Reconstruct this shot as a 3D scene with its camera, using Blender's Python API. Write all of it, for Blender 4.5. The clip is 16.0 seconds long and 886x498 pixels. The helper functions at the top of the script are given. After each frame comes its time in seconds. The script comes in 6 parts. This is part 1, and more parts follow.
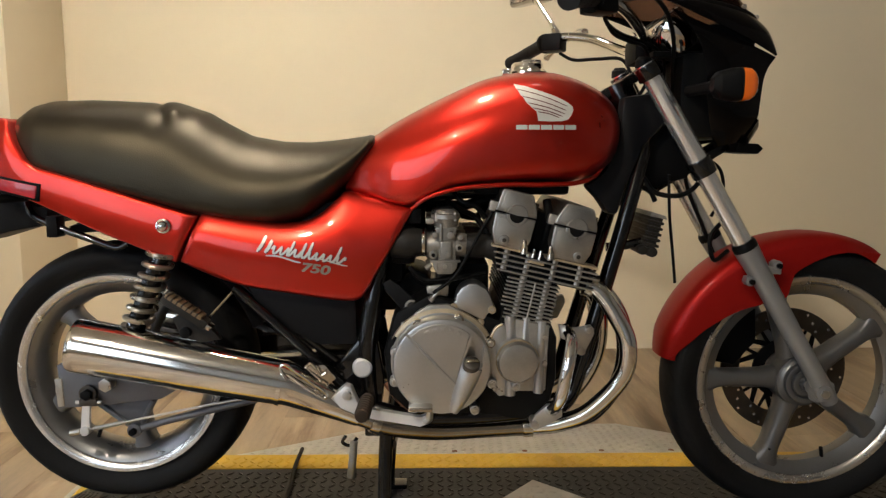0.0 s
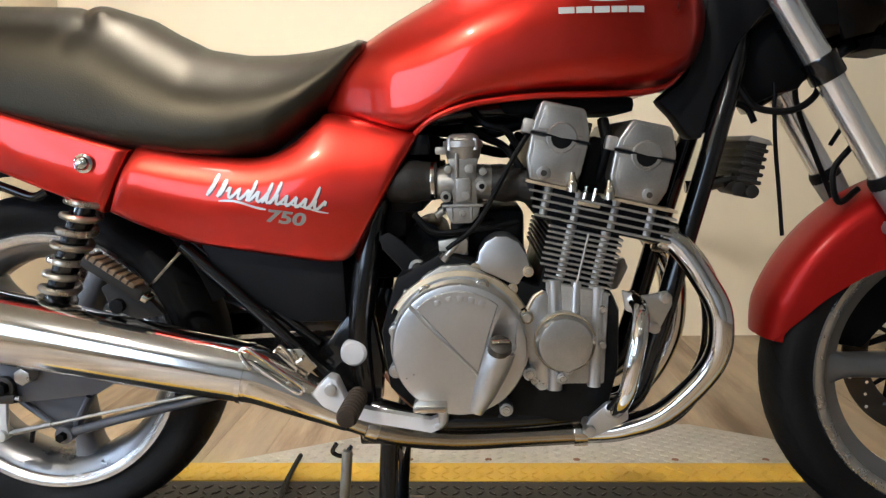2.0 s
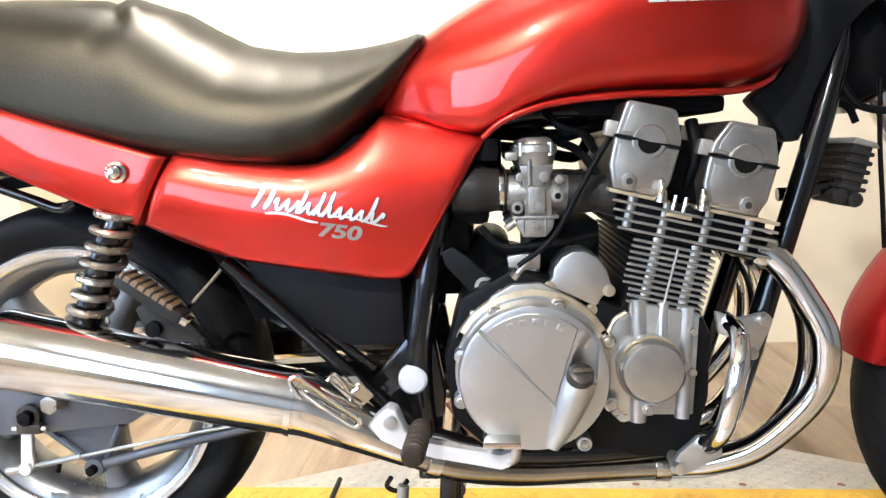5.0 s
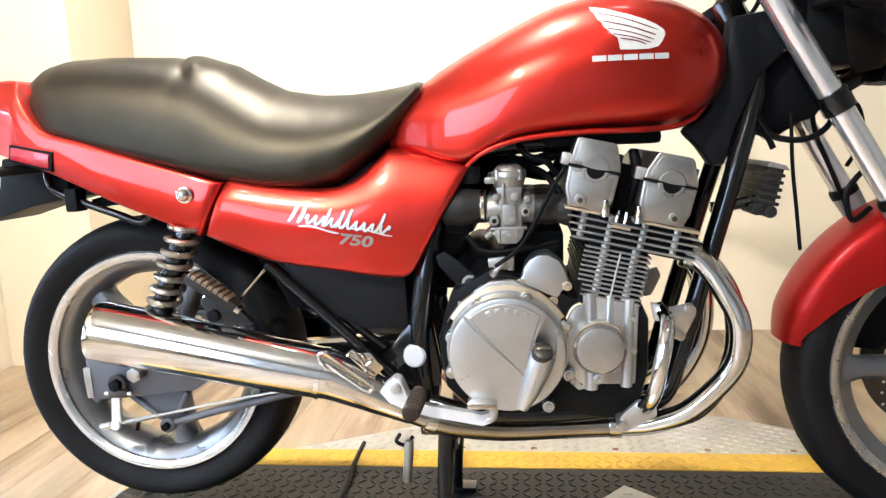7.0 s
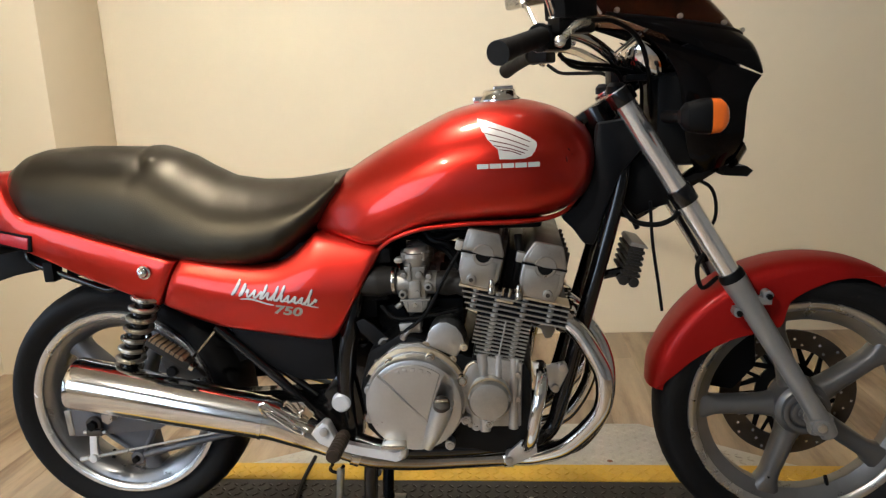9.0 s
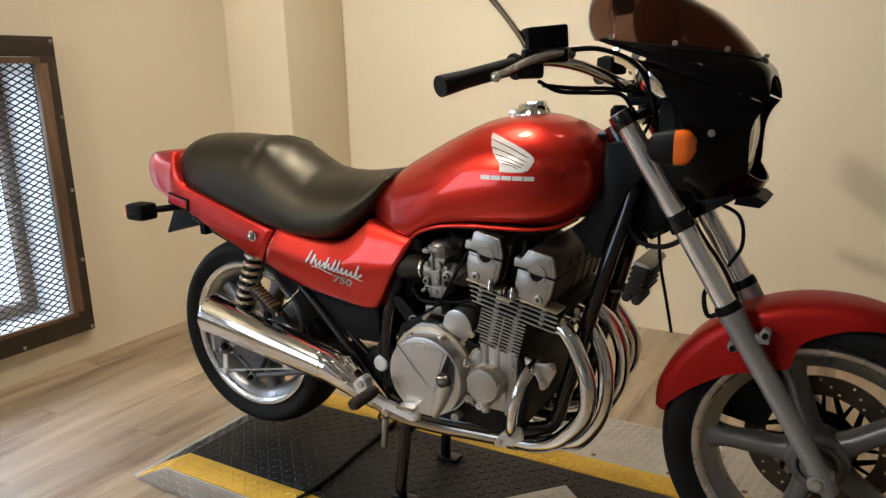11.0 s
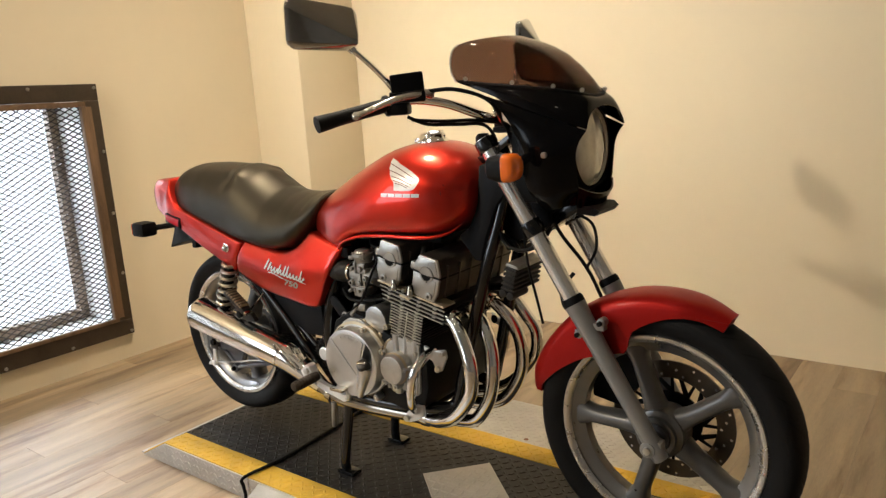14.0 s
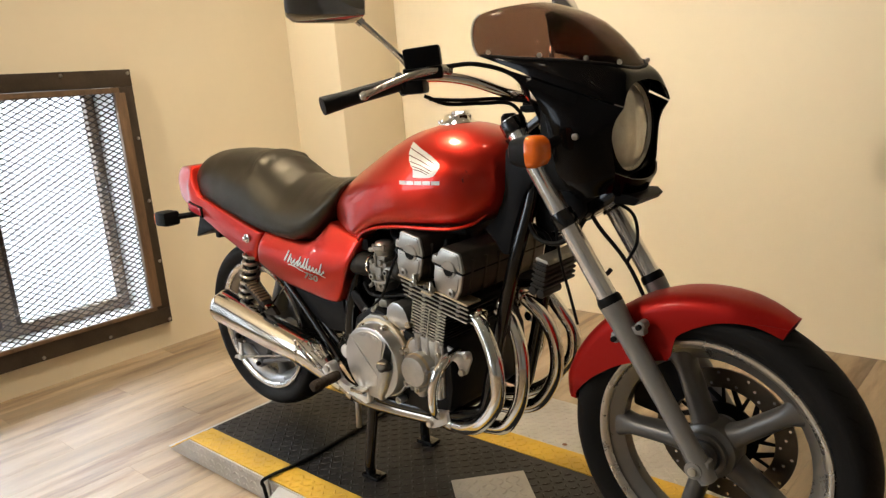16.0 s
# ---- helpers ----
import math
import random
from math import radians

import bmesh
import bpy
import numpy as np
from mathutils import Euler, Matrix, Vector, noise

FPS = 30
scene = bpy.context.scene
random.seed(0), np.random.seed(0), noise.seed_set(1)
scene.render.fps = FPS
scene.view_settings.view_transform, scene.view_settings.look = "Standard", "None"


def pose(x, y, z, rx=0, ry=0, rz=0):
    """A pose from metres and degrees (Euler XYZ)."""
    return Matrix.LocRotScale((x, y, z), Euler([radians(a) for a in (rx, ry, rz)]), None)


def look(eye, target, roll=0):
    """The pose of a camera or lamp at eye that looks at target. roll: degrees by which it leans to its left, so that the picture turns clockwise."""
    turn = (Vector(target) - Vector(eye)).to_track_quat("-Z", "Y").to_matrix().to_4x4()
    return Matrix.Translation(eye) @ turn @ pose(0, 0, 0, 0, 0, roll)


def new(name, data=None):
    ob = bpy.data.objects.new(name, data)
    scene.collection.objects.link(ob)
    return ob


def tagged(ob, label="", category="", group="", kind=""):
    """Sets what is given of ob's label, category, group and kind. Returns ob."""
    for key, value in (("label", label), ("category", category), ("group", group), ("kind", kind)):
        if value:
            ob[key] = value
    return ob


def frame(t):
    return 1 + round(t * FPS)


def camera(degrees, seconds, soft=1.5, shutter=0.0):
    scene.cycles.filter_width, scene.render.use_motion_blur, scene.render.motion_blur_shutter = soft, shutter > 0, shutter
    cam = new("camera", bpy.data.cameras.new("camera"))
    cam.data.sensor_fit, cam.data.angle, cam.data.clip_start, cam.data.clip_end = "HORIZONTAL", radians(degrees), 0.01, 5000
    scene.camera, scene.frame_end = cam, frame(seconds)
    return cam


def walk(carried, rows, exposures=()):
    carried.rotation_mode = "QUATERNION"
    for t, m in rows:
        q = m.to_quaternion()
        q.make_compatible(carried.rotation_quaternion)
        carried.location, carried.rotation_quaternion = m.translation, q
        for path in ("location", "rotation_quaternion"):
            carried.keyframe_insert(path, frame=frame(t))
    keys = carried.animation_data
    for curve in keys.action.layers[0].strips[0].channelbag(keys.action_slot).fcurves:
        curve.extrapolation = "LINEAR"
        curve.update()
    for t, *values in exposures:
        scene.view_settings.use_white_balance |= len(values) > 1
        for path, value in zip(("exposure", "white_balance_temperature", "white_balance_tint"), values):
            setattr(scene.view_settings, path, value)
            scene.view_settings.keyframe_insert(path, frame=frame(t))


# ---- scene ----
cam = camera(63.0, 16.0, soft=1.35)
PATH = [
    (0, (-0.061, -1.636, 0.836), (-0.033, 0.347, 0.573), -0.0),
    (0.5, (-0.024, -1.502, 0.779), (-0.12, 0.474, 0.487), -0.0),
    (1, (-0.033, -1.372, 0.752), (-0.115, 0.605, 0.462), -0.9),
    (1.5, (-0.024, -1.312, 0.747), (-0.145, 0.666, 0.475), -1.3),
    (2, (-0.007, -1.241, 0.699), (-0.115, 0.737, 0.424), -1.3),
    (2.5, (-0.044, -1.153, 0.701), (-0.182, 0.824, 0.428), -1.6),
    (3, (-0.056, -1.093, 0.708), (-0.21, 0.877, 0.401), -1.9),
    (3.5, (-0.078, -1.096, 0.71), (-0.231, 0.874, 0.399), -1.9),
    (4, (-0.067, -1.094, 0.711), (-0.252, 0.872, 0.396), -1.9),
    (4.5, (-0.071, -1.1, 0.717), (-0.256, 0.868, 0.408), -2.0),
    (4.7, (-0.098, -1.115, 0.712), (-0.226, 0.861, 0.43), -1.6),
    (6.8, (-0.013, -1.322, 0.748), (-0.25, 0.644, 0.467), -2.1),
    (7, (-0.002, -1.392, 0.775), (-0.238, 0.57, 0.466), -2.3),
    (7.5, (-0.007, -1.506, 0.816), (-0.187, 0.457, 0.478), -2.3),
    (8, (0.042, -1.541, 0.869), (-0.133, 0.42, 0.519), -2.0),
    (8.5, (0.093, -1.626, 0.966), (-0.081, 0.336, 0.618), -3.2),
    (9, (0.185, -1.582, 1.019), (-0.029, 0.365, 0.612), -2.8),
    (9.2, (0.204, -1.555, 1.012), (-0.049, 0.398, 0.662), -2.8),
    (11.3, (0.923, -1.558, 1.118), (-0.111, 0.086, 0.641), -1.8),
    (11.5, (0.977, -1.574, 1.124), (-0.06, 0.07, 0.652), -2.4),
    (12, (1.142, -1.574, 1.131), (-0.032, -0.013, 0.702), -2.7),
    (12.5, (1.316, -1.559, 1.128), (0.123, -0.014, 0.69), -1.5),
    (13, (1.366, -1.575, 1.124), (0.187, -0.025, 0.67), -2.5),
    (13.5, (1.372, -1.575, 1.133), (0.184, -0.02, 0.717), -4.1),
    (14, (1.371, -1.578, 1.126), (0.178, -0.027, 0.716), -3.7),
    (14.5, (1.366, -1.579, 1.129), (0.151, -0.046, 0.713), -4.0),
    (15, (1.369, -1.56, 1.126), (0.152, -0.031, 0.703), -4.6),
    (15.5, (1.372, -1.515, 1.121), (0.129, -0.014, 0.67), -5.7),
    (16, (1.333, -1.397, 1.107), (0.02, 0.045, 0.664), -4.7),
]
LIGHT = [(0, -0.52, 5850, 10), (0.5, -0.48, 5600, 10), (1, -0.16, 5400, 10), (2, -0.02, 5250, 10), (2.5, 0.32, 5150, 10), (3, 0.64, 5050, 10), (3.5, 0.78, 5000, 10), (4.5, 0.94, 5000, 10), (7, 0.86, 5080, 10), (8, 0.18, 5200, 10),
         (9, -0.24, 5400, 10), (11.5, -0.50, 5650, 10), (12.5, -0.34, 5950, 10), (14, -0.21, 6150, 10), (16, -0.14, 6150, 10)]
walk(cam, [(t, look(eye, target, roll)) for t, eye, target, roll in PATH], LIGHT)

# ---- world and light ----
world = bpy.data.worlds.new("world")
scene.world = world
world.use_nodes = True
wn = world.node_tree.nodes
sky = wn.new("ShaderNodeTexSky")
sky.sky_type, sky.sun_disc = "NISHITA", False
sky.sun_elevation, sky.sun_rotation = radians(35), radians(-100)
world.node_tree.links.new(sky.outputs[0], wn["Background"].inputs[0])
wn["Background"].inputs[1].default_value = 0.1


def lamp(name, kind, m, power, colour, size=0.1, size_y=None, spread=None):
    data = bpy.data.lights.new(name, kind)
    data.energy, data.color = power, colour
    if kind == "AREA":
        data.shape = "RECTANGLE" if size_y else "DISK"
        data.size = size
        if size_y:
            data.size_y = size_y
        if spread:
            data.spread = radians(spread)
    else:
        data.shadow_soft_size = size
    ob = new(name, data)
    ob.matrix_world = m
    return ob


WARM, DAY = (1.0, 0.84, 0.62), (0.86, 0.93, 1.0)
KEY_POWER, CAN_POWER, WASH_POWER, WIN_POWER = 76, 1.7, 5, 30
key = lamp("ceiling_spot_key", "AREA", look((-1.30, -2.56, 2.84), (0.3, 0.5, 0.5)), KEY_POWER, WARM, 0.09)
lamp("ceiling_spot_above", "AREA", look((-0.42, 0.12, 2.84), (-0.35, 0.1, 0)), 32, WARM, 0.26, spread=120)
CANS = [(-1.2, -1.9), (0.4, -2.6), (1.7, -2.4), (0.3, -1.2)]
for cx, cy in CANS:
    lamp("can_lamp", "AREA", look((cx, cy, 2.84), (cx + 0.001, cy + 0.05, 0)), CAN_POWER, WARM, 0.10)
# added fill lights, no known fixtures, that brighten the back and side walls
for cx, part_of in ((-1.0, 1.8), (0.4, 0.9), (1.9, 0.22)):
    lamp("wall_fill_light", "AREA", look((cx, 0.55, 2.8), (cx, 1.68, 1.0)), WASH_POWER * part_of, WARM, 0.16, spread=110)
lamp("side_wall_fill_light", "AREA", look((-1.45, 0.45, 2.8), (-2.1, 0.5, 1.0)), WASH_POWER * 1.0, WARM, 0.16, spread=110)
lamp("window_daylight", "AREA", look((-5.0, -1.0, 2.35), (-1.2, -1.1, 0.2)), WIN_POWER * 13, DAY, 4.0, 1.5)
lamp("rear_window_daylight", "AREA", look((-2.06, -3.3, 1.46), (0.2, -1.2, 0.9)), WIN_POWER * 1.25, DAY, 2.0, 1.6)

# ---- materials ----


def mat(name, base, rough=0.5, metal=0.0, coat=0.0, var=0.12, scale=8.0, bump=0.0, bump_scale=150.0, stretch=(1, 1, 1), coat_rough=0.05, specular=0.5):
    """A surface with colour variation at two scales, uneven roughness and fine relief."""
    m = bpy.data.materials.new(name)
    m.use_nodes = True
    nt = m.node_tree
    n, l = nt.nodes, nt.links
    b = n["Principled BSDF"]
    b.inputs["Metallic"].default_value = metal
    b.inputs["Coat Weight"].default_value = coat
    b.inputs["Coat Roughness"].default_value = coat_rough
    b.inputs["Specular IOR Level"].default_value = specular
    tc = n.new("ShaderNodeTexCoord")
    mp = n.new("ShaderNodeMapping")
    mp.inputs["Scale"].default_value = stretch
    l.new(tc.outputs["Object"], mp.inputs[0])
    big, fine = n.new("ShaderNodeTexNoise"), n.new("ShaderNodeTexNoise")
    big.inputs["Scale"].default_value, big.inputs["Detail"].default_value = scale, 4
    fine.inputs["Scale"].default_value, fine.inputs["Detail"].default_value = scale * 14, 3
    for t in (big, fine):
        l.new(mp.outputs[0], t.inputs[0])
    mix = n.new("ShaderNodeMath")
    mix.operation = "MULTIPLY_ADD"
    l.new(fine.outputs[0], mix.inputs[0])
    mix.inputs[1].default_value = 0.35
    l.new(big.outputs[0], mix.inputs[2])
    ramp = n.new("ShaderNodeMapRange")
    ramp.inputs[1].default_value, ramp.inputs[2].default_value = 0.35, 1.0
    ramp.inputs[3].default_value, ramp.inputs[4].default_value = 1 - var, 1 + var
    l.new(mix.outputs[0], ramp.inputs[0])
    col = n.new("ShaderNodeVectorMath")
    col.operation = "SCALE"
    col.inputs[0].default_value = base
    l.new(ramp.outputs[0], col.inputs["Scale"])
    l.new(col.outputs[0], b.inputs["Base Color"])
    rr = n.new("ShaderNodeMapRange")
    rr.inputs[1].default_value, rr.inputs[2].default_value = 0.35, 1.0
    rr.inputs[3].default_value, rr.inputs[4].default_value = max(0.02, rough * 0.8), min(1, rough * 1.25)
    l.new(mix.outputs[0], rr.inputs[0])
    l.new(rr.outputs[0], b.inputs["Roughness"])
    if bump:
        bt = n.new("ShaderNodeTexNoise")
        bt.inputs["Scale"].default_value, bt.inputs["Detail"].default_value = bump_scale, 3
        l.new(mp.outputs[0], bt.inputs[0])
        bp = n.new("ShaderNodeBump")
        bp.inputs["Strength"].default_value, bp.inputs["Distance"].default_value = bump, 0.002
        l.new(bt.outputs[0], bp.inputs["Height"])
        l.new(bp.outputs[0], b.inputs["Normal"])
    return m


def glow(name, colour, strength):
    m = bpy.data.materials.new(name)
    m.use_nodes = True
    b = m.node_tree.nodes["Principled BSDF"]
    b.inputs["Base Color"].default_value = (*colour, 1)
    b.inputs["Emission Color"].default_value = (*colour, 1)
    b.inputs["Emission Strength"].default_value = strength
    return m


def clear(name, colour, rough=0.02, ior=1.45):
    m = bpy.data.materials.new(name)
    m.use_nodes = True
    b = m.node_tree.nodes["Principled BSDF"]
    b.inputs["Base Color"].default_value = (*colour, 1)
    b.inputs["Transmission Weight"].default_value = 1.0
    b.inputs["Roughness"].default_value = rough
    b.inputs["IOR"].default_value = ior
    return m


RED = mat("red_metallic_paint", (0.55, 0.026, 0.013), 0.31, 0.93, 0.62, 0.06, 5, coat_rough=0.03, specular=0.1)
# mudguard red, darker and rougher than the tank's
GUARDRED = mat("dark_satin_red_paint", (0.30, 0.009, 0.006), 0.48, 0.55, 0.12, 0.1, 6, coat_rough=0.2, specular=0.1)
POLISHED = mat("polished_lever_alloy", (0.78, 0.76, 0.71), 0.24, 0.8, var=0.08, scale=30)
CHROME = mat("chrome", (0.80, 0.79, 0.77), 0.06, 1.0, var=0.04, scale=12)
SATINCHROME = mat("polished_fork_chrome", (0.86, 0.85, 0.83), 0.17, 0.85, var=0.06, scale=14)
PIPECHROME = mat("soft_exhaust_chrome", (0.78, 0.76, 0.72), 0.11, 1.0, var=0.12, scale=9)
# mirror housing chrome with the dark room's reflection put into its base colour
DARKREFLECT = mat("chrome_reflecting_dark", (0.36, 0.35, 0.33), 0.09, 1.0, var=0.1, scale=14)
CHROME_WORN = mat("worn_chrome", (0.62, 0.57, 0.48), 0.16, 1.0, var=0.2, scale=18)
ALU = mat("silver_engine_paint", (0.54, 0.537, 0.522), 0.31, 0.9, var=0.1, scale=14, bump=0.06, bump_scale=400)
ALU_CAM = mat("aged_cam_cover_metal", (0.42, 0.41, 0.38), 0.32, 0.9, var=0.22, scale=26, bump=0.10, bump_scale=260)
BOOT = mat("dusty_rubber_boot", (0.014, 0.012, 0.0095), 0.55, var=0.35, scale=30, bump=0.25, bump_scale=200, specular=0.3)
FRONTLIP = mat("dull_front_rim_lip", (0.52, 0.50, 0.465), 0.27, 0.9, var=0.15, scale=18)
ALU_RAW = mat("raw_cast_aluminium", (0.42, 0.40, 0.36), 0.42, 0.8, var=0.25, scale=22, bump=0.25, bump_scale=320)
WHEEL = mat("grey_wheel_paint", (0.115, 0.113, 0.11), 0.36, 0.5, var=0.1, scale=14, bump=0.05)
RIMWALL = mat("polished_rim_wall", (0.24, 0.235, 0.23), 0.30, 0.85, var=0.1, scale=20)
RIM = mat("machined_rim_lip", (0.74, 0.73, 0.71), 0.24, 0.9, var=0.08, scale=20)
LEG = mat("grey_fork_paint", (0.25, 0.246, 0.24), 0.36, 0.4, var=0.1, scale=16)
TYRE = mat("tyre_rubber", (0.0075, 0.0073, 0.0073), 0.68, var=0.4, scale=9, bump=0.3, bump_scale=220, specular=0.16)
GRIP = mat("grip_rubber", (0.006, 0.006, 0.006), 0.6, var=0.2, scale=30, bump=0.5, bump_scale=500, specular=0.25)
VINYL = mat("black_seat_vinyl", (0.0036, 0.0035, 0.0035), 0.40, var=0.15, scale=9, bump=0.2, bump_scale=420, specular=0.55)
# gold sheen of the warm lamps tinted into the vinyl's highlights
VINYL.node_tree.nodes["Principled BSDF"].inputs["Specular Tint"].default_value = (1.0, 0.84, 0.56, 1)
BLACK = mat("black_gloss_paint", (0.003, 0.003, 0.003), 0.2, coat=0.65, var=0.15, scale=10, specular=0.25)
FAIRING = mat("black_fairing_gloss", (0.0025, 0.0022, 0.0022), 0.12, coat=0.14, specular=0.08, var=0.1, scale=6)
PLASTIC = mat("black_plastic", (0.0028, 0.0028, 0.003), 0.5, var=0.15, scale=12, bump=0.15, bump_scale=380, specular=0.12)
GREYPLASTIC = mat("dark_grey_plastic", (0.0065, 0.0068, 0.0078), 0.5, var=0.12, scale=10, bump=0.1, bump_scale=350, specular=0.15)
DECAL = mat("silver_decal", (0.60, 0.58, 0.54), 0.35, 0.3, 0.5, 0.08, 40)
DECAL_LINE = mat("dark_decal_outline", (0.10, 0.008, 0.01), 0.35, coat=0.6)
AMBER = mat("amber_lens", (0.80, 0.155, 0.008), 0.16, coat=0.7, var=0.08, scale=60, bump=0.2, bump_scale=180)
REDLENS = mat("red_reflector", (0.42, 0.02, 0.03), 0.2, coat=0.8, var=0.1, scale=80, bump=0.3, bump_scale=500)
REFLECTOR = mat("lamp_reflector", (0.80, 0.78, 0.72), 0.22, 0.9, var=0.08, scale=20)
LENSGLASS = mat("fluted_lamp_lens", (0.60, 0.565, 0.49), 0.14, 0.35, 1.0, 0.22, 24, bump=0.25, bump_scale=70)
SMOKE = clear("smoked_screen", (0.15, 0.090, 0.068), 0.02, 1.12)
MIRROR = mat("mirror_glass", (0.9, 0.9, 0.9), 0.02, 1.0, var=0.01)
SPRING = mat("spring_steel", (0.42, 0.375, 0.30), 0.28, 0.9, var=0.15, scale=40)
COPPER = mat("rusty_bracket", (0.20, 0.09, 0.045), 0.55, 0.4, var=0.3, scale=40)
DISC = mat("brake_disc_steel", (0.085, 0.072, 0.056), 0.38, 0.85, var=0.2, scale=25)
WALL = mat("cream_wall_paint", (0.77, 0.68, 0.505), 0.55, var=0.03, scale=1.5, bump=0.08, bump_scale=120)
WHITE = mat("white_reveal_paint", (0.80, 0.80, 0.78), 0.6, var=0.04, scale=4)
SHOP = mat("unseen_wall_grey", (0.31, 0.295, 0.27), 0.7, var=0.2, scale=2)
CEIL = mat("ceiling_paint", (0.45, 0.43, 0.38), 0.8, var=0.03, scale=2)
TREAD_BLACK = mat("black_tread_plate", (0.010, 0.0095, 0.009), 0.42, 0.0, var=0.35, scale=7, bump=0.2, bump_scale=200, specular=0.3)
TREAD_YELLOW = mat("yellow_tread_paint", (0.50, 0.30, 0.015), 0.6, 0.0, var=0.2, scale=9, bump=0.2, bump_scale=200)
TREAD_SILVER = mat("bare_tread_plate", (0.44, 0.425, 0.395), 0.45, 0.7, var=0.2, scale=9, bump=0.15, bump_scale=200)
RUST = mat("rusty_brown_iron", (0.15, 0.092, 0.050), 0.55, 0.2, var=0.6, scale=7, stretch=(3, 3, 0.35), bump=0.4, bump_scale=60)
IRON = mat("dark_iron_frame", (0.050, 0.036, 0.025), 0.4, 0.4, var=0.45, scale=9, bump=0.3, bump_scale=90)
CASEBLACK = mat("black_engine_paint", (0.005, 0.005, 0.005), 0.45, 0.0, var=0.25, scale=20, bump=0.2, bump_scale=300, specular=0.12)
BRASS = mat("worn_brassy_edge", (0.52, 0.43, 0.29), 0.36, 0.7, var=0.3, scale=30)
CARB = mat("dull_carburettor_metal", (0.30, 0.285, 0.255), 0.42, 0.7, var=0.3, scale=30, bump=0.2, bump_scale=320)
CAMDARK = mat("dark_cam_housing", (0.055, 0.047, 0.038), 0.42, 0.5, var=0.3, scale=25, bump=0.2, bump_scale=300)
SILVERCAP = mat("satin_silver_cap", (0.70, 0.70, 0.70), 0.32, 0.35, var=0.06, scale=30)
BOLT = mat("bolt_steel", (0.50, 0.47, 0.42), 0.3, 0.9, var=0.15, scale=60)
SASHWOOD = mat("brown_sash_wood", (0.20, 0.145, 0.095), 0.5, var=0.4, scale=8, stretch=(6, 6, 0.6), bump=0.2, bump_scale=60)
CABLE = mat("black_cable", (0.003, 0.003, 0.003), 0.5, var=0.2, scale=40, specular=0.12)
OUTSIDE = glow("bright_daylight", (0.91, 0.955, 1.0), 1.75)
GLASS = clear("window_glass", (1, 1, 1), 0.0, 1.05)


def plank_material():
    """Printed oak look: long grey and brown streaks, differing from board to board."""
    m = mat("grey_oak_plank", (0.32, 0.255, 0.178), 0.42, var=0.38, scale=2.0, stretch=(10, 1.0, 1), bump=0.12, bump_scale=30)
    n, l = m.node_tree.nodes, m.node_tree.links
    b = n["Principled BSDF"]
    src = b.inputs["Base Color"].links[0].from_socket
    info, geo = n.new("ShaderNodeObjectInfo"), n.new("ShaderNodeNewGeometry")
    add, fr = n.new("ShaderNodeMath"), n.new("ShaderNodeMath")
    add.operation, fr.operation = "ADD", "FRACT"
    l.new(info.outputs["Random"], add.inputs[0])
    l.new(geo.outputs["Random Per Island"], add.inputs[1])
    l.new(add.outputs[0], fr.inputs[0])
    mr = n.new("ShaderNodeMapRange")
    mr.inputs[3].default_value, mr.inputs[4].default_value = 0.80, 1.2
    l.new(fr.outputs[0], mr.inputs[0])
    sc = n.new("ShaderNodeVectorMath")
    sc.operation = "SCALE"
    l.new(src, sc.inputs[0])
    l.new(mr.outputs[0], sc.inputs["Scale"])
    wide = n.new("ShaderNodeTexNoise")
    wide.noise_dimensions = "4D"
    wide.inputs["Scale"].default_value, wide.inputs["Detail"].default_value, wide.inputs["Roughness"].default_value = 1.6, 6, 0.62
    mp = n.new("ShaderNodeMapping")
    mp.inputs["Scale"].default_value = (5.5, 0.75, 1)
    l.new(geo.outputs["Position"], mp.inputs[0])
    l.new(mp.outputs[0], wide.inputs[0])
    seed = n.new("ShaderNodeMath")
    seed.operation = "MULTIPLY"
    seed.inputs[1].default_value = 9.0
    l.new(fr.outputs[0], seed.inputs[0])
    l.new(seed.outputs[0], wide.inputs["W"])
    ramp = n.new("ShaderNodeValToRGB")
    for e, (p, c) in zip((ramp.color_ramp.elements[0], ramp.color_ramp.elements[1], ramp.color_ramp.elements.new(0.5)),
                         ((0.33, (0.40, 0.30, 0.21, 1)), (0.66, (1.34, 1.31, 1.27, 1)), (0.5, (0.95, 0.88, 0.78, 1)))):
        e.position, e.color = p, c
    l.new(wide.outputs[0], ramp.inputs[0])
    mul = n.new("ShaderNodeVectorMath")
    mul.operation = "MULTIPLY"
    l.new(sc.outputs[0], mul.inputs[0])
    l.new(ramp.outputs[0], mul.inputs[1])
    l.new(mul.outputs[0], b.inputs["Base Color"])
    return m


PLANK = plank_material()

# ---- mesh helpers ----


def mesh_of(bm, name, material, smooth=40):
    me = bpy.data.meshes.new(name)
    bmesh.ops.recalc_face_normals(bm, faces=bm.faces)
    if smooth:
        lim = radians(smooth)
        for f in bm.faces:
            f.smooth = True
        for e in bm.edges:
            e.smooth = not (len(e.link_faces) == 2 and e.calc_face_angle(0) > lim)
    bm.to_mesh(me)
    bm.free()
    me.materials.append(material)
    return me


def part(name, bm, material, parent, label="", smooth=40):
    ob = new(name, mesh_of(bm, name, material, smooth))
    ob.parent = parent
    if label:
        tagged(ob, label=label)
    return ob


def thing(name, label, category, place=(0, 0, 0), kind="", group=""):
    ob = new(name)
    ob.location = place
    return tagged(ob, label, category, group, kind)


def structure(name, bm, material, label, smooth=0):
    return tagged(new(name, mesh_of(bm, name, material, smooth)), label, "structure", kind="structure")


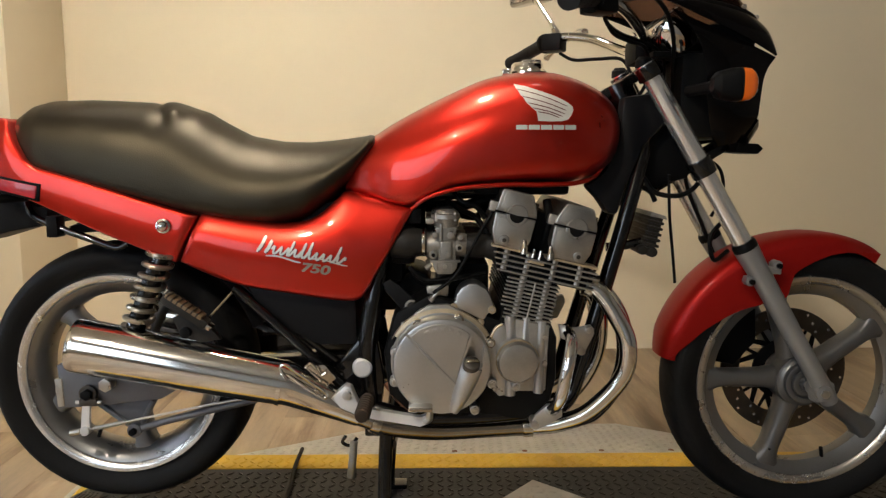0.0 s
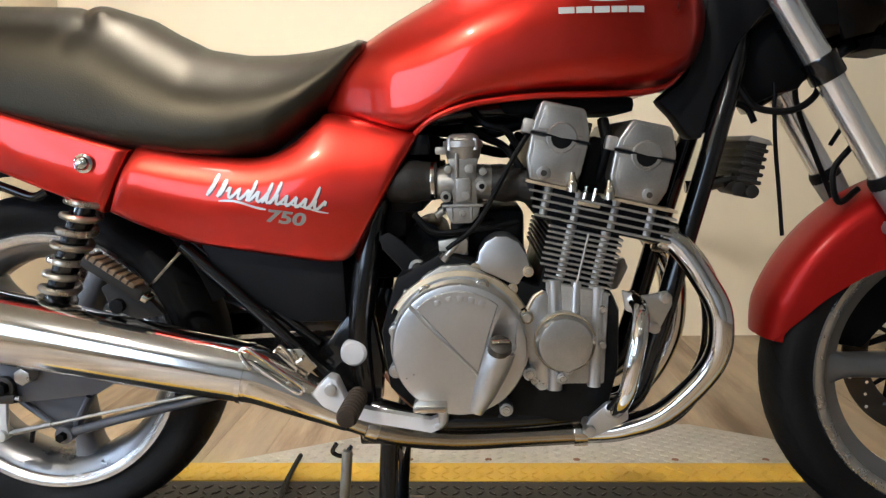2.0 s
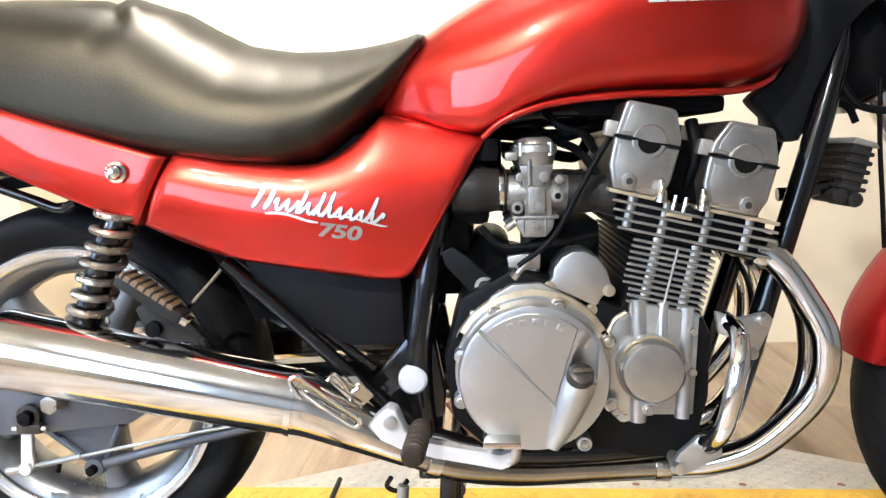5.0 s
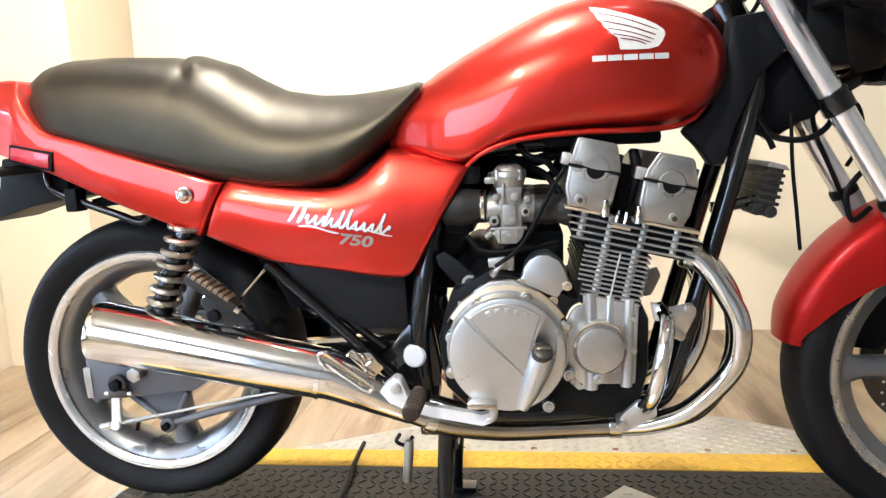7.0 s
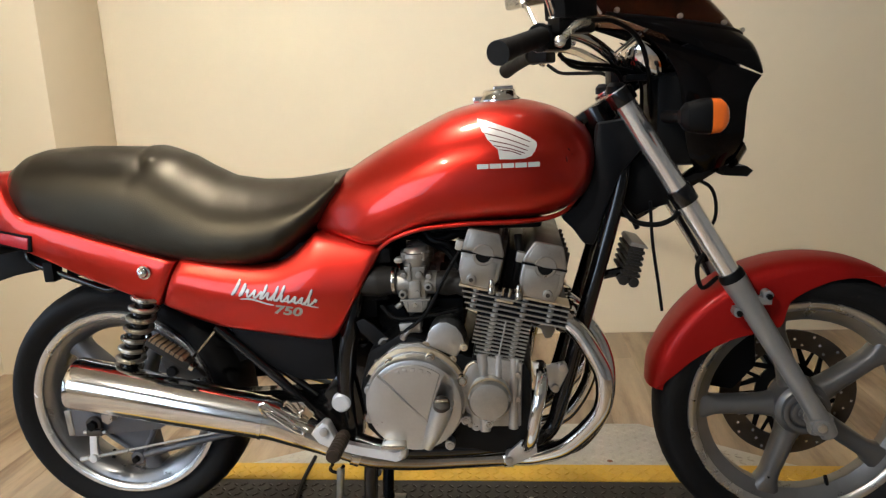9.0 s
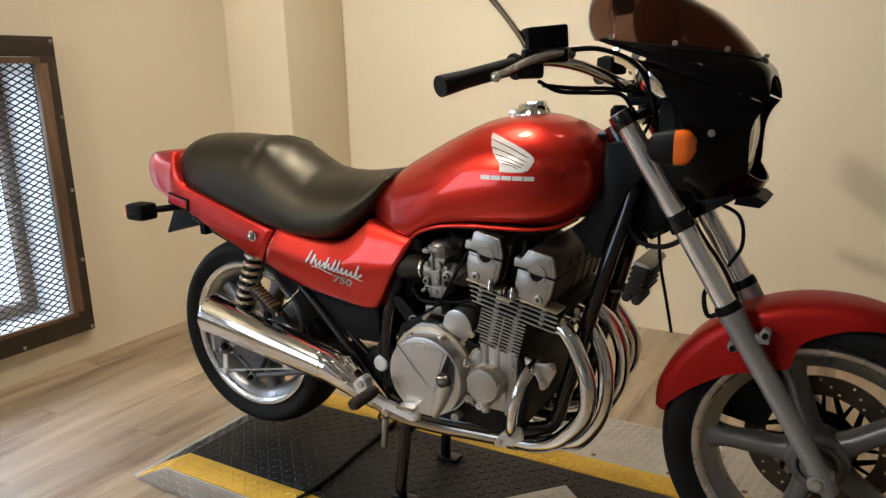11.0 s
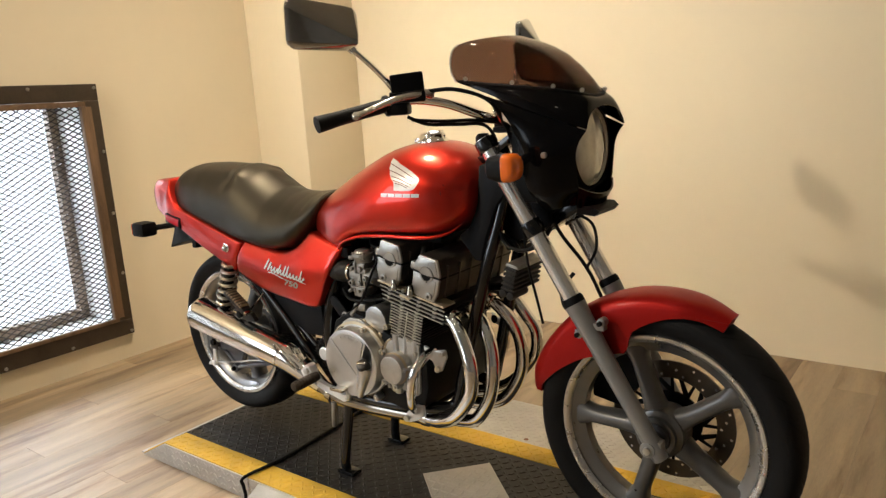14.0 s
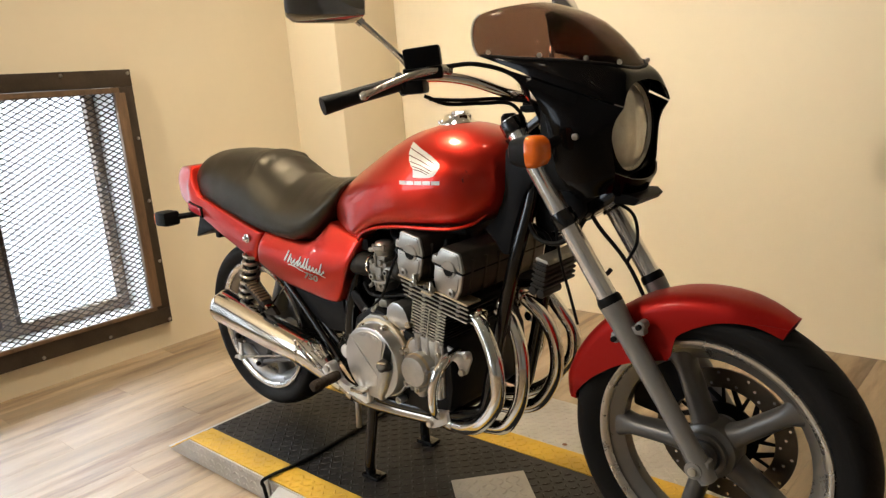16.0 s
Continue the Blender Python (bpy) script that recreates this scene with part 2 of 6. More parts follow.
def bevel(bm, width, segments=2, angle=30):
    edges = [e for e in bm.edges if len(e.link_faces) == 2 and e.calc_face_angle(0) > radians(angle)]
    if width and edges:
        bmesh.ops.bevel(bm, geom=edges, offset=width, segments=segments, affect="EDGES", profile=0.6, clamp_overlap=True)
    return bm


def box(lo, hi, width=0.0, m=None, segments=2, bm=None):
    b = bmesh.new()
    r = bmesh.ops.create_cube(b, size=1)
    for v in r["verts"]:
        v.co = Vector([lo[k] + (v.co[k] + 0.5) * (hi[k] - lo[k]) for k in range(3)])
    bevel(b, width, segments)
    if m is not None:
        bmesh.ops.transform(b, matrix=m, verts=b.verts)
    return join(bm, b) if bm is not None else b


def join(bm, other):
    me = bpy.data.meshes.new("tmp")
    other.to_mesh(me)
    other.free()
    bm.from_mesh(me)
    bpy.data.meshes.remove(me)
    return bm


def mirrored(bm):
    """The same mesh on the other side of the middle plane."""
    for v in bm.verts:
        v.co.y = -v.co.y
    bmesh.ops.reverse_faces(bm, faces=bm.faces)
    return bm


def loft(rings, closed=True, caps=True, bm=None):
    bm = bm or bmesh.new()
    rows = [[bm.verts.new(p) for p in ring] for ring in rings]
    n = len(rows[0])
    for a, b in zip(rows, rows[1:]):
        for k in range(n if closed else n - 1):
            bm.faces.new((a[k], a[(k + 1) % n], b[(k + 1) % n], b[k]))
    if caps and closed:
        for row in (rows[0], rows[-1]):
            bm.faces.new(row)
    return bm


def spline(points, steps=6):
    """A smooth line through the points."""
    p = [Vector(q) for q in points]
    p = [2 * p[0] - p[1]] + p + [2 * p[-1] - p[-2]]
    out = []
    for a, b, c, d in zip(p, p[1:], p[2:], p[3:]):
        for k in range(steps):
            t = k / steps
            out.append(0.5 * (2 * b + (c - a) * t + (2 * a - 5 * b + 4 * c - d) * t * t + (3 * b - a - 3 * c + d) * t ** 3))
    return out + [p[-2]]


def tube(points, radius, sides=12, steps=6, bm=None, straight=False):
    """A pipe along the points; radius is a number or one for each point."""
    pts = [Vector(q) for q in points] if straight else spline(points, steps)
    if isinstance(radius, (int, float)):
        rad = [radius] * len(pts)
    else:
        rad = [float(np.interp(k / (len(pts) - 1) * (len(points) - 1), range(len(points)), radius)) for k in range(len(pts))]
    side = None
    rings = []
    for k, p in enumerate(pts):
        d = (pts[min(k + 1, len(pts) - 1)] - pts[max(k - 1, 0)]).normalized()
        if side is None:
            side = d.orthogonal().normalized()
        side = (side - d * side.dot(d)).normalized()
        up = d.cross(side)
        rings.append([p + rad[k] * (side * math.cos(a) + up * math.sin(a)) for a in np.linspace(0, 2 * math.pi, sides, endpoint=False)])
    return loft(rings, bm=bm)


def lathe(profile, centre, axis="y", sides=48, bm=None, closed=False):
    """Profile rows (along the axis, radius) turned round the axis through centre."""
    rings = []
    for a in np.linspace(0, 2 * math.pi, sides, endpoint=False):
        ca, sa = math.cos(a), math.sin(a)
        ring = []
        for h, r in profile:
            off = {"y": (r * ca, h, r * sa), "x": (h, r * ca, r * sa), "z": (r * ca, r * sa, h)}[axis]
            ring.append(Vector(centre) + Vector(off))
        rings.append(ring)
    bm = bm or bmesh.new()
    rows = [[bm.verts.new(p) for p in ring] for ring in rings]
    n = len(profile)
    for k in range(sides):
        a, b = rows[k], rows[(k + 1) % sides]
        for q in range(n if closed else n - 1):
            bm.faces.new((a[q], a[(q + 1) % n], b[(q + 1) % n], b[q]))
    bmesh.ops.remove_doubles(bm, verts=bm.verts, dist=1e-5)
    return bm


def plate(outline, y0, y1, width=0.003, segments=2, bm=None):
    """A flat piece with an outline in the x-z plane, between two sides."""
    b = bmesh.new()
    lo, hi = [b.verts.new((x, y0, z)) for x, z in outline], [b.verts.new((x, y1, z)) for x, z in outline]
    b.faces.new(lo)
    b.faces.new(hi)
    n = len(outline)
    for k in range(n):
        b.faces.new((lo[k], lo[(k + 1) % n], hi[(k + 1) % n], hi[k]))
    bmesh.ops.recalc_face_normals(b, faces=b.faces)
    bevel(b, width, segments, 25)
    return join(bm, b) if bm is not None else b


def rod(a, b, r, sides=16, bm=None, width=0.0):
    a, b = Vector(a), Vector(b)
    c = bmesh.new()
    bmesh.ops.create_cone(c, cap_ends=True, segments=sides, radius1=r, radius2=r, depth=(b - a).length)
    bevel(c, width, 2, 50)
    m = Matrix.Translation((a + b) / 2) @ (b - a).to_track_quat("Z", "Y").to_matrix().to_4x4()
    bmesh.ops.transform(c, matrix=m, verts=c.verts)
    return join(bm, c) if bm is not None else c


def panel(low, high, y_out, y_in, columns=28, rows=14, bulge=0.0, edge=0.07):
    """A pillow-shaped body panel between a lower and an upper line in the x-z plane; y_out may be a function of (u, v)."""
    lo, hi = spline([(x, 0, z) for x, z in low], 8), spline([(x, 0, z) for x, z in high], 8)

    def at(line, u):
        f = u * (len(line) - 1)
        k = min(int(f), len(line) - 2)
        return line[k].lerp(line[k + 1], f - k)
    us = [0.5 - 0.5 * math.cos(math.pi * k / columns) for k in range(columns + 1)]
    vs = [0.5 - 0.5 * math.cos(math.pi * k / rows) for k in range(rows + 1)]
    bm = bmesh.new()
    grids = []
    for outer in (True, False):
        grid = []
        for u in us:
            a, b = at(lo, u), at(hi, u)
            line = []
            for v in vs:
                p = a.lerp(b, v)
                base = y_out(u, v) if callable(y_out) else y_out
                e = min(u * 2.2, (1 - u) * 2.2, v, 1 - v) / edge
                drop = 0.008 * (1 - math.sqrt(max(0, 1 - (1 - min(1, e)) ** 2)))
                bow = bulge * math.sin(math.pi * v)
                y = base - bow + drop if outer else y_in
                line.append(bm.verts.new((p.x, y, p.z)))
            grid.append(line)
        grids.append(grid)
    for grid in grids:
        for a, b in zip(grid, grid[1:]):
            for k in range(rows):
                bm.faces.new((a[k], a[k + 1], b[k + 1], b[k]))
    o, i = grids
    ring_o = [c[0] for c in o] + o[-1][1:] + [c[-1] for c in o[-2::-1]] + o[0][-2:0:-1]
    ring_i = [c[0] for c in i] + i[-1][1:] + [c[-1] for c in i[-2::-1]] + i[0][-2:0:-1]
    for k in range(len(ring_o)):
        bm.faces.new((ring_o[k], ring_o[(k + 1) % len(ring_o)], ring_i[(k + 1) % len(ring_o)], ring_i[k]))
    return bm


def section(x, zb, zt, w, n_up=2.3, n_lo=3.2, belt=0.42, count=40):
    """A rounded cross-section across the machine, as wide as 2 w."""
    zm = zb + belt * (zt - zb)
    ring = []
    for a in np.linspace(0, 2 * math.pi, count, endpoint=False):
        c, s = math.cos(a), math.sin(a)
        n = n_up if s > 0 else n_lo
        y = w * math.copysign(abs(c) ** (2 / n), c)
        z = zm + (zt - zm if s > 0 else zm - zb) * math.copysign(abs(s) ** (2 / n), s)
        ring.append((x, y, z))
    return ring


def body(stations, count=40, steps=3):
    """A body lofted along x from rows (x, bottom, top, half width, upper and lower squareness, belt)."""
    rows = np.array(stations, float)
    f = np.linspace(0, len(rows) - 1, (len(rows) - 1) * steps + 1)
    pts = [[float(np.interp(q, range(len(rows)), rows[:, c])) for c in range(rows.shape[1])] for q in f]
    if steps > 1:
        arr = np.array(pts)
        for _ in range(2):
            arr[1:-1] = (arr[:-2] + 2 * arr[1:-1] + arr[2:]) / 4
        pts = arr.tolist()
    return loft([section(*p, count=count) for p in pts])

# ---- room ----
FLOOR = -0.08
structure("wall_north", box((-2.46, 1.68, FLOOR - 0.1), (4.1, 1.8, 2.9)), WALL, "cream painted plain back wall")
# unseen walls and ceiling close the room, greyed so chrome and black reflect darker
structure("wall_east", box((4.0, -4.6, FLOOR - 0.1), (4.12, 1.68, 2.9)), SHOP, "unseen side wall, grey to darken reflections")
structure("wall_south", box((-2.46, -4.72, FLOOR - 0.1), (4.0, -4.6, 2.9)), SHOP, "unseen wall behind the walkway, grey to darken reflections")
structure("ceiling", box((-2.46, -4.72, 2.9), (4.12, 1.8, 3.0)), CEIL, "unseen ceiling, kept dark for reflections")
west = bmesh.new()
W1 = (-2.08, 0.225, 0.085, 1.26)
W2 = (-4.35, -2.25, 0.62, 2.3)
for y0, y1, z0, z1 in ((-4.6, 1.68, FLOOR - 0.1, W1[2]), (W1[1], 1.68, W1[2], 2.9), (W1[0], W1[1], W1[3], 2.9),
                       (W2[1], W1[0], W1[2], 2.9), (W2[0], W2[1], W1[2], W2[2]), (W2[0], W2[1], W2[3], 2.9), (-4.6, W2[0], W1[2], 2.9)):
    box((-2.46, y0, z0), (-2.1, y1, z1), bm=west)
structure("wall_west", west, WALL, "cream painted wall with a deep window opening")
structure("corner_pillar", box((-2.1, 1.22, FLOOR - 0.05), (-1.69, 1.68, 2.9), 0.006), WALL, "cream painted square pillar in the room corner", smooth=30)
structure("backdrop", box((-6.02, -10.0, -2.0), (-6.0, 6.0, 5.0)), OUTSIDE, "bright overcast daylight outside the windows")

# deep window behind an iron frame with expanded metal
window = tagged(thing("window_1", "low window behind a bolted dark iron frame with expanded metal mesh", "window"), kind="structure")
FX0, FX1 = -2.1, -2.062
for name, lo, hi in (("frame_bar", (FX0, W1[0] - 0.07, 1.215), (FX1, 0.262, 1.293)), ("frame_bar", (FX0, W1[0] - 0.07, 0.052), (FX1, 0.262, 0.130)),
                     ("frame_bar", (FX0, 0.176, 0.130), (FX1, 0.262, 1.215)), ("frame_bar", (FX0, W1[0] - 0.07, 0.130), (FX1, W1[0] + 0.02, 1.215))):
    part(name, box(lo, hi, 0.003), IRON, window, smooth=30)
for lo, hi in (((-2.068, W1[0], 1.188), (-2.05, 0.19, 1.212)), ((-2.068, W1[0], 0.131), (-2.05, 0.19, 0.150)), ((-2.072, 0.166, 0.150), (-2.046, 0.214, 1.188))):
    part("retaining_strip", box(lo, hi, 0.002), RUST, window, "rusty brown flat strip", smooth=30)
for k in range(7):
    for y, z in ((0.248, 0.067 + 0.302 * k), (0.248 - 0.3 * (k + 1), 1.276), (0.248 - 0.3 * (k + 1), 0.066)):
        if y > W1[0] and z < 1.29:
            part("bolt", lathe([(0, 0), (0.007, 0.002), (0.006, 0.006), (0.0, 0.0085), (-0.004, 0.0085)], (FX1, y, z), "x", 12), BOLT, window)
verts, faces = [], []
LY, LZ = 0.047, 0.0255
rows_n, cols_n = int(1.06 / LZ * 2), int((0.175 - W1[0]) / LY * 2)
for r in range(rows_n):
    for c in range(cols_n):
        up = (r + c) % 2
        y0, z0 = 0.172 - c * LY / 2, 0.135 + (r + up) * LZ / 2
        y1, z1 = y0 - LY / 2, 0.135 + (r + 1 - up) * LZ / 2
        base = len(verts)
        t = 0.0029
        for y, z in ((y0, z0), (y1, z1)):
            verts += [(-2.0800, y, z - t), (-2.0800, y, z + t), (-2.0770, y, z + t), (-2.0770, y, z - t)]
        faces += [tuple(base + q for q in f) for f in ((0, 1, 5, 4), (1, 2, 6, 5), (2, 3, 7, 6), (3, 0, 4, 7))]
me = bpy.data.meshes.new("expanded_metal")
me.from_pydata(verts, [], faces)
me.materials.append(IRON)
mesh_ob = new("expanded_metal", me)
mesh_ob.parent = window
tagged(mesh_ob, "dark expanded metal mesh", kind="stuff")
SX0, SX1 = -2.455, -2.40
for name, lo, hi in (("sash_stile", (SX0, 0.171, 0.105), (SX1, 0.217, 1.245)), ("sash_rail", (SX0, W1[0], 0.102), (SX1, 0.171, 0.156)),
                     ("sash_rail", (SX0, W1[0], 1.194), (SX1, 0.171, 1.244)), ("sash_stile", (SX0, -0.40, 0.156), (SX1, -0.325, 1.194)),
                     ("sash_stile", (SX0, -0.972, 0.156), (SX1, -0.897, 1.194)), ("sash_stile", (SX0, -1.544, 0.156), (SX1, -1.469, 1.194))):
    part(name, box(lo, hi, 0.006), SASHWOOD, window, "brown stained wood" if name == "sash_stile" else "", smooth=30)
for y in (-0.404, -0.321, -0.976, -0.893, -1.548, -1.465):
    part("sash_bead", box((SX0 + 0.01, y - 0.009, 0.156), (SX1 + 0.012, y + 0.009, 1.194), 0.003), IRON, window, "dark glazing bead", smooth=30)
for y0, y1 in ((-0.325, 0.171), (-0.897, -0.40), (-1.469, -0.972), (W1[0], -1.544)):
    pane = part("pane", box((-2.432, y0, 0.156), (-2.428, y1, 1.194)), GLASS, window)
    pane.visible_shadow = False
for lo, hi in (((-2.455, 0.2185, 0.1), (-2.101, 0.2235, 1.245)), ((-2.455, W1[0], 0.0865), (-2.101, 0.2185, 0.1)), ((-2.455, W1[0], 1.245), (-2.101, 0.2185, 1.258))):
    part("reveal_lining", box(lo, hi), WHITE, window, "white painted reveal")
window_b = tagged(thing("window_2", "plain tall window in the side wall", "window"), kind="structure")
for lo, hi in (((-2.3, W2[0], W2[2]), (-2.24, W2[1], W2[2] + 0.06)), ((-2.3, W2[0], W2[3] - 0.06), (-2.24, W2[1], W2[3])), ((-2.3, -3.33, W2[2] + 0.06), (-2.24, -3.27, W2[3] - 0.06))):
    part("sash_rail", box(lo, hi, 0.004), SASHWOOD, window_b, smooth=30)


# ---- tread-plate platform ----
def lugs(x0, x1, y0, y1, material, parent, top=0.0, pitch=0.025, tilt=None):
    """Raised lens-shaped lugs in a chequer pattern."""
    v, f = [], []
    nx, ny = int((x1 - x0) / pitch), int((y1 - y0) / pitch)
    for i in range(nx):
        for j in range(ny):
            cx, cy = x0 + (i + 0.5) * pitch, y0 + (j + 0.5) * pitch
            a = radians(45 if (i + j) % 2 else -45)
            c, s = math.cos(a), math.sin(a)
            b = len(v)
            for u, w, h in ((-0.0125, 0, 0), (0, -0.0047, 0), (0.0125, 0, 0), (0, 0.0047, 0), (-0.007, 0, 0.0022), (0.007, 0, 0.0022)):
                v.append((cx + u * c - w * s, cy + u * s + w * c, top + h))
            f += [tuple(b + q for q in g) for g in ((0, 1, 4), (1, 5, 4), (1, 2, 5), (2, 3, 5), (3, 4, 5), (3, 0, 4))]
    if tilt:
        v = [tuple(tilt @ Vector(p)) for p in v]
    m = bpy.data.meshes.new("tread_relief")
    m.from_pydata(v, [], f)
    m.materials.append(material)
    ob = new("tread_relief", m)
    ob.parent = parent
    return tagged(ob, kind="stuff")


PX0, PX1, PY0, PY1 = -0.88, 1.30, -0.327, 0.296
platform = thing("lift_platform", "low black tread-plate platform with yellow borders and bare metal edges", "platform", (0, 0, 0))
deck = loft([[(PX0, y, 0.0), (PX1, y, 0.0), (PX1 + 0.15, y, FLOOR + 0.002), (PX0 - 0.155, y, FLOOR + 0.002)] for y in (PY0 + 0.09, PY1 - 0.09)])
part("deck_plate", deck, TREAD_BLACK, platform, "black painted tread plate", smooth=0)
for y0, y1 in ((PY0, PY0 + 0.088), (PY1 - 0.088, PY1)):
    b = loft([[(PX0, y, 0.001), (PX1, y, 0.001), (PX1 + 0.15, y, FLOOR + 0.002), (PX0 - 0.155, y, FLOOR + 0.002)] for y in (y0, y1)])
    part("border_strip", b, TREAD_YELLOW, platform, "worn yellow painted tread plate", smooth=0)
    lugs(PX0, PX1, y0 + 0.002, y1, TREAD_YELLOW, platform, 0.001, 0.0242)
lugs(PX0, PX1, PY0 + 0.092, PY1 - 0.09, TREAD_BLACK, platform)
SKIRT_END = PX0 - 0.150
part("side_plate", plate([(SKIRT_END, FLOOR + 0.001), (-0.418, FLOOR + 0.001), (-0.418, -0.001), (PX0 + 0.002, -0.001)], PY0 - 0.006, PY0 - 0.001, 0.0008, 1), TREAD_SILVER, platform, "bare tread-plate side skirt", smooth=0)
part("side_plate", plate([(-0.412, FLOOR + 0.001), (PX1, FLOOR + 0.001), (PX1, -0.001), (-0.412, -0.001)], PY0 - 0.006, PY0 - 0.001, 0.0008, 1), TREAD_SILVER, platform, "bare tread-plate side skirt", smooth=0)
stand_up = Matrix.Translation((0, PY0 - 0.006, 0)) @ Matrix.Rotation(radians(90), 4, "X")
for k in range(3):
    z0 = FLOOR + 0.004 + 0.024 * k
    lugs(PX0 + 0.155 * (0.024 * k + 0.026) / 0.08 - 0.152, PX1, z0, z0 + 0.0241, TREAD_SILVER, platform, 0.0, 0.024, stand_up)
end_lean = Matrix.Translation((PX0, 0, 0.0)) @ Matrix.Rotation(-math.atan2(0.078, 0.155), 4, "Y")
lugs(-0.168, -0.004, PY0 + 0.092, PY1 - 0.09, TREAD_BLACK, platform, 0.0, 0.025, end_lean)
for y0, y1 in ((PY0, PY0 + 0.088), (PY1 - 0.088, PY1)):
    lugs(-0.168, -0.004, y0 + 0.002, y1, TREAD_YELLOW, platform, 0.001, 0.0242, end_lean)
part("end_trim", box((PX0 - 0.166, PY0, FLOOR + 0.001), (PX0 - 0.150, PY1, FLOOR + 0.006), 0.001), TREAD_SILVER, platform, "bare metal end strip", smooth=0)

near_ramp = thing("side_ramp", "bare tread-plate side ramp leaning on the platform edge", "ramp")
ramp = loft([[(-0.36, PY0 - 0.008, -0.002), (1.2, PY0 - 0.008, -0.002), (1.1, PY0 - 0.30, FLOOR + 0.004), (-0.28, PY0 - 0.30, FLOOR + 0.004)],
             [(-0.36, PY0 - 0.008, -0.008), (1.2, PY0 - 0.008, -0.008), (1.1, PY0 - 0.30, FLOOR), (-0.28, PY0 - 0.30, FLOOR)]])
part("ramp_plate", ramp, TREAD_SILVER, near_ramp, smooth=0)
lean = Matrix.Translation((0, PY0 - 0.008, -0.002)) @ Matrix.Rotation(math.atan2(0.074, 0.292), 4, "X")
lugs(-0.26, 1.1, -0.292, -0.004, TREAD_SILVER, near_ramp, 0.0, 0.027, lean)

far_ramp = thing("side_ramp", "bare tread-plate side ramp leaning on the far platform edge", "ramp")
ramp = loft([[(-0.62, PY1 + 0.004, -0.002), (0.92, PY1 + 0.004, -0.002), (0.56, PY1 + 0.42, FLOOR + 0.004), (-0.18, PY1 + 0.42, FLOOR + 0.004)],
             [(-0.62, PY1 + 0.004, -0.008), (0.92, PY1 + 0.004, -0.008), (0.56, PY1 + 0.42, FLOOR), (-0.18, PY1 + 0.42, FLOOR)]])
part("ramp_plate", ramp, TREAD_SILVER, far_ramp, smooth=0)
lean = Matrix.Translation((0, PY1 + 0.004, -0.002)) @ Matrix.Rotation(-math.atan2(0.074, 0.416), 4, "X")
for k in range(15):
    y0 = 0.004 + k * 0.0270
    f = (k + 0.9) * 0.0270 / 0.416
    lugs(-0.61 + 0.44 * f, 0.91 - 0.36 * f, y0, y0 + 0.0271, TREAD_SILVER, far_ramp, 0.0, 0.027, lean)
for x in (-0.18, 0.0, 0.2, 0.42, 0.62):
    part("bolt_head", lathe([(0, 0), (0.003, 0.003), (0.002, 0.008), (-0.002, 0.008)], (x, PY1 + 0.035, -0.008), "z", 10), COPPER, far_ramp)

cover = thing("loose_plate", "loose square of bare tread plate lying on the platform", "plate", (0.203, -0.029, 0.0025))
cover.rotation_euler = (0, 0, radians(48.5))
part("tread_sheet", box((-0.1055, -0.1055, 0.0), (0.1055, 0.1055, 0.004), 0.001), TREAD_SILVER, cover, smooth=0)
lugs(-0.1, 0.1, -0.1, 0.1, TREAD_SILVER, cover, 0.004, 0.0235)

cable = thing("ground_cable", "black cable lying across the platform and over its edge", "cable")
part("cable_run", tube([(-0.405, -0.40, FLOOR + 0.006), (-0.412, -0.352, FLOOR + 0.02), (-0.418, -0.349, -0.02), (-0.42, -0.34, 0.006), (-0.405, -0.2, 0.006),
                        (-0.415, -0.03, 0.006), (-0.42, 0.1, 0.007), (-0.43, 0.2, 0.006), (-0.432, 0.325, 0.006)], 0.0055, 8), CABLE, cable)

# ---- motorcycle ----
bike = thing("motorcycle", "red motorcycle with black seat and chrome exhaust on a stand", "motorcycle")
RA, FA = (-0.760, 0.0, 0.345), (0.790, 0.0, 0.315)


def both(name, make, material, label="", parent=None, smooth=40):
    """A part and its mirror image on the other side."""
    made = [part(name, make(), material, parent or bike, label, smooth)]
    made.append(part(name, mirrored(make()), material, parent or bike, label, smooth))
    return made


# wheels
def tyre(c, radius, half, bead):
    prof = []
    h = radius - bead
    for a in np.linspace(-125, 125, 27):
        r = radians(a)
        y = half * math.sin(r) if abs(a) < 90 else half * math.copysign(1 - 0.32 * ((abs(a) - 90) / 35) ** 2, a)
        z = bead + h * (0.5 + 0.5 * math.cos(r)) ** 0.82 if abs(a) < 90 else bead + h * 0.5 ** 0.82 * (1 - (abs(a) - 90) / 35) * 0.98
        prof.append((y, z))
    prof += [(half * 0.6, bead - 0.012), (-half * 0.6, bead - 0.012)]
    return lathe(prof, c, "y", 96, closed=True)


def tread_marks(c, radius, half, lean, count):
    """Thin sipes across the tread, just under its outline."""
    bm = bmesh.new()
    for k in range(count):
        for side in (-1, 1):
            a0 = 2 * math.pi * (k + (0.5 if side > 0 else 0)) / count
            prev = None
            for q in range(7):
                y = side * half * (0.16 + 0.70 * q / 6)
                r = radius - (radius - FRONT_BEAD) * 0.5 * (1 - math.sqrt(max(0, 1 - (y / half) ** 2))) * 0.82 + 0.0007
                a = a0 + lean * side * side * (q / 6) ** 1.4
                w = 0.008 * (1 - 0.5 * q / 6)
                pair = [bm.verts.new((c[0] + r * math.cos(a + e), c[1] + y, c[2] + r * math.sin(a + e))) for e in (-w / 2 / radius * 1.2, w / 2 / radius * 1.2)]
                if prev:
                    bm.faces.new((prev[0], prev[1], pair[1], pair[0]))
                prev = pair
    return bm


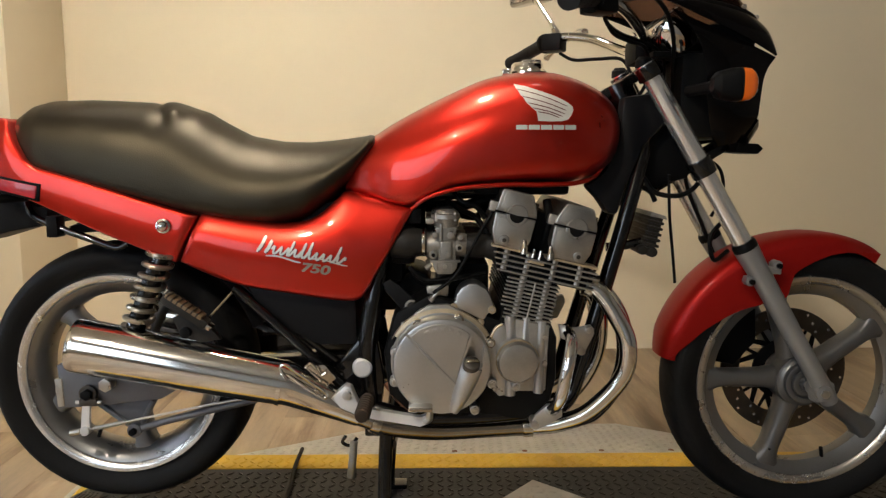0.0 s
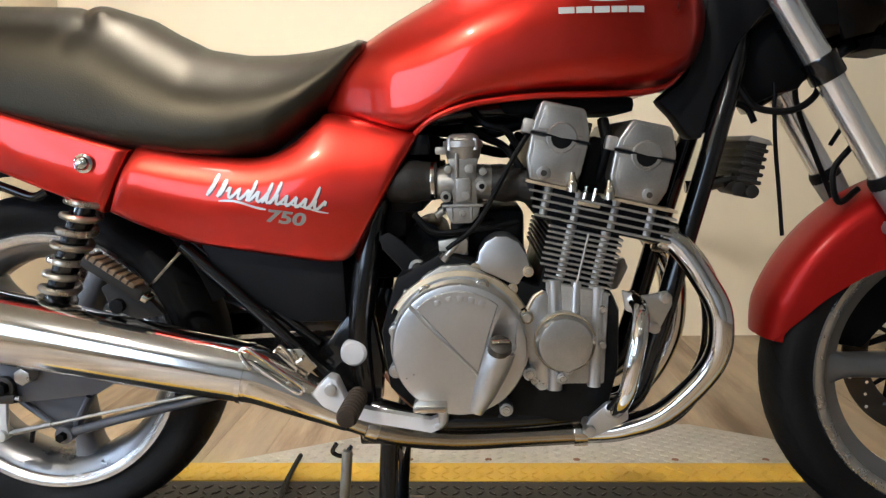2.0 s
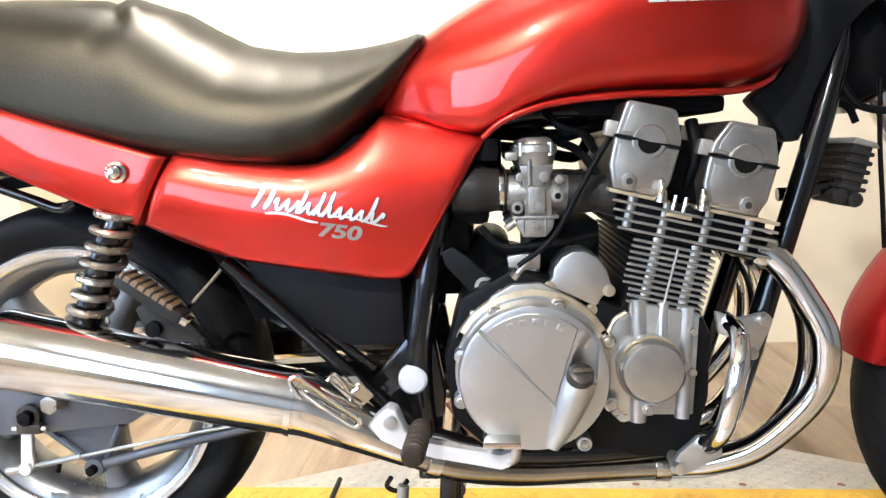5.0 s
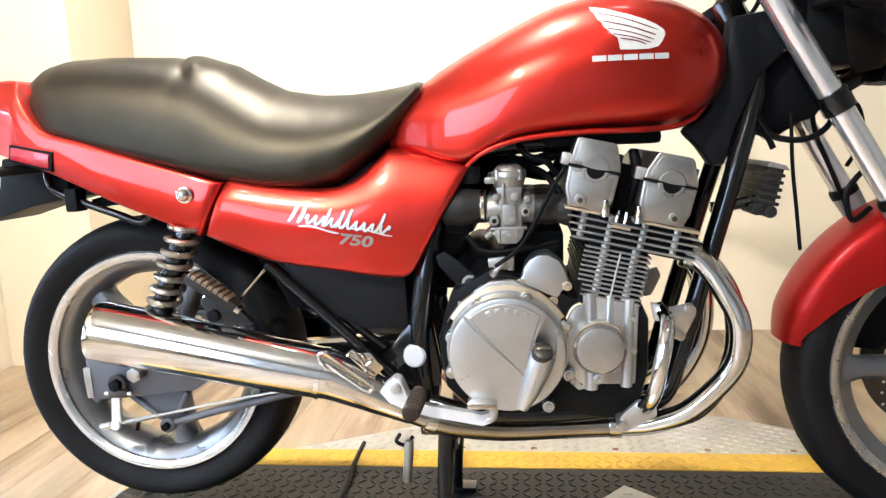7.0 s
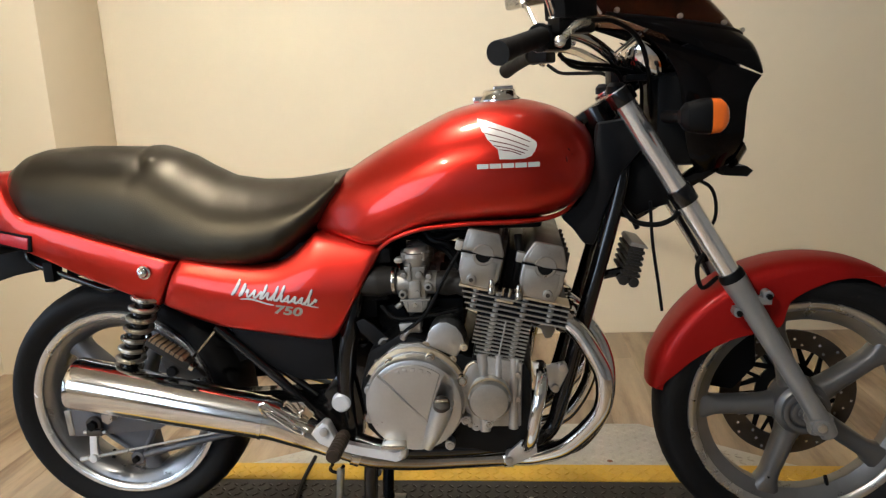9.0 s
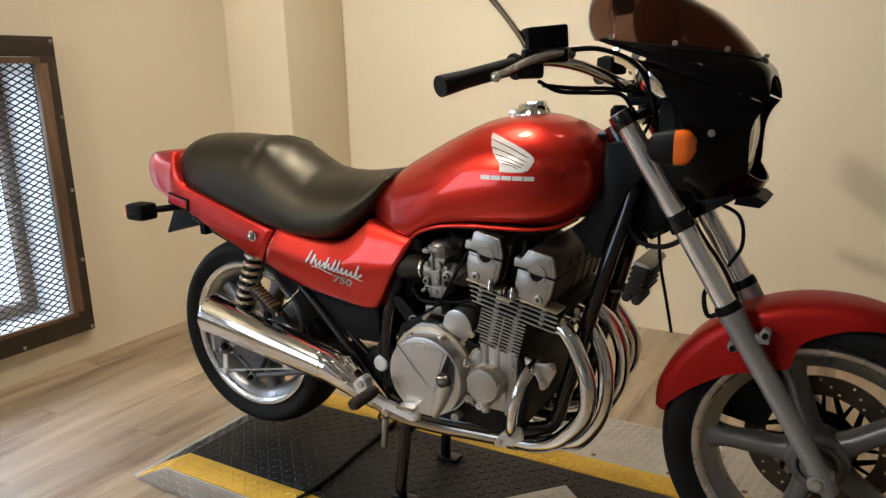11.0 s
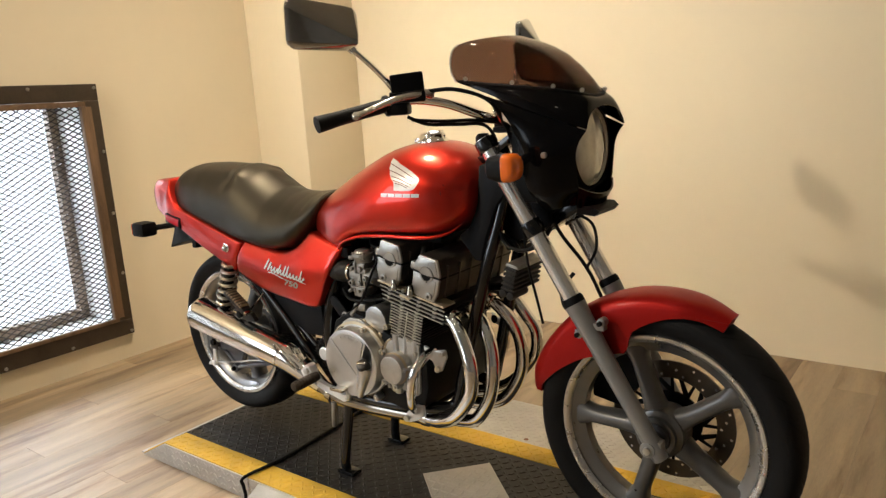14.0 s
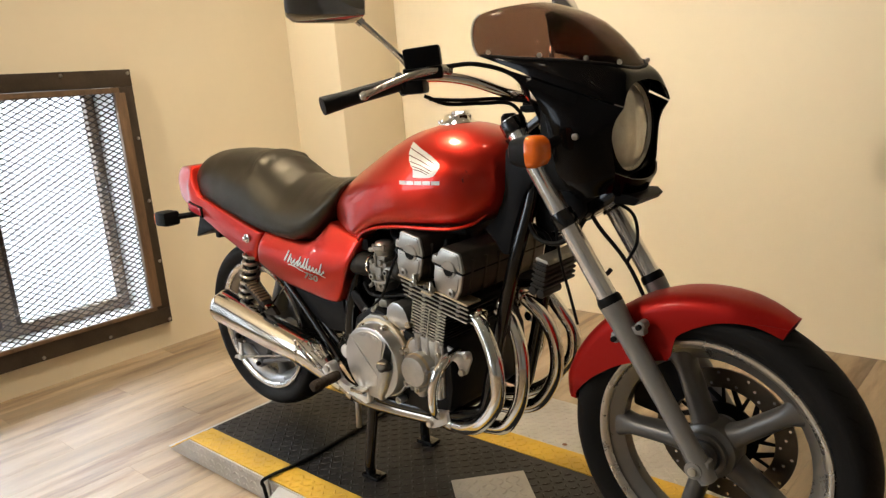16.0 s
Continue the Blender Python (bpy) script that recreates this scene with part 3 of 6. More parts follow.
def rim(c, lip, half):
    barrel = lip - 0.020
    prof = [(-half, lip), (-half, lip - 0.006), (-half + 0.010, lip - 0.009), (-half + 0.016, barrel - 0.006), (-half * 0.35, barrel - 0.024), (half * 0.35, barrel - 0.024),
            (half - 0.016, barrel - 0.006), (half - 0.010, lip - 0.009), (half, lip - 0.006), (half, lip),
            (half - 0.006, lip + 0.004), (half - 0.014, lip - 0.002), (half * 0.4, barrel - 0.014), (-half * 0.4, barrel - 0.014), (-half + 0.014, lip - 0.002), (-half + 0.006, lip + 0.004)]
    return lathe(prof, c, "y", 96, closed=True)


def add_spokes(wheel, c, lip, spokes, phase, hub_r, hub_half, spoke_w, material):
    """Cast spokes that widen into the rim, and the hub with its stepped collar."""
    barrel = lip - 0.020
    for k in range(spokes):
        a = radians(phase) + 2 * math.pi * k / spokes
        ca, sa = math.cos(a), math.sin(a)
        rings = []
        for q in np.linspace(0, 1, 13):
            r = hub_r * 0.8 + (barrel - 0.008 - hub_r * 0.8) * q
            flare = 1 + 1.15 * max(0, (q - 0.72) / 0.28) ** 2 + 0.35 * max(0, (0.2 - q) / 0.2)
            w, d = spoke_w * (1.0 - 0.12 * q) * flare, hub_half * (0.62 - 0.10 * q)
            ring = []
            for t in np.linspace(0, 2 * math.pi, 16, endpoint=False):
                u = w * math.copysign(abs(math.cos(t)) ** 0.7, math.cos(t))
                y = d * math.copysign(abs(math.sin(t)) ** 0.7, math.sin(t))
                ring.append((c[0] + r * ca - u * sa, c[1] + y, c[2] + r * sa + u * ca))
            rings.append(ring)
        part("spoke", loft(rings), material, wheel, smooth=50)
    h, g = hub_half, hub_r
    part("hub", lathe([(-h, 0.018), (-h, g * 0.50), (-h * 0.93, g * 0.56), (-h * 0.90, g * 0.74), (-h * 0.78, g * 0.80), (-h * 0.70, g * 0.97), (-h * 0.5, g), (h * 0.5, g), (h * 0.8, g * 0.8), (h, g * 0.72), (h, 0.018)], c, "y", 40), material, wheel)


def lip_ring(c, lip, half, side):
    y = side * half
    prof = [(y - side * 0.006, lip - 0.0170), (y - side * 0.002, lip - 0.0150), (y + side * 0.0010, lip - 0.0085), (y + side * 0.0022, lip - 0.006), (y + side * 0.0022, lip + 0.001), (y - side * 0.004, lip + 0.0045), (y - side * 0.010, lip - 0.012)]
    return lathe(prof, c, "y", 96, closed=True)


FRONT_BEAD = 0.244
fw = part("front_wheel", rim(FA, 0.244, 0.042), RIMWALL, bike, "grey five-spoke cast wheel")
add_spokes(fw, FA, 0.244, 5, 36, 0.061, 0.050, 0.0215, WHEEL)
for r0, r1 in ((0.017, 0.030), (0.036, 0.047)):
    part("hub_collar", lathe([(-0.040, r0), (-0.0545, r0), (-0.0555, r0 + 0.002), (-0.0555, r1 - 0.002), (-0.0545, r1), (-0.040, r1)], FA, "y", 40), WHEEL, fw)
part("tyre", tyre(FA, 0.316, 0.057, 0.244), TYRE, fw, "black road tyre")
tagged(part("tread_groove", tread_marks(FA, 0.316, 0.057, 0.16, 34), CABLE, fw), kind="stuff")
for s in (-1, 1):
    part("rim_lip", lip_ring(FA, 0.244, 0.042, s), FRONTLIP, fw, "bright machined rim edge")
FRONT_BEAD = 0.225
LIGHTWHEEL = mat("light_wheel_paint", (0.14, 0.145, 0.155), 0.4, 0.4, var=0.1, scale=14)
rw = part("rear_wheel", rim(RA, 0.225, 0.062), RIMWALL, bike, "light grey five-spoke cast wheel")
add_spokes(rw, RA, 0.225, 5, 135, 0.062, 0.055, 0.021, LIGHTWHEEL)
part("tyre", tyre(RA, 0.296, 0.073, 0.225), TYRE, rw, "black road tyre")
tagged(part("tread_groove", tread_marks(RA, 0.296, 0.073, 0.13, 32), CABLE, rw), kind="stuff")
for s in (-1, 1):
    part("rim_lip", lip_ring(RA, 0.225, 0.062, s), RIM, rw, "bright machined rim edge")
for c, r, a, w in ((FA, 0.208, -70, fw), (RA, 0.186, 244, rw), (FA, 0.208, -110, fw)):
    ca, sa = math.cos(radians(a)), math.sin(radians(a))
    part("valve_stem", rod((c[0] + r * ca, -0.012, c[2] + r * sa), (c[0] + (r - 0.032) * ca, -0.024, c[2] + (r - 0.032) * sa), 0.0045, 8), CABLE, w)


def disc(c, y, r):
    bm = bmesh.new()
    th = 0.005
    for y0, prof_r in ((y, (0.108, r)),):
        lathe([(y0, prof_r[0]), (y0, prof_r[1]), (y0 + th, prof_r[1]), (y0 + th, prof_r[0])], c, "y", 72, bm=bm, closed=True)
    return bm


dk = part("brake_disc", disc(FA, 0.058, 0.152), DISC, fw, "drilled steel brake disc")
carrier = part("disc_carrier", lathe([(0.059, 0.046), (0.059, 0.074), (0.064, 0.074), (0.064, 0.046)], FA, "y", 40, closed=True), CABLE, dk, "black disc carrier")
for k in range(12):
    a = 2 * math.pi * k / 12
    for b, wide in ((a + 0.36, 0.0048), (a + 0.02, 0.0032)):
        p, q = (FA[0] + 0.071 * math.cos(a), FA[2] + 0.071 * math.sin(a)), (FA[0] + 0.1125 * math.cos(b), FA[2] + 0.1125 * math.sin(b))
        n = Vector((q[1] - p[1], 0, p[0] - q[0])).normalized() * wide
        part("carrier_arm", plate([(p[0] - n.x * 1.5, p[1] - n.z * 1.5), (q[0] - n.x, q[1] - n.z), (q[0] + n.x, q[1] + n.z), (p[0] + n.x * 1.5, p[1] + n.z * 1.5)], 0.0595, 0.0635, 0.001, 1), CABLE, dk)
hole_me = mesh_of(lathe([(-0.0008, 0.0), (-0.0008, 0.0032), (0.0005, 0.0032)], (0, 0, 0), "y", 8), "disc_hole", RIM)
for k in range(42):
    a = 2 * math.pi * k / 42
    r = 0.118 + 0.0125 * (k % 3)
    ob = new("disc_hole", hole_me)
    ob.location, ob.parent = (FA[0] + r * math.cos(a), 0.058, FA[2] + r * math.sin(a)), dk
cal = plate([(0.588, 0.345), (0.66, 0.332), (0.712, 0.39), (0.705, 0.475), (0.64, 0.50), (0.592, 0.45)], 0.035, 0.092, 0.008)
part("brake_caliper", cal, PLASTIC, bike, "black brake caliper")
both("axle_cap", lambda: lathe([(-0.062, 0.0), (-0.062, 0.012), (-0.05, 0.018), (-0.044, 0.032), (-0.036, 0.034), (-0.03, 0.03)], FA, "y", 24), WHEEL)
part("axle_rod", rod((FA[0], -0.105, FA[2]), (FA[0], 0.105, FA[2]), 0.010), BOLT, bike)

# fork
UP = Vector((-0.219, 0, 0.364)).normalized()


def fork_point(z, y):
    k = (z - 0.627) / UP.z
    return Vector((0.617 + UP.x * k, y, z))


both("fork_tube", lambda: rod(fork_point(0.62, -0.1), fork_point(1.02, -0.1), 0.0212, 24), SATINCHROME, "chrome fork tube")


def leg():
    a = fork_point(0.632, -0.1)
    bm = tube([a, fork_point(0.575, -0.1), fork_point(0.44, -0.1), fork_point(0.36, -0.1), fork_point(0.31, -0.1), fork_point(0.288, -0.099)],
              [0.0265, 0.0230, 0.0205, 0.0200, 0.0210, 0.018], 20, 5)
    return bm


def leg_lug(dx, dz):
    c = fork_point(0.562, -0.097) + Vector((dx, 0, dz))
    bm = rod(c + Vector((0, -0.013, 0)), c + Vector((0, 0.012, 0)), 0.0105, 14, width=0.002)
    return box((-0.02, -0.011, -0.008), (0.02, 0.010, 0.008), 0.002, Matrix.Translation(fork_point(0.568, -0.099).lerp(c, 0.6)), bm=bm)


def leg_foot():
    bm = box((0.778, -0.112, 0.288), (0.826, -0.080, 0.334), 0.010)
    return rod((0.796, -0.122, 0.313), (0.796, -0.07, 0.313), 0.0185, 18, bm, 0.003)


legs = both("fork_leg", leg, LEG, "grey painted fork leg")
for ob, s in zip(legs, (-1, 1)):
    for make in (lambda: leg_lug(-0.031, -0.001), lambda: leg_lug(0.026, 0.034)):
        part("leg_lug", make() if s < 0 else mirrored(make()), LEG, ob)
    part("leg_foot", leg_foot() if s < 0 else mirrored(leg_foot()), LEG, ob)
    part("dust_seal", lathe([(-0.008, 0.021), (-0.008, 0.0265), (0.004, 0.0265), (0.011, 0.0235), (0.011, 0.0205)], (0, 0, 0), "z", 20), PLASTIC, ob).matrix_local = \
        Matrix.Translation(fork_point(0.638, s * 0.1)) @ UP.to_track_quat("Z", "Y").to_matrix().to_4x4()
    part("pinch_bolt", rod((0.796, s * 0.121, 0.313), (0.796, s * 0.128, 0.313), 0.0095, 8, width=0.0015), BOLT, ob)
    for dx, dz in ((-0.031, -0.001), (0.026, 0.034)):
        c = fork_point(0.562, s * 0.112) + Vector((dx, 0, dz))
        part("lug_bolt", rod(c, c + Vector((0, s * 0.0075, 0)), 0.006, 8), CABLE, ob)


def clamp(z, h, r):
    bm = bmesh.new()
    for s in (-1, 1):
        rod(fork_point(z, s * 0.1), fork_point(z + h, s * 0.1), r, 20, bm, 0.003)
    c = fork_point(z + h / 2, 0)
    m = Matrix.Translation(c) @ UP.to_track_quat("Z", "Y").to_matrix().to_4x4()
    box((-0.024, -0.1, -h * 0.45), (0.024, 0.1, h * 0.45), 0.006, m, bm=bm)
    box((-0.075, -0.035, -h * 0.45), (0.01, 0.035, h * 0.45), 0.008, m, bm=bm)
    return bm


part("lower_clamp", clamp(0.79, 0.032, 0.027), BLACK, bike, "black lower triple clamp")
part("upper_clamp", clamp(0.992, 0.026, 0.028), BLACK, bike, "black upper triple clamp")
both("fork_cap", lambda: lathe([(0, 0), (0.012, 0.006), (0.012, 0.012), (0.004, 0.019), (-0.01, 0.019)], fork_point(1.022, -0.1), "z", 12), PLASTIC)


# front mudguard
def mudguard():
    rings = []
    for a in np.linspace(170, 62, 45):
        q = (170 - a) / 108
        ro = 0.345 - 0.004 * max(0, (q - 0.85) / 0.15) ** 2 - 0.008 * max(0, (0.08 - q) / 0.08)
        ri = float(np.interp(q, [0, 0.06, 0.22, 0.42, 0.58, 0.64, 0.8, 1.0], [0.322, 0.30, 0.262, 0.225, 0.212, 0.262, 0.300, 0.335]))
        w = float(np.interp(q, [0, 0.1, 0.5, 0.85, 1.0], [0.050, 0.066, 0.072, 0.066, 0.040]))
        ca, sa = math.cos(radians(a)), math.sin(radians(a))
        ring = []
        arc = [(w, ri), (w, ri + (ro - 0.035 - ri) * 0.5), (w, ro - 0.030), (w * 0.93, ro - 0.014), (w * 0.74, ro - 0.004), (w * 0.4, ro), (0, ro + 0.001)]
        full = [(-y, r) for y, r in arc] + arc[-2::-1]
        inner = [(y * 0.955, r - 0.0035 if abs(y) < w * 0.9 else r) for y, r in reversed(full)]
        for y, r in full + inner:
            ring.append((FA[0] + r * ca, y, FA[2] + r * sa))
        rings.append(ring)
    return loft(rings)


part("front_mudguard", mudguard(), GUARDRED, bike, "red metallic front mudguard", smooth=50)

# tank
TANK = [(-0.246, 0.752, 0.792, 0.096, 2.6, 5.0, 0.45), (-0.225, 0.748, 0.845, 0.112, 2.5, 6.0, 0.42), (-0.195, 0.741, 0.870, 0.128, 2.4, 6.5, 0.38), (-0.15, 0.729, 0.899, 0.150, 2.3, 7.0, 0.34),
        (-0.108, 0.722, 0.922, 0.162, 2.3, 7.0, 0.32), (-0.07, 0.744, 0.942, 0.170, 2.2, 6.5, 0.30), (-0.02, 0.764, 0.966, 0.178, 2.2, 5.5, 0.31), (0.05, 0.770, 0.997, 0.184, 2.2, 4.8, 0.34),
        (0.13, 0.771, 1.013, 0.186, 2.2, 4.4, 0.37), (0.20, 0.770, 1.012, 0.181, 2.2, 4.0, 0.40), (0.255, 0.774, 0.996, 0.168, 2.2, 3.6, 0.42), (0.300, 0.792, 0.974, 0.145, 2.2, 3.0, 0.44),
        (0.330, 0.816, 0.946, 0.112, 2.2, 2.4, 0.48), (0.345, 0.866, 0.912, 0.055, 2.0, 2.0, 0.5)]
tank_bm = body(TANK, 56, 4)
from mathutils.bvhtree import BVHTree
tank_tree = BVHTree.FromBMesh(tank_bm)
tank = part("fuel_tank", tank_bm, RED, bike, "deep red metallic fuel tank", smooth=60)
both("tank_seam", lambda: tube([(-0.105, -0.150, 0.722), (-0.080, -0.158, 0.742), (-0.045, -0.161, 0.756), (0.0, -0.160, 0.766), (0.08, -0.161, 0.772), (0.17, -0.156, 0.772), (0.235, -0.143, 0.775), (0.275, -0.124, 0.786), (0.300, -0.100, 0.806)], [0.0045, 0.0048, 0.005, 0.0052, 0.0055, 0.0055, 0.005, 0.0045, 0.003], 10), RED, parent=tank)


def on_surface(bm, tree, lift=0.0012, default=-0.15):
    for v in bm.verts:
        hit = tree.ray_cast(Vector((v.co.x, -1, v.co.z)), Vector((0, 1, 0)))
        v.co.y = (hit[0].y if hit[0] else default) - lift
    return bm


def sticker(polygons, tree, lift=0.0014, cuts=2):
    bm = bmesh.new()
    for poly in polygons:
        f = bm.faces.new([bm.verts.new((x, 0, z)) for x, z in poly])
        bmesh.ops.triangulate(bm, faces=[f])
    for _ in range(cuts):
        bmesh.ops.subdivide_edges(bm, edges=bm.edges, cuts=1, use_grid_fill=True)
    return on_surface(bm, tree, lift)


def stroke(points, width):
    """A ribbon along the points in the x-z plane."""
    p = [Vector((x, 0, z)) for x, z in points]
    left, right = [], []
    for k, q in enumerate(p):
        d = (p[min(k + 1, len(p) - 1)] - p[max(k - 1, 0)]).normalized()
        n = Vector((-d.z, 0, d.x)) * width * (0.55 if k in (0, len(p) - 1) else 1) / 2
        left.append((q.x + n.x, q.z + n.z))
        right.append((q.x - n.x, q.z - n.z))
    return [[left[k], left[k + 1], right[k + 1], right[k]] for k in range(len(p) - 1)]


# one solid wing, parted by dark lines between the feathers, with a broad base
WING = [(0.105, 0.977), (0.126, 0.972), (0.148, 0.964), (0.170, 0.956), (0.192, 0.947), (0.210, 0.937), (0.220, 0.929), (0.2215, 0.922), (0.217, 0.912), (0.210, 0.903), (0.197, 0.899), (0.172, 0.8985), (0.149, 0.8995),
        (0.158, 0.907), (0.172, 0.9115), (0.158, 0.9125), (0.152, 0.9165), (0.146, 0.9185), (0.141, 0.9245), (0.136, 0.9265), (0.131, 0.9345), (0.126, 0.9375), (0.121, 0.9475), (0.116, 0.9515), (0.112, 0.9625), (0.108, 0.9675)]
part("wing_emblem", sticker([WING], tank_tree, 0.0012, 3), DECAL, tank, "silver wing-shaped emblem")
for a, m, b in (((0.110, 0.9655), (0.160, 0.9500), (0.2095, 0.9290)), ((0.1185, 0.9500), (0.164, 0.9370), (0.2065, 0.9205)), ((0.1285, 0.9362), (0.168, 0.9265), (0.2030, 0.9135)),
                ((0.1385, 0.9258), (0.170, 0.9185), (0.1980, 0.9085)), ((0.149, 0.9178), (0.172, 0.9135), (0.1910, 0.9060))):
    line = [(p.x, p.z) for p in spline([(a[0], 0, a[1]), (m[0], 0, m[1]), (b[0], 0, b[1])], 5)]
    part("feather_line", sticker(stroke(line, 0.0019), tank_tree, 0.0019, 0), DECAL_LINE, tank)
for k in range(5):
    x = 0.105 + k * 0.0246
    for lo, hi in (((x, 0.8825), (x + 0.0222, 0.8915)),):
        part("emblem_bar", sticker([[(lo[0], lo[1]), (hi[0], lo[1]), (hi[0], hi[1]), (lo[0], hi[1])]], tank_tree, cuts=1), DECAL, tank)
cap = part("filler_cap", lathe([(0.0, 0.046), (0.006, 0.046), (0.010, 0.041), (0.014, 0.036), (0.024, 0.034), (0.027, 0.030), (0.027, 0.0)], (0.148, 0, 1.006), "z", 28), CHROME, tank, "chrome filler cap")
part("cap_flap", box((0.136, -0.011, 1.031), (0.178, 0.011, 1.040), 0.003), CHROME, tank)
part("cap_hinge", box((0.092, -0.014, 1.006), (0.118, 0.014, 1.020), 0.004), CHROME, tank)

# seat
SEAT = [(-0.952, 0.846, 0.872, 0.085, 2.4, 2.6, 0.3), (-0.943, 0.832, 0.902, 0.112, 2.4, 3.0, 0.26), (-0.930, 0.820, 0.922, 0.127, 2.4, 3.2, 0.24), (-0.906, 0.802, 0.941, 0.137, 2.4, 3.4, 0.24), (-0.875, 0.788, 0.949, 0.143, 2.4, 3.6, 0.24), (-0.80, 0.764, 0.951, 0.149, 2.4, 3.8, 0.24), (-0.74, 0.746, 0.949, 0.152, 2.4, 3.8, 0.24),
        (-0.66, 0.725, 0.945, 0.155, 2.35, 3.8, 0.24), (-0.60, 0.710, 0.939, 0.158, 2.2, 3.8, 0.24), (-0.555, 0.700, 0.925, 0.161, 1.95, 3.6, 0.24), (-0.515, 0.693, 0.901, 0.163, 1.85, 3.4, 0.26), (-0.46, 0.684, 0.873, 0.164, 1.8, 3.2, 0.28), (-0.39, 0.678, 0.861, 0.162, 1.8, 3.0, 0.32),
        (-0.33, 0.691, 0.860, 0.155, 1.85, 2.8, 0.34), (-0.28, 0.727, 0.864, 0.146, 1.8, 2.6, 0.38), (-0.240, 0.766, 0.869, 0.135, 2.0, 2.6, 0.4), (-0.212, 0.803, 0.873, 0.126, 2.2, 2.6, 0.45), (-0.196, 0.826, 0.876, 0.119, 2.4, 2.6, 0.5), (-0.186, 0.840, 0.873, 0.110, 2.4, 2.4, 0.5), (-0.182, 0.848, 0.866, 0.096, 2.2, 2.2, 0.5)]
seat_bm = body(SEAT, 120, 12)
for v in seat_bm.verts:
    side = -1 if v.co.y < 0 else 1
    # pinched fold of the cover where the two levels meet, and shallow slack waves on the flank
    near = (v.co.x + 0.606) ** 2 / 0.020 ** 2 + (v.co.z - 0.914) ** 2 / 0.010 ** 2
    rib = (v.co.x + 0.628 - 0.35 * (v.co.z - 0.90)) ** 2 / 0.016 ** 2 + (v.co.z - 0.900) ** 2 / 0.035 ** 2
    wave = 0.0003 * math.sin(70 * v.co.x + 24 * v.co.z) * math.sin(31 * v.co.z - 9 * v.co.x) * min(1, abs(v.co.y) / 0.1)
    v.co.y += side * (0.0045 * math.exp(-near) - 0.0040 * math.exp(-rib) + wave)
    v.co.z += 0.0025 * math.exp(-near) * (abs(v.co.y) > 0.05)
    # arched crease across the top, with the front seat's bolster swelling before it
    ahead = v.co.x + 0.655 - 0.070 * min(1.2, (v.co.y / 0.15) ** 2)
    top = min(1, max(0, (v.co.z - 0.885) / 0.03))
    v.co.z += top * (0.0055 * math.exp(-((ahead - 0.028) / 0.020) ** 2) - 0.0045 * math.exp(-(ahead / 0.009) ** 2))
seat = part("seat", seat_bm, VINYL, bike, "black vinyl two-level seat", smooth=70)

# side covers and tail
COVER_LO = [(-0.584, 0.613), (-0.52, 0.584), (-0.45, 0.562), (-0.36, 0.547), (-0.29, 0.536), (-0.245, 0.530), (-0.214, 0.534), (-0.196, 0.556)]
COVER_HI = [(-0.536, 0.716), (-0.43, 0.697), (-0.345, 0.692), (-0.297, 0.710), (-0.258, 0.744), (-0.237, 0.757), (-0.17, 0.741), (-0.100, 0.723)]


def cover_y(u, v):
    """Nearly upright, tucked in towards the lower edge, with a rounded shoulder at the top and a waist between seat and tank."""
    return -0.161 - 0.006 * math.sin(math.pi * u) + 0.022 * max(0, 0.45 - v) ** 1.5 + 0.060 * max(0, v - 0.55) ** 1.6 + 0.040 * max(0, v - 0.4) ** 1.3 * math.exp(-((u - 0.66) / 0.24) ** 2)


cover_bm = panel(COVER_LO, COVER_HI, cover_y, -0.10, 34, 16, 0.006)
cover_tree = BVHTree.FromBMesh(cover_bm)
cover_r = part("side_cover", cover_bm, RED, bike, "red metallic side cover", smooth=60)
part("side_cover", mirrored(panel(COVER_LO, COVER_HI, cover_y, -0.10, 34, 16, 0.006)), RED, bike, "red metallic side cover", smooth=60)


# an unreadable slanted brush line in place of the model script, with tall strokes and a flourish
X0, Z0, SLOPE, LEAN = -0.424, 0.636, -0.155, 0.62
TALL = ((0.004, 0.032, 0.0062), (0.020, 0.026, 0.0070), (0.064, 0.030, 0.0050), (0.088, 0.030, 0.0050), (0.100, 0.033, 0.0050), (0.158, 0.033, 0.0050))
strokes = []
for x, h, w in TALL:
    low = (X0 + x, Z0 + 0.002 + SLOPE * x)
    strokes.append(([(low[0] + f * h * LEAN + 0.0016 * math.sin(4 * f), low[1] + f * h) for f in np.linspace(0, 1, 6)], w))
line = []
for f in np.linspace(0, 1, 110):
    x, lift = 0.028 + 0.152 * f, 0.5 + 0.5 * math.sin(2 * math.pi * f * 10.5)
    h = (0.015 - 0.002 * f) * lift
    line.append((X0 + x + h * LEAN + 0.0014 * math.cos(2 * math.pi * f * 10.5), Z0 + 0.003 + SLOPE * x + h))
strokes.append((line, 0.0042))
for pts, w in strokes:
    part("script_shadow", sticker(stroke([(a + 0.0014, b - 0.0014) for a, b in pts], w + 0.0010), cover_tree, 0.0008, 0), DECAL_LINE, cover_r)
    part("script_stroke", sticker(stroke(pts, w), cover_tree, 0.0016, 0), DECAL, cover_r, "silver brush stroke")
for a, b, w in ((0.022, 0.094, 0.0034), (0.110, 0.188, 0.0026)):
    pts = [(X0 + a + (b - a) * f, Z0 - 0.004 + (0.007 if a > 0.1 else 0.0) + SLOPE * (a + (b - a) * f) + 0.003 * math.sin(5 * f)) for f in np.linspace(0, 1, 10)]
    part("script_flourish", sticker(stroke(pts, w), cover_tree, 0.0014, 0), DECAL, cover_r)


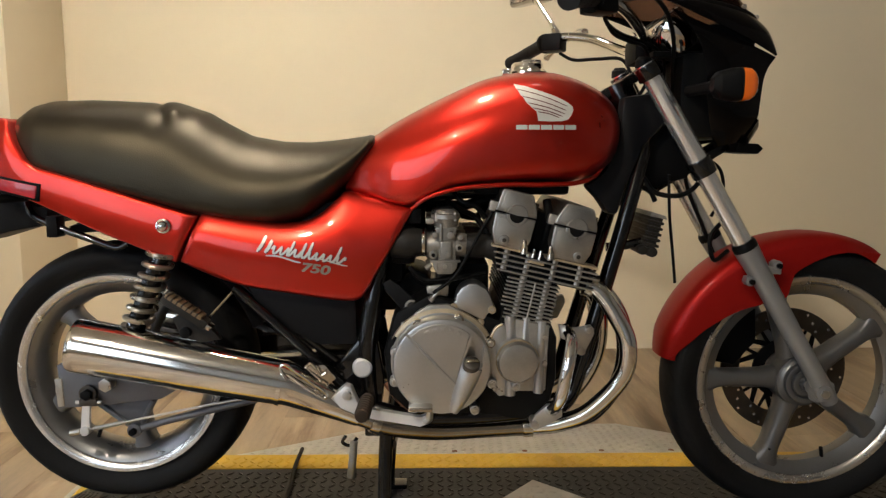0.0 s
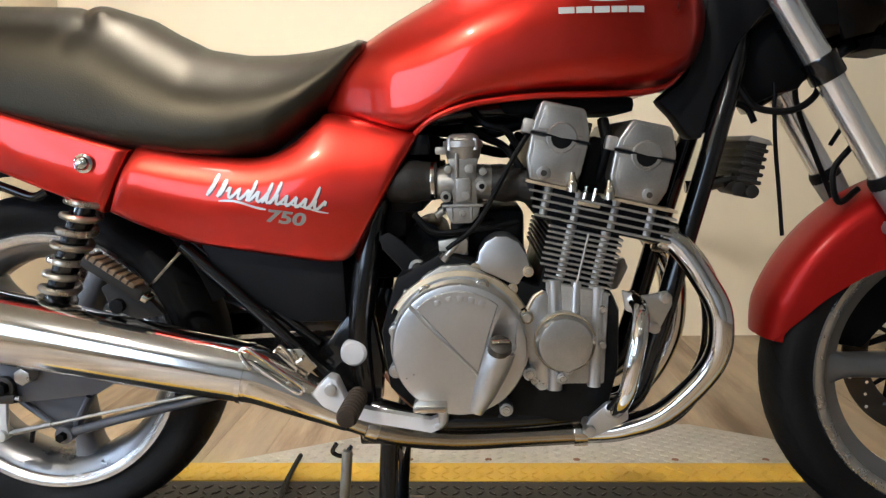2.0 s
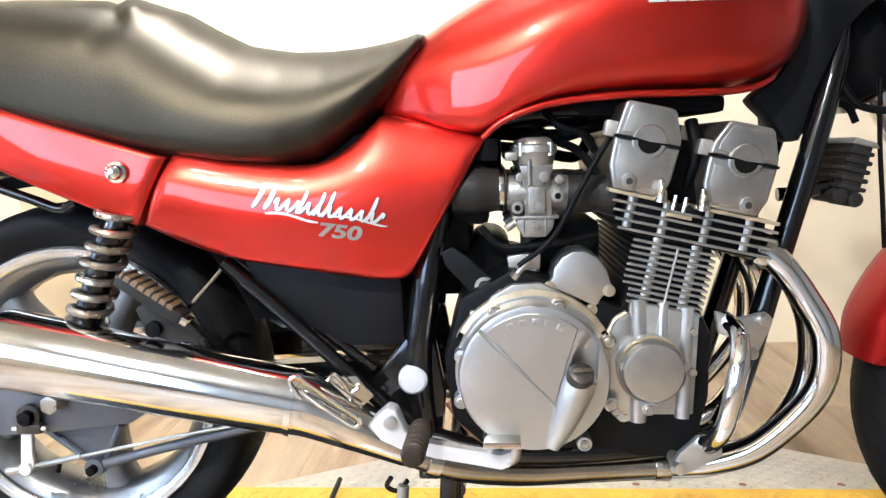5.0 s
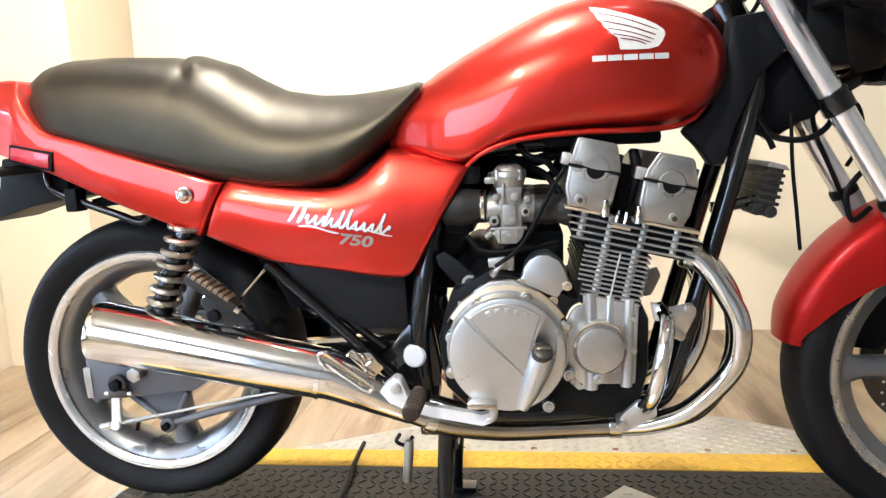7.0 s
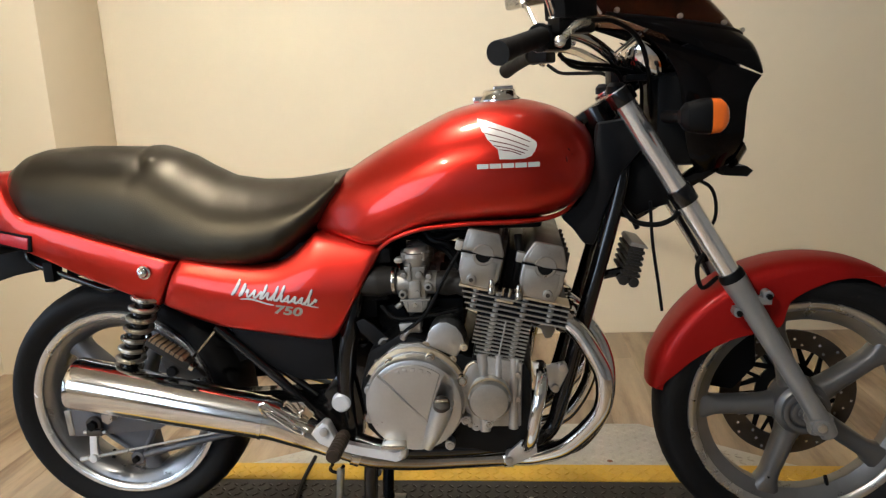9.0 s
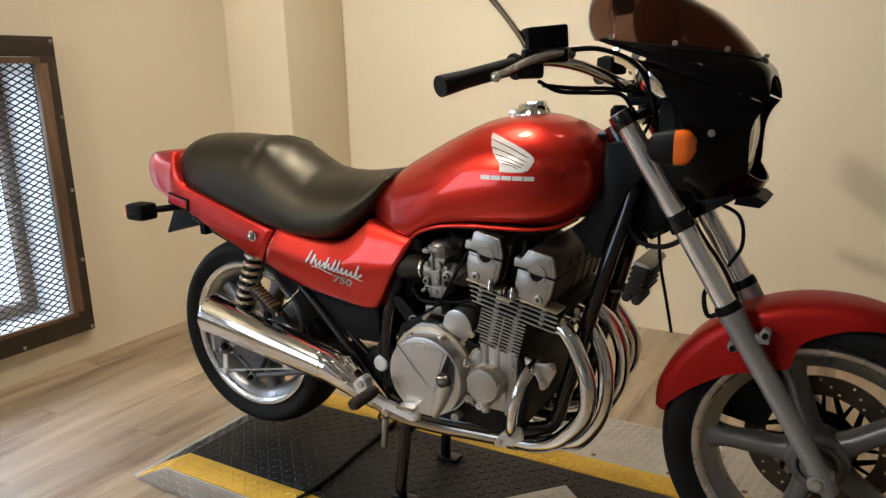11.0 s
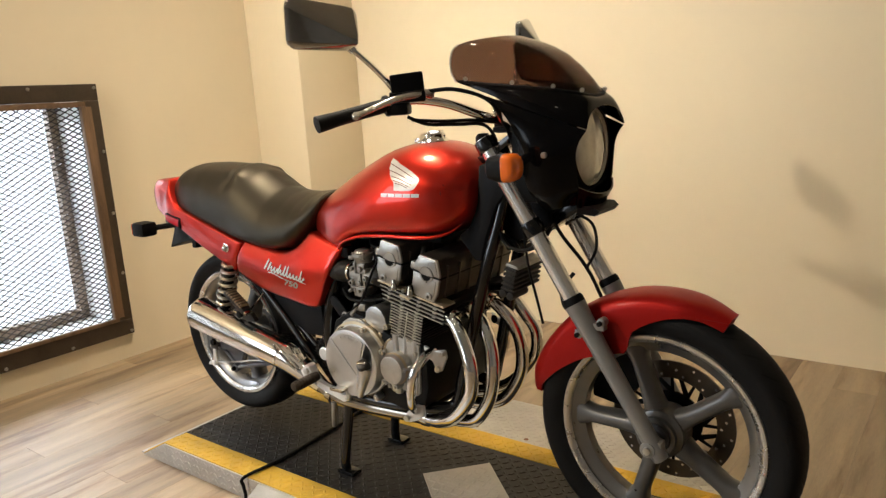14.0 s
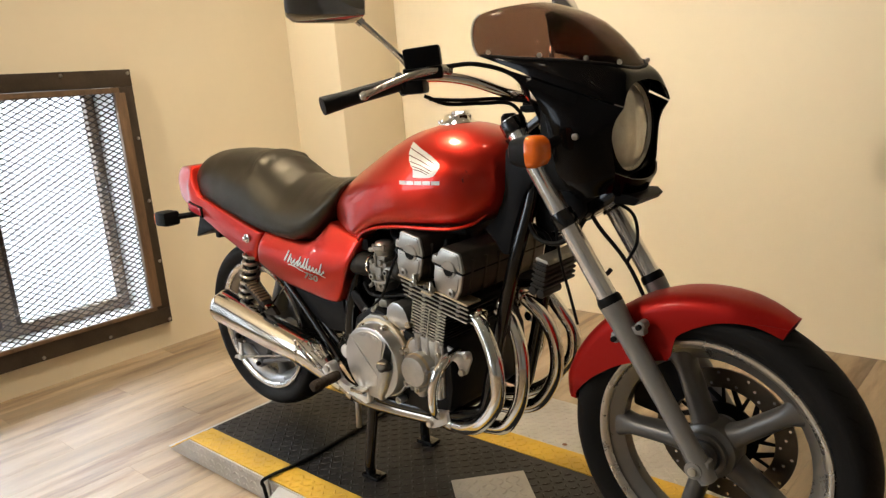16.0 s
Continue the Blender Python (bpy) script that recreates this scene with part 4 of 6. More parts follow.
def digits(text, size, place, lean, tree, lift):
    cu = bpy.data.curves.new("digits", "FONT")
    cu.body, cu.size, cu.shear, cu.offset = text, size, 0.25, 0.0009
    tmp = new("digits", cu)
    me = bpy.data.meshes.new_from_object(tmp)
    bpy.data.objects.remove(tmp)
    bm = bmesh.new()
    bm.from_mesh(me)
    bpy.data.meshes.remove(me)
    for v in bm.verts:
        x, z = v.co.x * 1.48, v.co.y
        v.co = Vector((place[0] + x, 0, place[1] + z + x * lean))
    return on_surface(bm, tree, lift)


part("number_decal", digits("750", 0.0265, (-0.333, 0.597), -0.14, cover_tree, 0.0016), ALU_CAM, cover_r, "silver number")


TAIL_LO = [(-0.592, 0.612), (-0.66, 0.640), (-0.745, 0.676), (-0.82, 0.712), (-0.872, 0.737), (-0.905, 0.750), (-0.935, 0.760), (-0.965, 0.769), (-1.03, 0.788), (-1.085, 0.806)]
TAIL_HI = [(-0.544, 0.708), (-0.64, 0.737), (-0.732, 0.766), (-0.81, 0.791), (-0.872, 0.810), (-0.898, 0.845), (-0.917, 0.884), (-0.936, 0.907), (-1.02, 0.902), (-1.08, 0.892)]


def tail_y(u, v):
    """Flat along the seat, drawn in towards the tip and over the top edge behind the seat."""
    y = -0.158 + 0.056 * max(0, (u - 0.56) / 0.44) ** 2.4
    return y - 0.003 * math.sin(math.pi * v) + 0.055 * max(0, v - 0.6) ** 1.6 * min(1, max(0, (u - 0.5) * 4))


both("tail_panel", lambda: panel(TAIL_LO, TAIL_HI, tail_y, -0.07, 54, 18, 0.002, 0.05), RED, "red metallic tail side panel", smooth=60)
tail = body([(-1.108, 0.828, 0.880, 0.066, 3, 3, 0.5), (-1.090, 0.808, 0.892, 0.095, 3, 3, 0.5), (-1.038, 0.788, 0.899, 0.117, 3.2, 3, 0.5), (-0.975, 0.772, 0.905, 0.132, 3.6, 3, 0.5), (-0.948, 0.764, 0.905, 0.136, 4, 3, 0.5), (-0.935, 0.759, 0.895, 0.137, 4, 3, 0.5)], 64, 4)
part("tail_cowl", tail, RED, bike, "red metallic tail cowl behind the seat", smooth=60)
for ob, s in zip(both("reflector", lambda: plate([(-0.930, 0.786), (-0.857, 0.770), (-0.862, 0.744), (-0.934, 0.763)], -0.1690, -0.140, 0.003), REDLENS, "red side reflector"), (-1, 1)):
    part("reflector_frame", plate([(-0.934, 0.790), (-0.851, 0.774), (-0.857, 0.738), (-0.939, 0.759)], min(s * 0.1665, s * 0.138), max(s * 0.1665, s * 0.138), 0.002), PLASTIC, ob, "thin black frame")
acorn = lambda: lathe([(-0.180, 0.0), (-0.1785, 0.006), (-0.175, 0.0095), (-0.170, 0.011), (-0.168, 0.015), (-0.162, 0.0155), (-0.145, 0.012)], (-0.609, 0, 0.689), "y", 16)
both("shock_bolt", acorn, CHROME, "chrome acorn nut")
part("rear_mudguard", plate([(-1.072, 0.638), (-1.032, 0.708), (-1.020, 0.765), (-0.93, 0.765), (-0.885, 0.715), (-0.890, 0.683), (-0.97, 0.668)], -0.080, 0.080, 0.006), GREYPLASTIC, bike, "black plastic rear mudguard")


def inner_guard():
    rings = []
    for a in np.linspace(104, 20, 22):
        ca, sa = math.cos(radians(a)), math.sin(radians(a))
        rings.append([(RA[0] + r * ca, y, RA[2] + r * sa) for y, r in ((-0.085, 0.325), (-0.075, 0.345), (0.0, 0.352), (0.075, 0.345), (0.085, 0.325), (0.08, 0.325), (0.0, 0.346), (-0.08, 0.325))])
    return loft(rings)


part("inner_mudguard", inner_guard(), PLASTIC, bike, "black inner mudguard")


def rear_signal():
    bm = tube([(-0.885, -0.10, 0.748), (-0.92, -0.14, 0.745), (-0.965, -0.190, 0.741)], 0.010, 10)
    return box((-1.028, -0.248, 0.714), (-0.957, -0.188, 0.764), 0.012, bm=bm)


for ob, s in zip(both("rear_turn_signal", rear_signal, PLASTIC, "black turn signal housing"), (-1, 1)):
    part("signal_lens", box((-1.036, min(s * 0.192, s * 0.244), 0.719), (-1.022, max(s * 0.192, s * 0.244), 0.759), 0.006), AMBER, ob, "amber lens")
both("grab_rod", lambda: tube([(-0.925, -0.085, 0.735), (-0.905, -0.10, 0.705), (-0.85, -0.10, 0.678), (-0.78, -0.10, 0.652), (-0.735, -0.10, 0.636), (-0.71, -0.10, 0.645)], 0.0075, 10), BLACK)
part("rod_clamp", box((-0.872, -0.118, 0.660), (-0.848, -0.082, 0.705), 0.004), PLASTIC, bike)

# engine
ENG = Vector((0.15, 0.0, 0.475))
AX, UX = Vector((0.974, 0, -0.225)), Vector((0.225, 0, 0.974))


def eng(a, y, u):
    return ENG + AX * a + UX * u + Vector((0, y, 0))


ENG_M = Matrix(((AX.x, 0, UX.x, ENG.x), (0, 1, 0, 0), (AX.z, 0, UX.z, ENG.z), (0, 0, 0, 1)))

case = plate([(-0.165, 0.42), (-0.155, 0.33), (-0.10, 0.278), (0.15, 0.272), (0.185, 0.30), (0.200, 0.36), (0.200, 0.45), (0.185, 0.485), (0.07, 0.492), (0.0, 0.525), (-0.07, 0.545), (-0.14, 0.505)], -0.160, 0.160, 0.012)
crankcase = part("crankcase", case, CASEBLACK, bike, "black painted crankcase")
part("sump", plate([(-0.02, 0.28), (0.17, 0.275), (0.15, 0.255), (0.0, 0.258)], -0.11, 0.11, 0.008), CASEBLACK, bike)


def carve(ob, cutter):
    """Cuts one mesh out of a part, leaving real depth."""
    tool = new("cutter", mesh_of(cutter, "cutter", ALU, 0))
    mod = ob.modifiers.new("cut", "BOOLEAN")
    mod.object, mod.operation = tool, "DIFFERENCE"
    me = bpy.data.meshes.new_from_object(ob.evaluated_get(bpy.context.evaluated_depsgraph_get()))
    ob.modifiers.clear()
    ob.data = me
    bpy.data.objects.remove(tool)


CL = (-0.043, 0, 0.403)
clutch_bm = lathe([(-0.2065, 0.0), (-0.2065, 0.050), (-0.2065, 0.094), (-0.205, 0.0985), (-0.200, 0.1005), (-0.172, 0.102), (-0.172, 0.106), (-0.150, 0.106), (-0.150, 0.0)], CL, "y", 72)
clutch = part("clutch_cover", clutch_bm, ALU, bike, "silver painted round clutch cover", smooth=35)
carve(clutch, plate([(0.024, 0.472), (0.043, 0.448), (0.040, 0.404), (0.026, 0.392), (-0.002, 0.404), (0.006, 0.430)], -0.26, -0.176, 0.0))
# raised flat field above the diagonal step
arc = [(CL[0] + 0.090 * math.cos(radians(a)), CL[2] + 0.090 * math.sin(radians(a))) for a in range(134, 46, -6)]
part("cover_field", plate(arc + [(0.000, 0.425), (-0.016, 0.368), (-0.024, 0.378)], -0.2088, -0.2055, 0.0012, 1), ALU, clutch)
part("cover_ridge", tube([(CL[0] - 0.072, -0.2072, CL[2] + 0.068), (CL[0] - 0.02, -0.2078, CL[2] + 0.012), (CL[0] + 0.022, -0.2078, CL[2] - 0.030), (CL[0] + 0.027, -0.207, CL[2] - 0.046), (CL[0] + 0.018, -0.206, CL[2] - 0.090)], 0.0030, 8), ALU, clutch)
spout = tube([(0.018, -0.206, 0.404), (0.010, -0.207, 0.380), (-0.006, -0.204, 0.340), (-0.020, -0.200, 0.308)], [0.0225, 0.0215, 0.0175, 0.011], 20, 5)
part("filler_spout", spout, ALU, clutch, smooth=60)
cap_turn = Matrix.Translation((0.0165, -0.216, 0.410)) @ Vector((0.12, -0.62, 0.78)).to_track_quat("Z", "Y").to_matrix().to_4x4()
oil = part("oil_cap", lathe([(0.012, 0.0), (0.012, 0.012), (0.009, 0.0165), (0.0, 0.018), (-0.014, 0.018)], (0, 0, 0), "z", 20), CAMDARK, clutch, "dark metal oil filler cap")
oil.matrix_local = cap_turn
bar = part("cap_bar", box((-0.013, -0.0035, 0.010), (0.013, 0.0035, 0.0165), 0.0015), CHROME_WORN, clutch)
bar.matrix_local = cap_turn
upper = lathe([(-0.166, 0.104), (-0.172, 0.106), (-0.170, 0.114), (-0.150, 0.116)], CL, "y", 72)
bmesh.ops.delete(upper, geom=[v for v in upper.verts if v.co.z < CL[2] + 0.045], context="VERTS")
part("worn_edge", upper, BRASS, clutch, "worn brassy cover edge")
part("case_shoulder", plate([(-0.142, 0.435), (-0.135, 0.462), (-0.108, 0.492), (-0.098, 0.508), (-0.070, 0.524), (-0.030, 0.526), (0.000, 0.510), (0.006, 0.49), (-0.04, 0.47), (-0.10, 0.44)], -0.168, -0.12, 0.005), ALU_RAW, crankcase, "raw aluminium case shoulder")
for k in range(5):
    a = radians(112 - k * 12)
    part("raised_bar", box((-0.0045, -0.2102, -0.004), (0.0045, -0.208, 0.004), 0.0008, Matrix.Translation((CL[0] + 0.079 * math.cos(a), 0, CL[2] + 0.079 * math.sin(a))) @ Matrix.Rotation(math.pi / 2 - a, 4, "Y")), ALU, clutch)
bolt_me = mesh_of(lathe([(-0.010, 0.0), (-0.010, 0.0030), (-0.0085, 0.0034), (-0.0085, 0.0050), (-0.010, 0.0055), (-0.009, 0.0065), (0.0, 0.0065)], (0, 0, 0), "y", 12), "cover_bolt", BOLT)


def bolt_at(parent, x, y, z, scale=1.0):
    ob = new("cover_bolt", bolt_me)
    ob.location, ob.scale, ob.parent = (x, y, z), (scale,) * 3, parent
    return ob


for x, z in ((-0.092, 0.487), (-0.008, 0.496), (-0.139, 0.428), (-0.141, 0.365), (0.058, 0.447), (0.062, 0.360), (0.026, 0.304), (-0.10, 0.308)):
    part("bolt_boss", rod((x, -0.186, z), (x, -0.150, z), 0.0105, 14, width=0.002), ALU if z < 0.44 else CHROME_WORN, clutch)
    bolt_at(clutch, x, -0.180, z, 1.0)
lever = part("clutch_lever", plate([(-0.166, 0.566), (-0.150, 0.574), (-0.130, 0.560), (-0.098, 0.530), (-0.093, 0.518), (-0.099, 0.506), (-0.119, 0.501), (-0.160, 0.547)], -0.146, -0.138, 0.003), GREYPLASTIC, bike, "dark grey plate behind the clutch")
part("lever_bolt", rod((-0.106, -0.156, 0.517), (-0.106, -0.136, 0.517), 0.0098, 12, width=0.003), BOOT, lever)
part("lever_washer", rod((-0.106, -0.149, 0.517), (-0.106, -0.140, 0.517), 0.0145, 20, width=0.002), CARB, lever)
breather = part("breather_base", plate([(-0.075, 0.559), (-0.052, 0.562), (-0.028, 0.561), (-0.029, 0.540), (-0.050, 0.538), (-0.073, 0.541)], -0.142, -0.095, 0.004), ALU_RAW, bike, "silver breather base")
part("breather_barrel", rod((-0.0435, -0.118, 0.541), (-0.0435, -0.118, 0.512), 0.0150, 20, width=0.002), ALU, breather)
part("breather_neck", rod((-0.043, -0.118, 0.560), (-0.043, -0.118, 0.592), 0.0125, 18, width=0.002), BOOT, breather)
part("cable_bracket", plate([(-0.082, 0.525), (-0.065, 0.534), (-0.044, 0.520), (-0.020, 0.506), (-0.050, 0.502), (-0.077, 0.500)], -0.158, -0.148, 0.003), ALU, bike, "silver cable bracket")
part("cable_ferrule", rod((-0.044, -0.158, 0.558), (-0.066, -0.158, 0.532), 0.0048, 12, width=0.001), BOLT, bike)
part("cable_ferrule", rod((-0.061, -0.158, 0.538), (-0.067, -0.158, 0.531), 0.0075, 6, width=0.001), BOLT, bike)
part("clutch_rod", rod((-0.083, -0.160, 0.514), (-0.119, -0.160, 0.481), 0.0042, 10, width=0.001), BOLT, bike)
part("rod_clevis", box((-0.128, -0.166, 0.472), (-0.108, -0.154, 0.488), 0.004), CARB, bike)
part("breather_hose", tube([(-0.105, -0.128, 0.592), (-0.094, -0.130, 0.575), (-0.076, -0.131, 0.5655), (-0.053, -0.131, 0.567), (-0.030, -0.128, 0.577), (0.01, -0.11, 0.585)], 0.0055, 10), CABLE, bike)

CC = (0.113, 0, 0.411)
crank = part("crank_cover", lathe([(-0.2095, 0.0), (-0.2095, 0.035), (-0.2085, 0.0385), (-0.204, 0.0412), (-0.198, 0.043), (-0.185, 0.0435), (-0.15, 0.0435)], CC, "y", 48), ALU_CAM, bike, "silver round crankshaft cover")
part("worn_ring", lathe([(-0.197, 0.0425), (-0.199, 0.0440), (-0.196, 0.0455), (-0.19, 0.0455)], CC, "y", 48), BRASS, crank)
for x, z, q in ((0.078, 0.418, 0.8), (0.150, 0.416, 0.8), (0.117, 0.373, 0.8)):
    part("bolt_boss", rod((x, -0.204, z), (x, -0.15, z), 0.0085, 14, width=0.002), ALU, crank)
    bolt_at(crank, x, -0.200, z, q)
part("bolt_boss", rod((0.110, -0.196, 0.357), (0.110, -0.15, 0.357), 0.0095, 14, width=0.002), ALU, crank)
bolt_at(crank, 0.110, -0.192, 0.357, 0.9)
for x0, x1, r, z0, z1 in ((0.101, 0.101, 0.0115, 0.330, 0.50), (0.160, 0.166, 0.0100, 0.335, 0.488), (0.130, 0.134, 0.008, 0.43, 0.495)):
    part("stud_column", rod((x0, -0.166, z0), (x1, -0.160, z1), r, 14), ALU, crankcase)
part("case_web", plate([(0.090, 0.338), (0.176, 0.338), (0.182, 0.480), (0.088, 0.500)], -0.1665, -0.13, 0.004), ALU_RAW, crankcase, "raw aluminium case wall")
lobe = plate([(0.062, 0.345), (0.060, 0.40), (0.056, 0.452), (0.066, 0.474), (0.084, 0.484), (0.094, 0.478), (0.094, 0.33), (0.078, 0.326)], -0.168, -0.14, 0.006)
part("case_flange", lobe, ALU, crankcase)
part("flange_edge", tube([(0.060, -0.166, 0.455), (0.070, -0.166, 0.474), (0.084, -0.166, 0.483)], 0.0035, 8), BRASS, crankcase)
for x, z in ((0.070, 0.345), (0.172, 0.40), (0.172, 0.455)):
    bolt_at(crankcase, x, -0.166, z, 0.9)
ALTC = [(-0.0242, 0.524), (-0.0143, 0.5295), (-0.0121, 0.5438), (-0.0022, 0.5581), (0.0132, 0.5669), (0.0308, 0.5669), (0.0484, 0.557), (0.0594, 0.5405), (0.0649, 0.5218), (0.0638, 0.5086), (0.0528, 0.5031), (0.0462, 0.4855), (0.033, 0.4811), (0.011, 0.4954), (-0.0088, 0.5086)]
starter = part("starter_cover", plate(ALTC, -0.160, -0.09, 0.006), ALU, bike, "silver starter gear cover")
for x, z in ((-0.018, 0.518), (0.062, 0.512), (0.038, 0.486)):
    part("bolt_boss", rod((x, -0.162, z), (x, -0.11, z), 0.0085, 12, width=0.001), BRASS, starter)
    bolt_at(starter, x, -0.156, z, 0.7)


def fin(u, a0, a1, half, parent, edge=CARB):
    """A dark fin with a bare worn outer edge."""
    part("cooling_fin", box((a0, -half, u - 0.0019), (a1, half, u + 0.0019), 0.0008, ENG_M, 1), CASEBLACK, parent, smooth=30)
    part("fin_edge", box((a0 - 0.0005, -half - 0.0012, u - 0.0019), (a1 + 0.0005, -half + 0.003, u + 0.0019), 0.0008, ENG_M, 1), edge, parent, smooth=30)


block = part("cylinder_block", box((-0.074, -0.160, -0.005), (0.028, 0.150, 0.10), 0.006, ENG_M), CASEBLACK, bike, "black finned cylinder block with bare fin edges")
for k in range(11):
    fin(0.009 + 0.0083 * k, -0.080 + 0.010 * (k < 3), 0.032, 0.165, block)
for a in (-0.046, 0.006):
    part("stud_column", rod(eng(a, -0.1535, -0.01), eng(a, -0.1535, 0.10), 0.0095, 14), ALU_RAW, block)
part("oil_pipe", rod(eng(-0.020, -0.1665, 0.012), eng(-0.020, -0.1665, 0.092), 0.0018, 8), ALU_RAW, block)
head = part("cylinder_head", box((-0.102, -0.162, 0.098), (0.086, 0.150, 0.150), 0.006, ENG_M), CASEBLACK, bike, "black finned cylinder head with bare fin edges")
for k in range(5):
    u = 0.104 + 0.0114 * k
    if k < 4:
        fin(u, -0.120 + 0.005 * (3 - k), 0.100, 0.170, head)
for a0, a1, u in ((-0.128, -0.048, 0.152), (-0.048, -0.014, 0.136), (-0.014, 0.098, 0.152)):
    part("head_ledge", box((a0, -0.174, u - 0.0045), (a1, -0.120, u + 0.0005), 0.0015, ENG_M), BRASS, head, "brassy worn ledge", smooth=30)
for a in (-0.046, 0.010, 0.064, -0.092):
    part("stud_column", rod(eng(a, -0.1575, 0.104), eng(a, -0.1575, 0.150), 0.0075, 12), ALU_RAW, head)
for a in (-0.038, -0.024):
    part("stud_nut", rod(eng(a, -0.160, 0.134), eng(a, -0.160, 0.160), 0.0035, 8), CHROME_WORN, head)


def cam_cover(a0, a1, bx, rear):
    """One bank: holder below, cover above a dark gasket line, with a half-moon plug."""
    am = (a0 + a1) / 2
    low_line = [(a0 + 0.012, 0.153), (a1 - 0.010, 0.153), (a1 - 0.001, 0.176), (a1, 0.2195), (a0, 0.2195), (a0 + 0.001, 0.182), (a0 + 0.008, 0.164)]
    high_line = [(a0, 0.2218), (a1, 0.2218), (a1 - 0.001, 0.231), (a1 - 0.014, 0.264), (a1 - 0.019, 0.2680), (a0 + rear + 0.004, 0.2680), (a0 + rear, 0.264), (a0 + 0.001, 0.236)]
    lower, upper = plate(low_line, -0.170, 0.170, 0.004), plate(high_line, -0.170, 0.172, 0.004)
    for b in (lower, upper):
        bmesh.ops.transform(b, matrix=ENG_M, verts=b.verts)
    hold = part("cam_holder", lower, CAMDARK, bike, "dark cam holder with silver side face")
    part("cam_cover", upper, CAMDARK, hold, "dark cam cover with silver side face")
    for line in (low_line, high_line):
        face = plate(line, -0.1742, -0.166, 0.0045, 3)
        bmesh.ops.transform(face, matrix=ENG_M, verts=face.verts)
        part("side_face", face, ALU_CAM, hold, "worn silver side face")
        ca, cu = sum(p[0] for p in line) / len(line), sum(p[1] for p in line) / len(line)
        inset = plate([(ca + (a - ca) * 0.80, cu + (u - cu) * 0.76) for a, u in line], -0.1758, -0.172, 0.0014, 2)
        bmesh.ops.transform(inset, matrix=ENG_M, verts=inset.verts)
        part("face_panel", inset, ALU_CAM, hold)
    part("gasket", box((a0 - 0.0012, -0.1765, 0.2188), (a1 + 0.0012, 0.1725, 0.2224), 0.0, ENG_M), CABLE, hold)
    c = eng(am + 0.002, 0, 0.2206)
    for keep, r, y0, name, material, label in ((1, 0.0225, -0.1785, "plug_boss", ALU_CAM, ""), (-1, 0.0225, -0.1772, "plug_boss", ALU_CAM, ""), (-1, 0.0165, -0.1782, "cam_plug", CABLE, "dark rubber half-moon plug")):
        half = lathe([(y0, 0.0), (y0, r - 0.002), (y0 + 0.002, r), (-0.165, r)], c, "y", 40)
        bmesh.ops.delete(half, geom=[v for v in half.verts if (v.co - Vector((c.x, v.co.y, c.z))).dot(UX) * keep < -0.0003], context="VERTS")
        part(name, half, material, hold, label)
    for a in ((a1 - 0.010,) if a0 < -0.1 else (a0 + 0.006,)):
        part("cap_nut", lathe([(0.026, 0.0), (0.024, 0.0040), (0.012, 0.0062), (0.010, 0.0078), (0.0, 0.0082), (-0.004, 0.0085)], eng(a, -0.182, 0.152), "z", 12), CHROME_WORN, hold)
    part("side_boss", rod(eng(a0 + bx, -0.180, 0.166), eng(a0 + bx, -0.160, 0.166), 0.0105, 16, width=0.002), ALU_CAM, hold)
    part("boss_bore", rod(eng(a0 + bx, -0.1805, 0.166), eng(a0 + bx, -0.172, 0.166), 0.0045, 12), CAMDARK, hold)
    part("vent_tab", box((a0 - 0.015, -0.168, 0.218), (a0 + 0.004, -0.150, 0.239), 0.004, ENG_M), ALU_RAW, hold)
    for k in range(6):
        y = -0.14 + 0.052 * k
        part("cover_rib", box((a1 - 0.006, y - 0.003, 0.160), (a1 + 0.003, y + 0.003, 0.252), 0.002, ENG_M), CAMDARK, hold)


cam_cover(-0.136, -0.051, 0.030, 0.004)
cam_cover(-0.012, 0.076, 0.062, 0.013)
part("valley_tube", tube([eng(-0.02, -0.12, 0.16), eng(-0.018, -0.13, 0.22), eng(-0.03, -0.11, 0.262)], 0.009, 10), PLASTIC, bike)
part("valley_cover", box((-0.044, -0.13, 0.15), (0.0, 0.14, 0.235), 0.006, ENG_M), PLASTIC, bike)


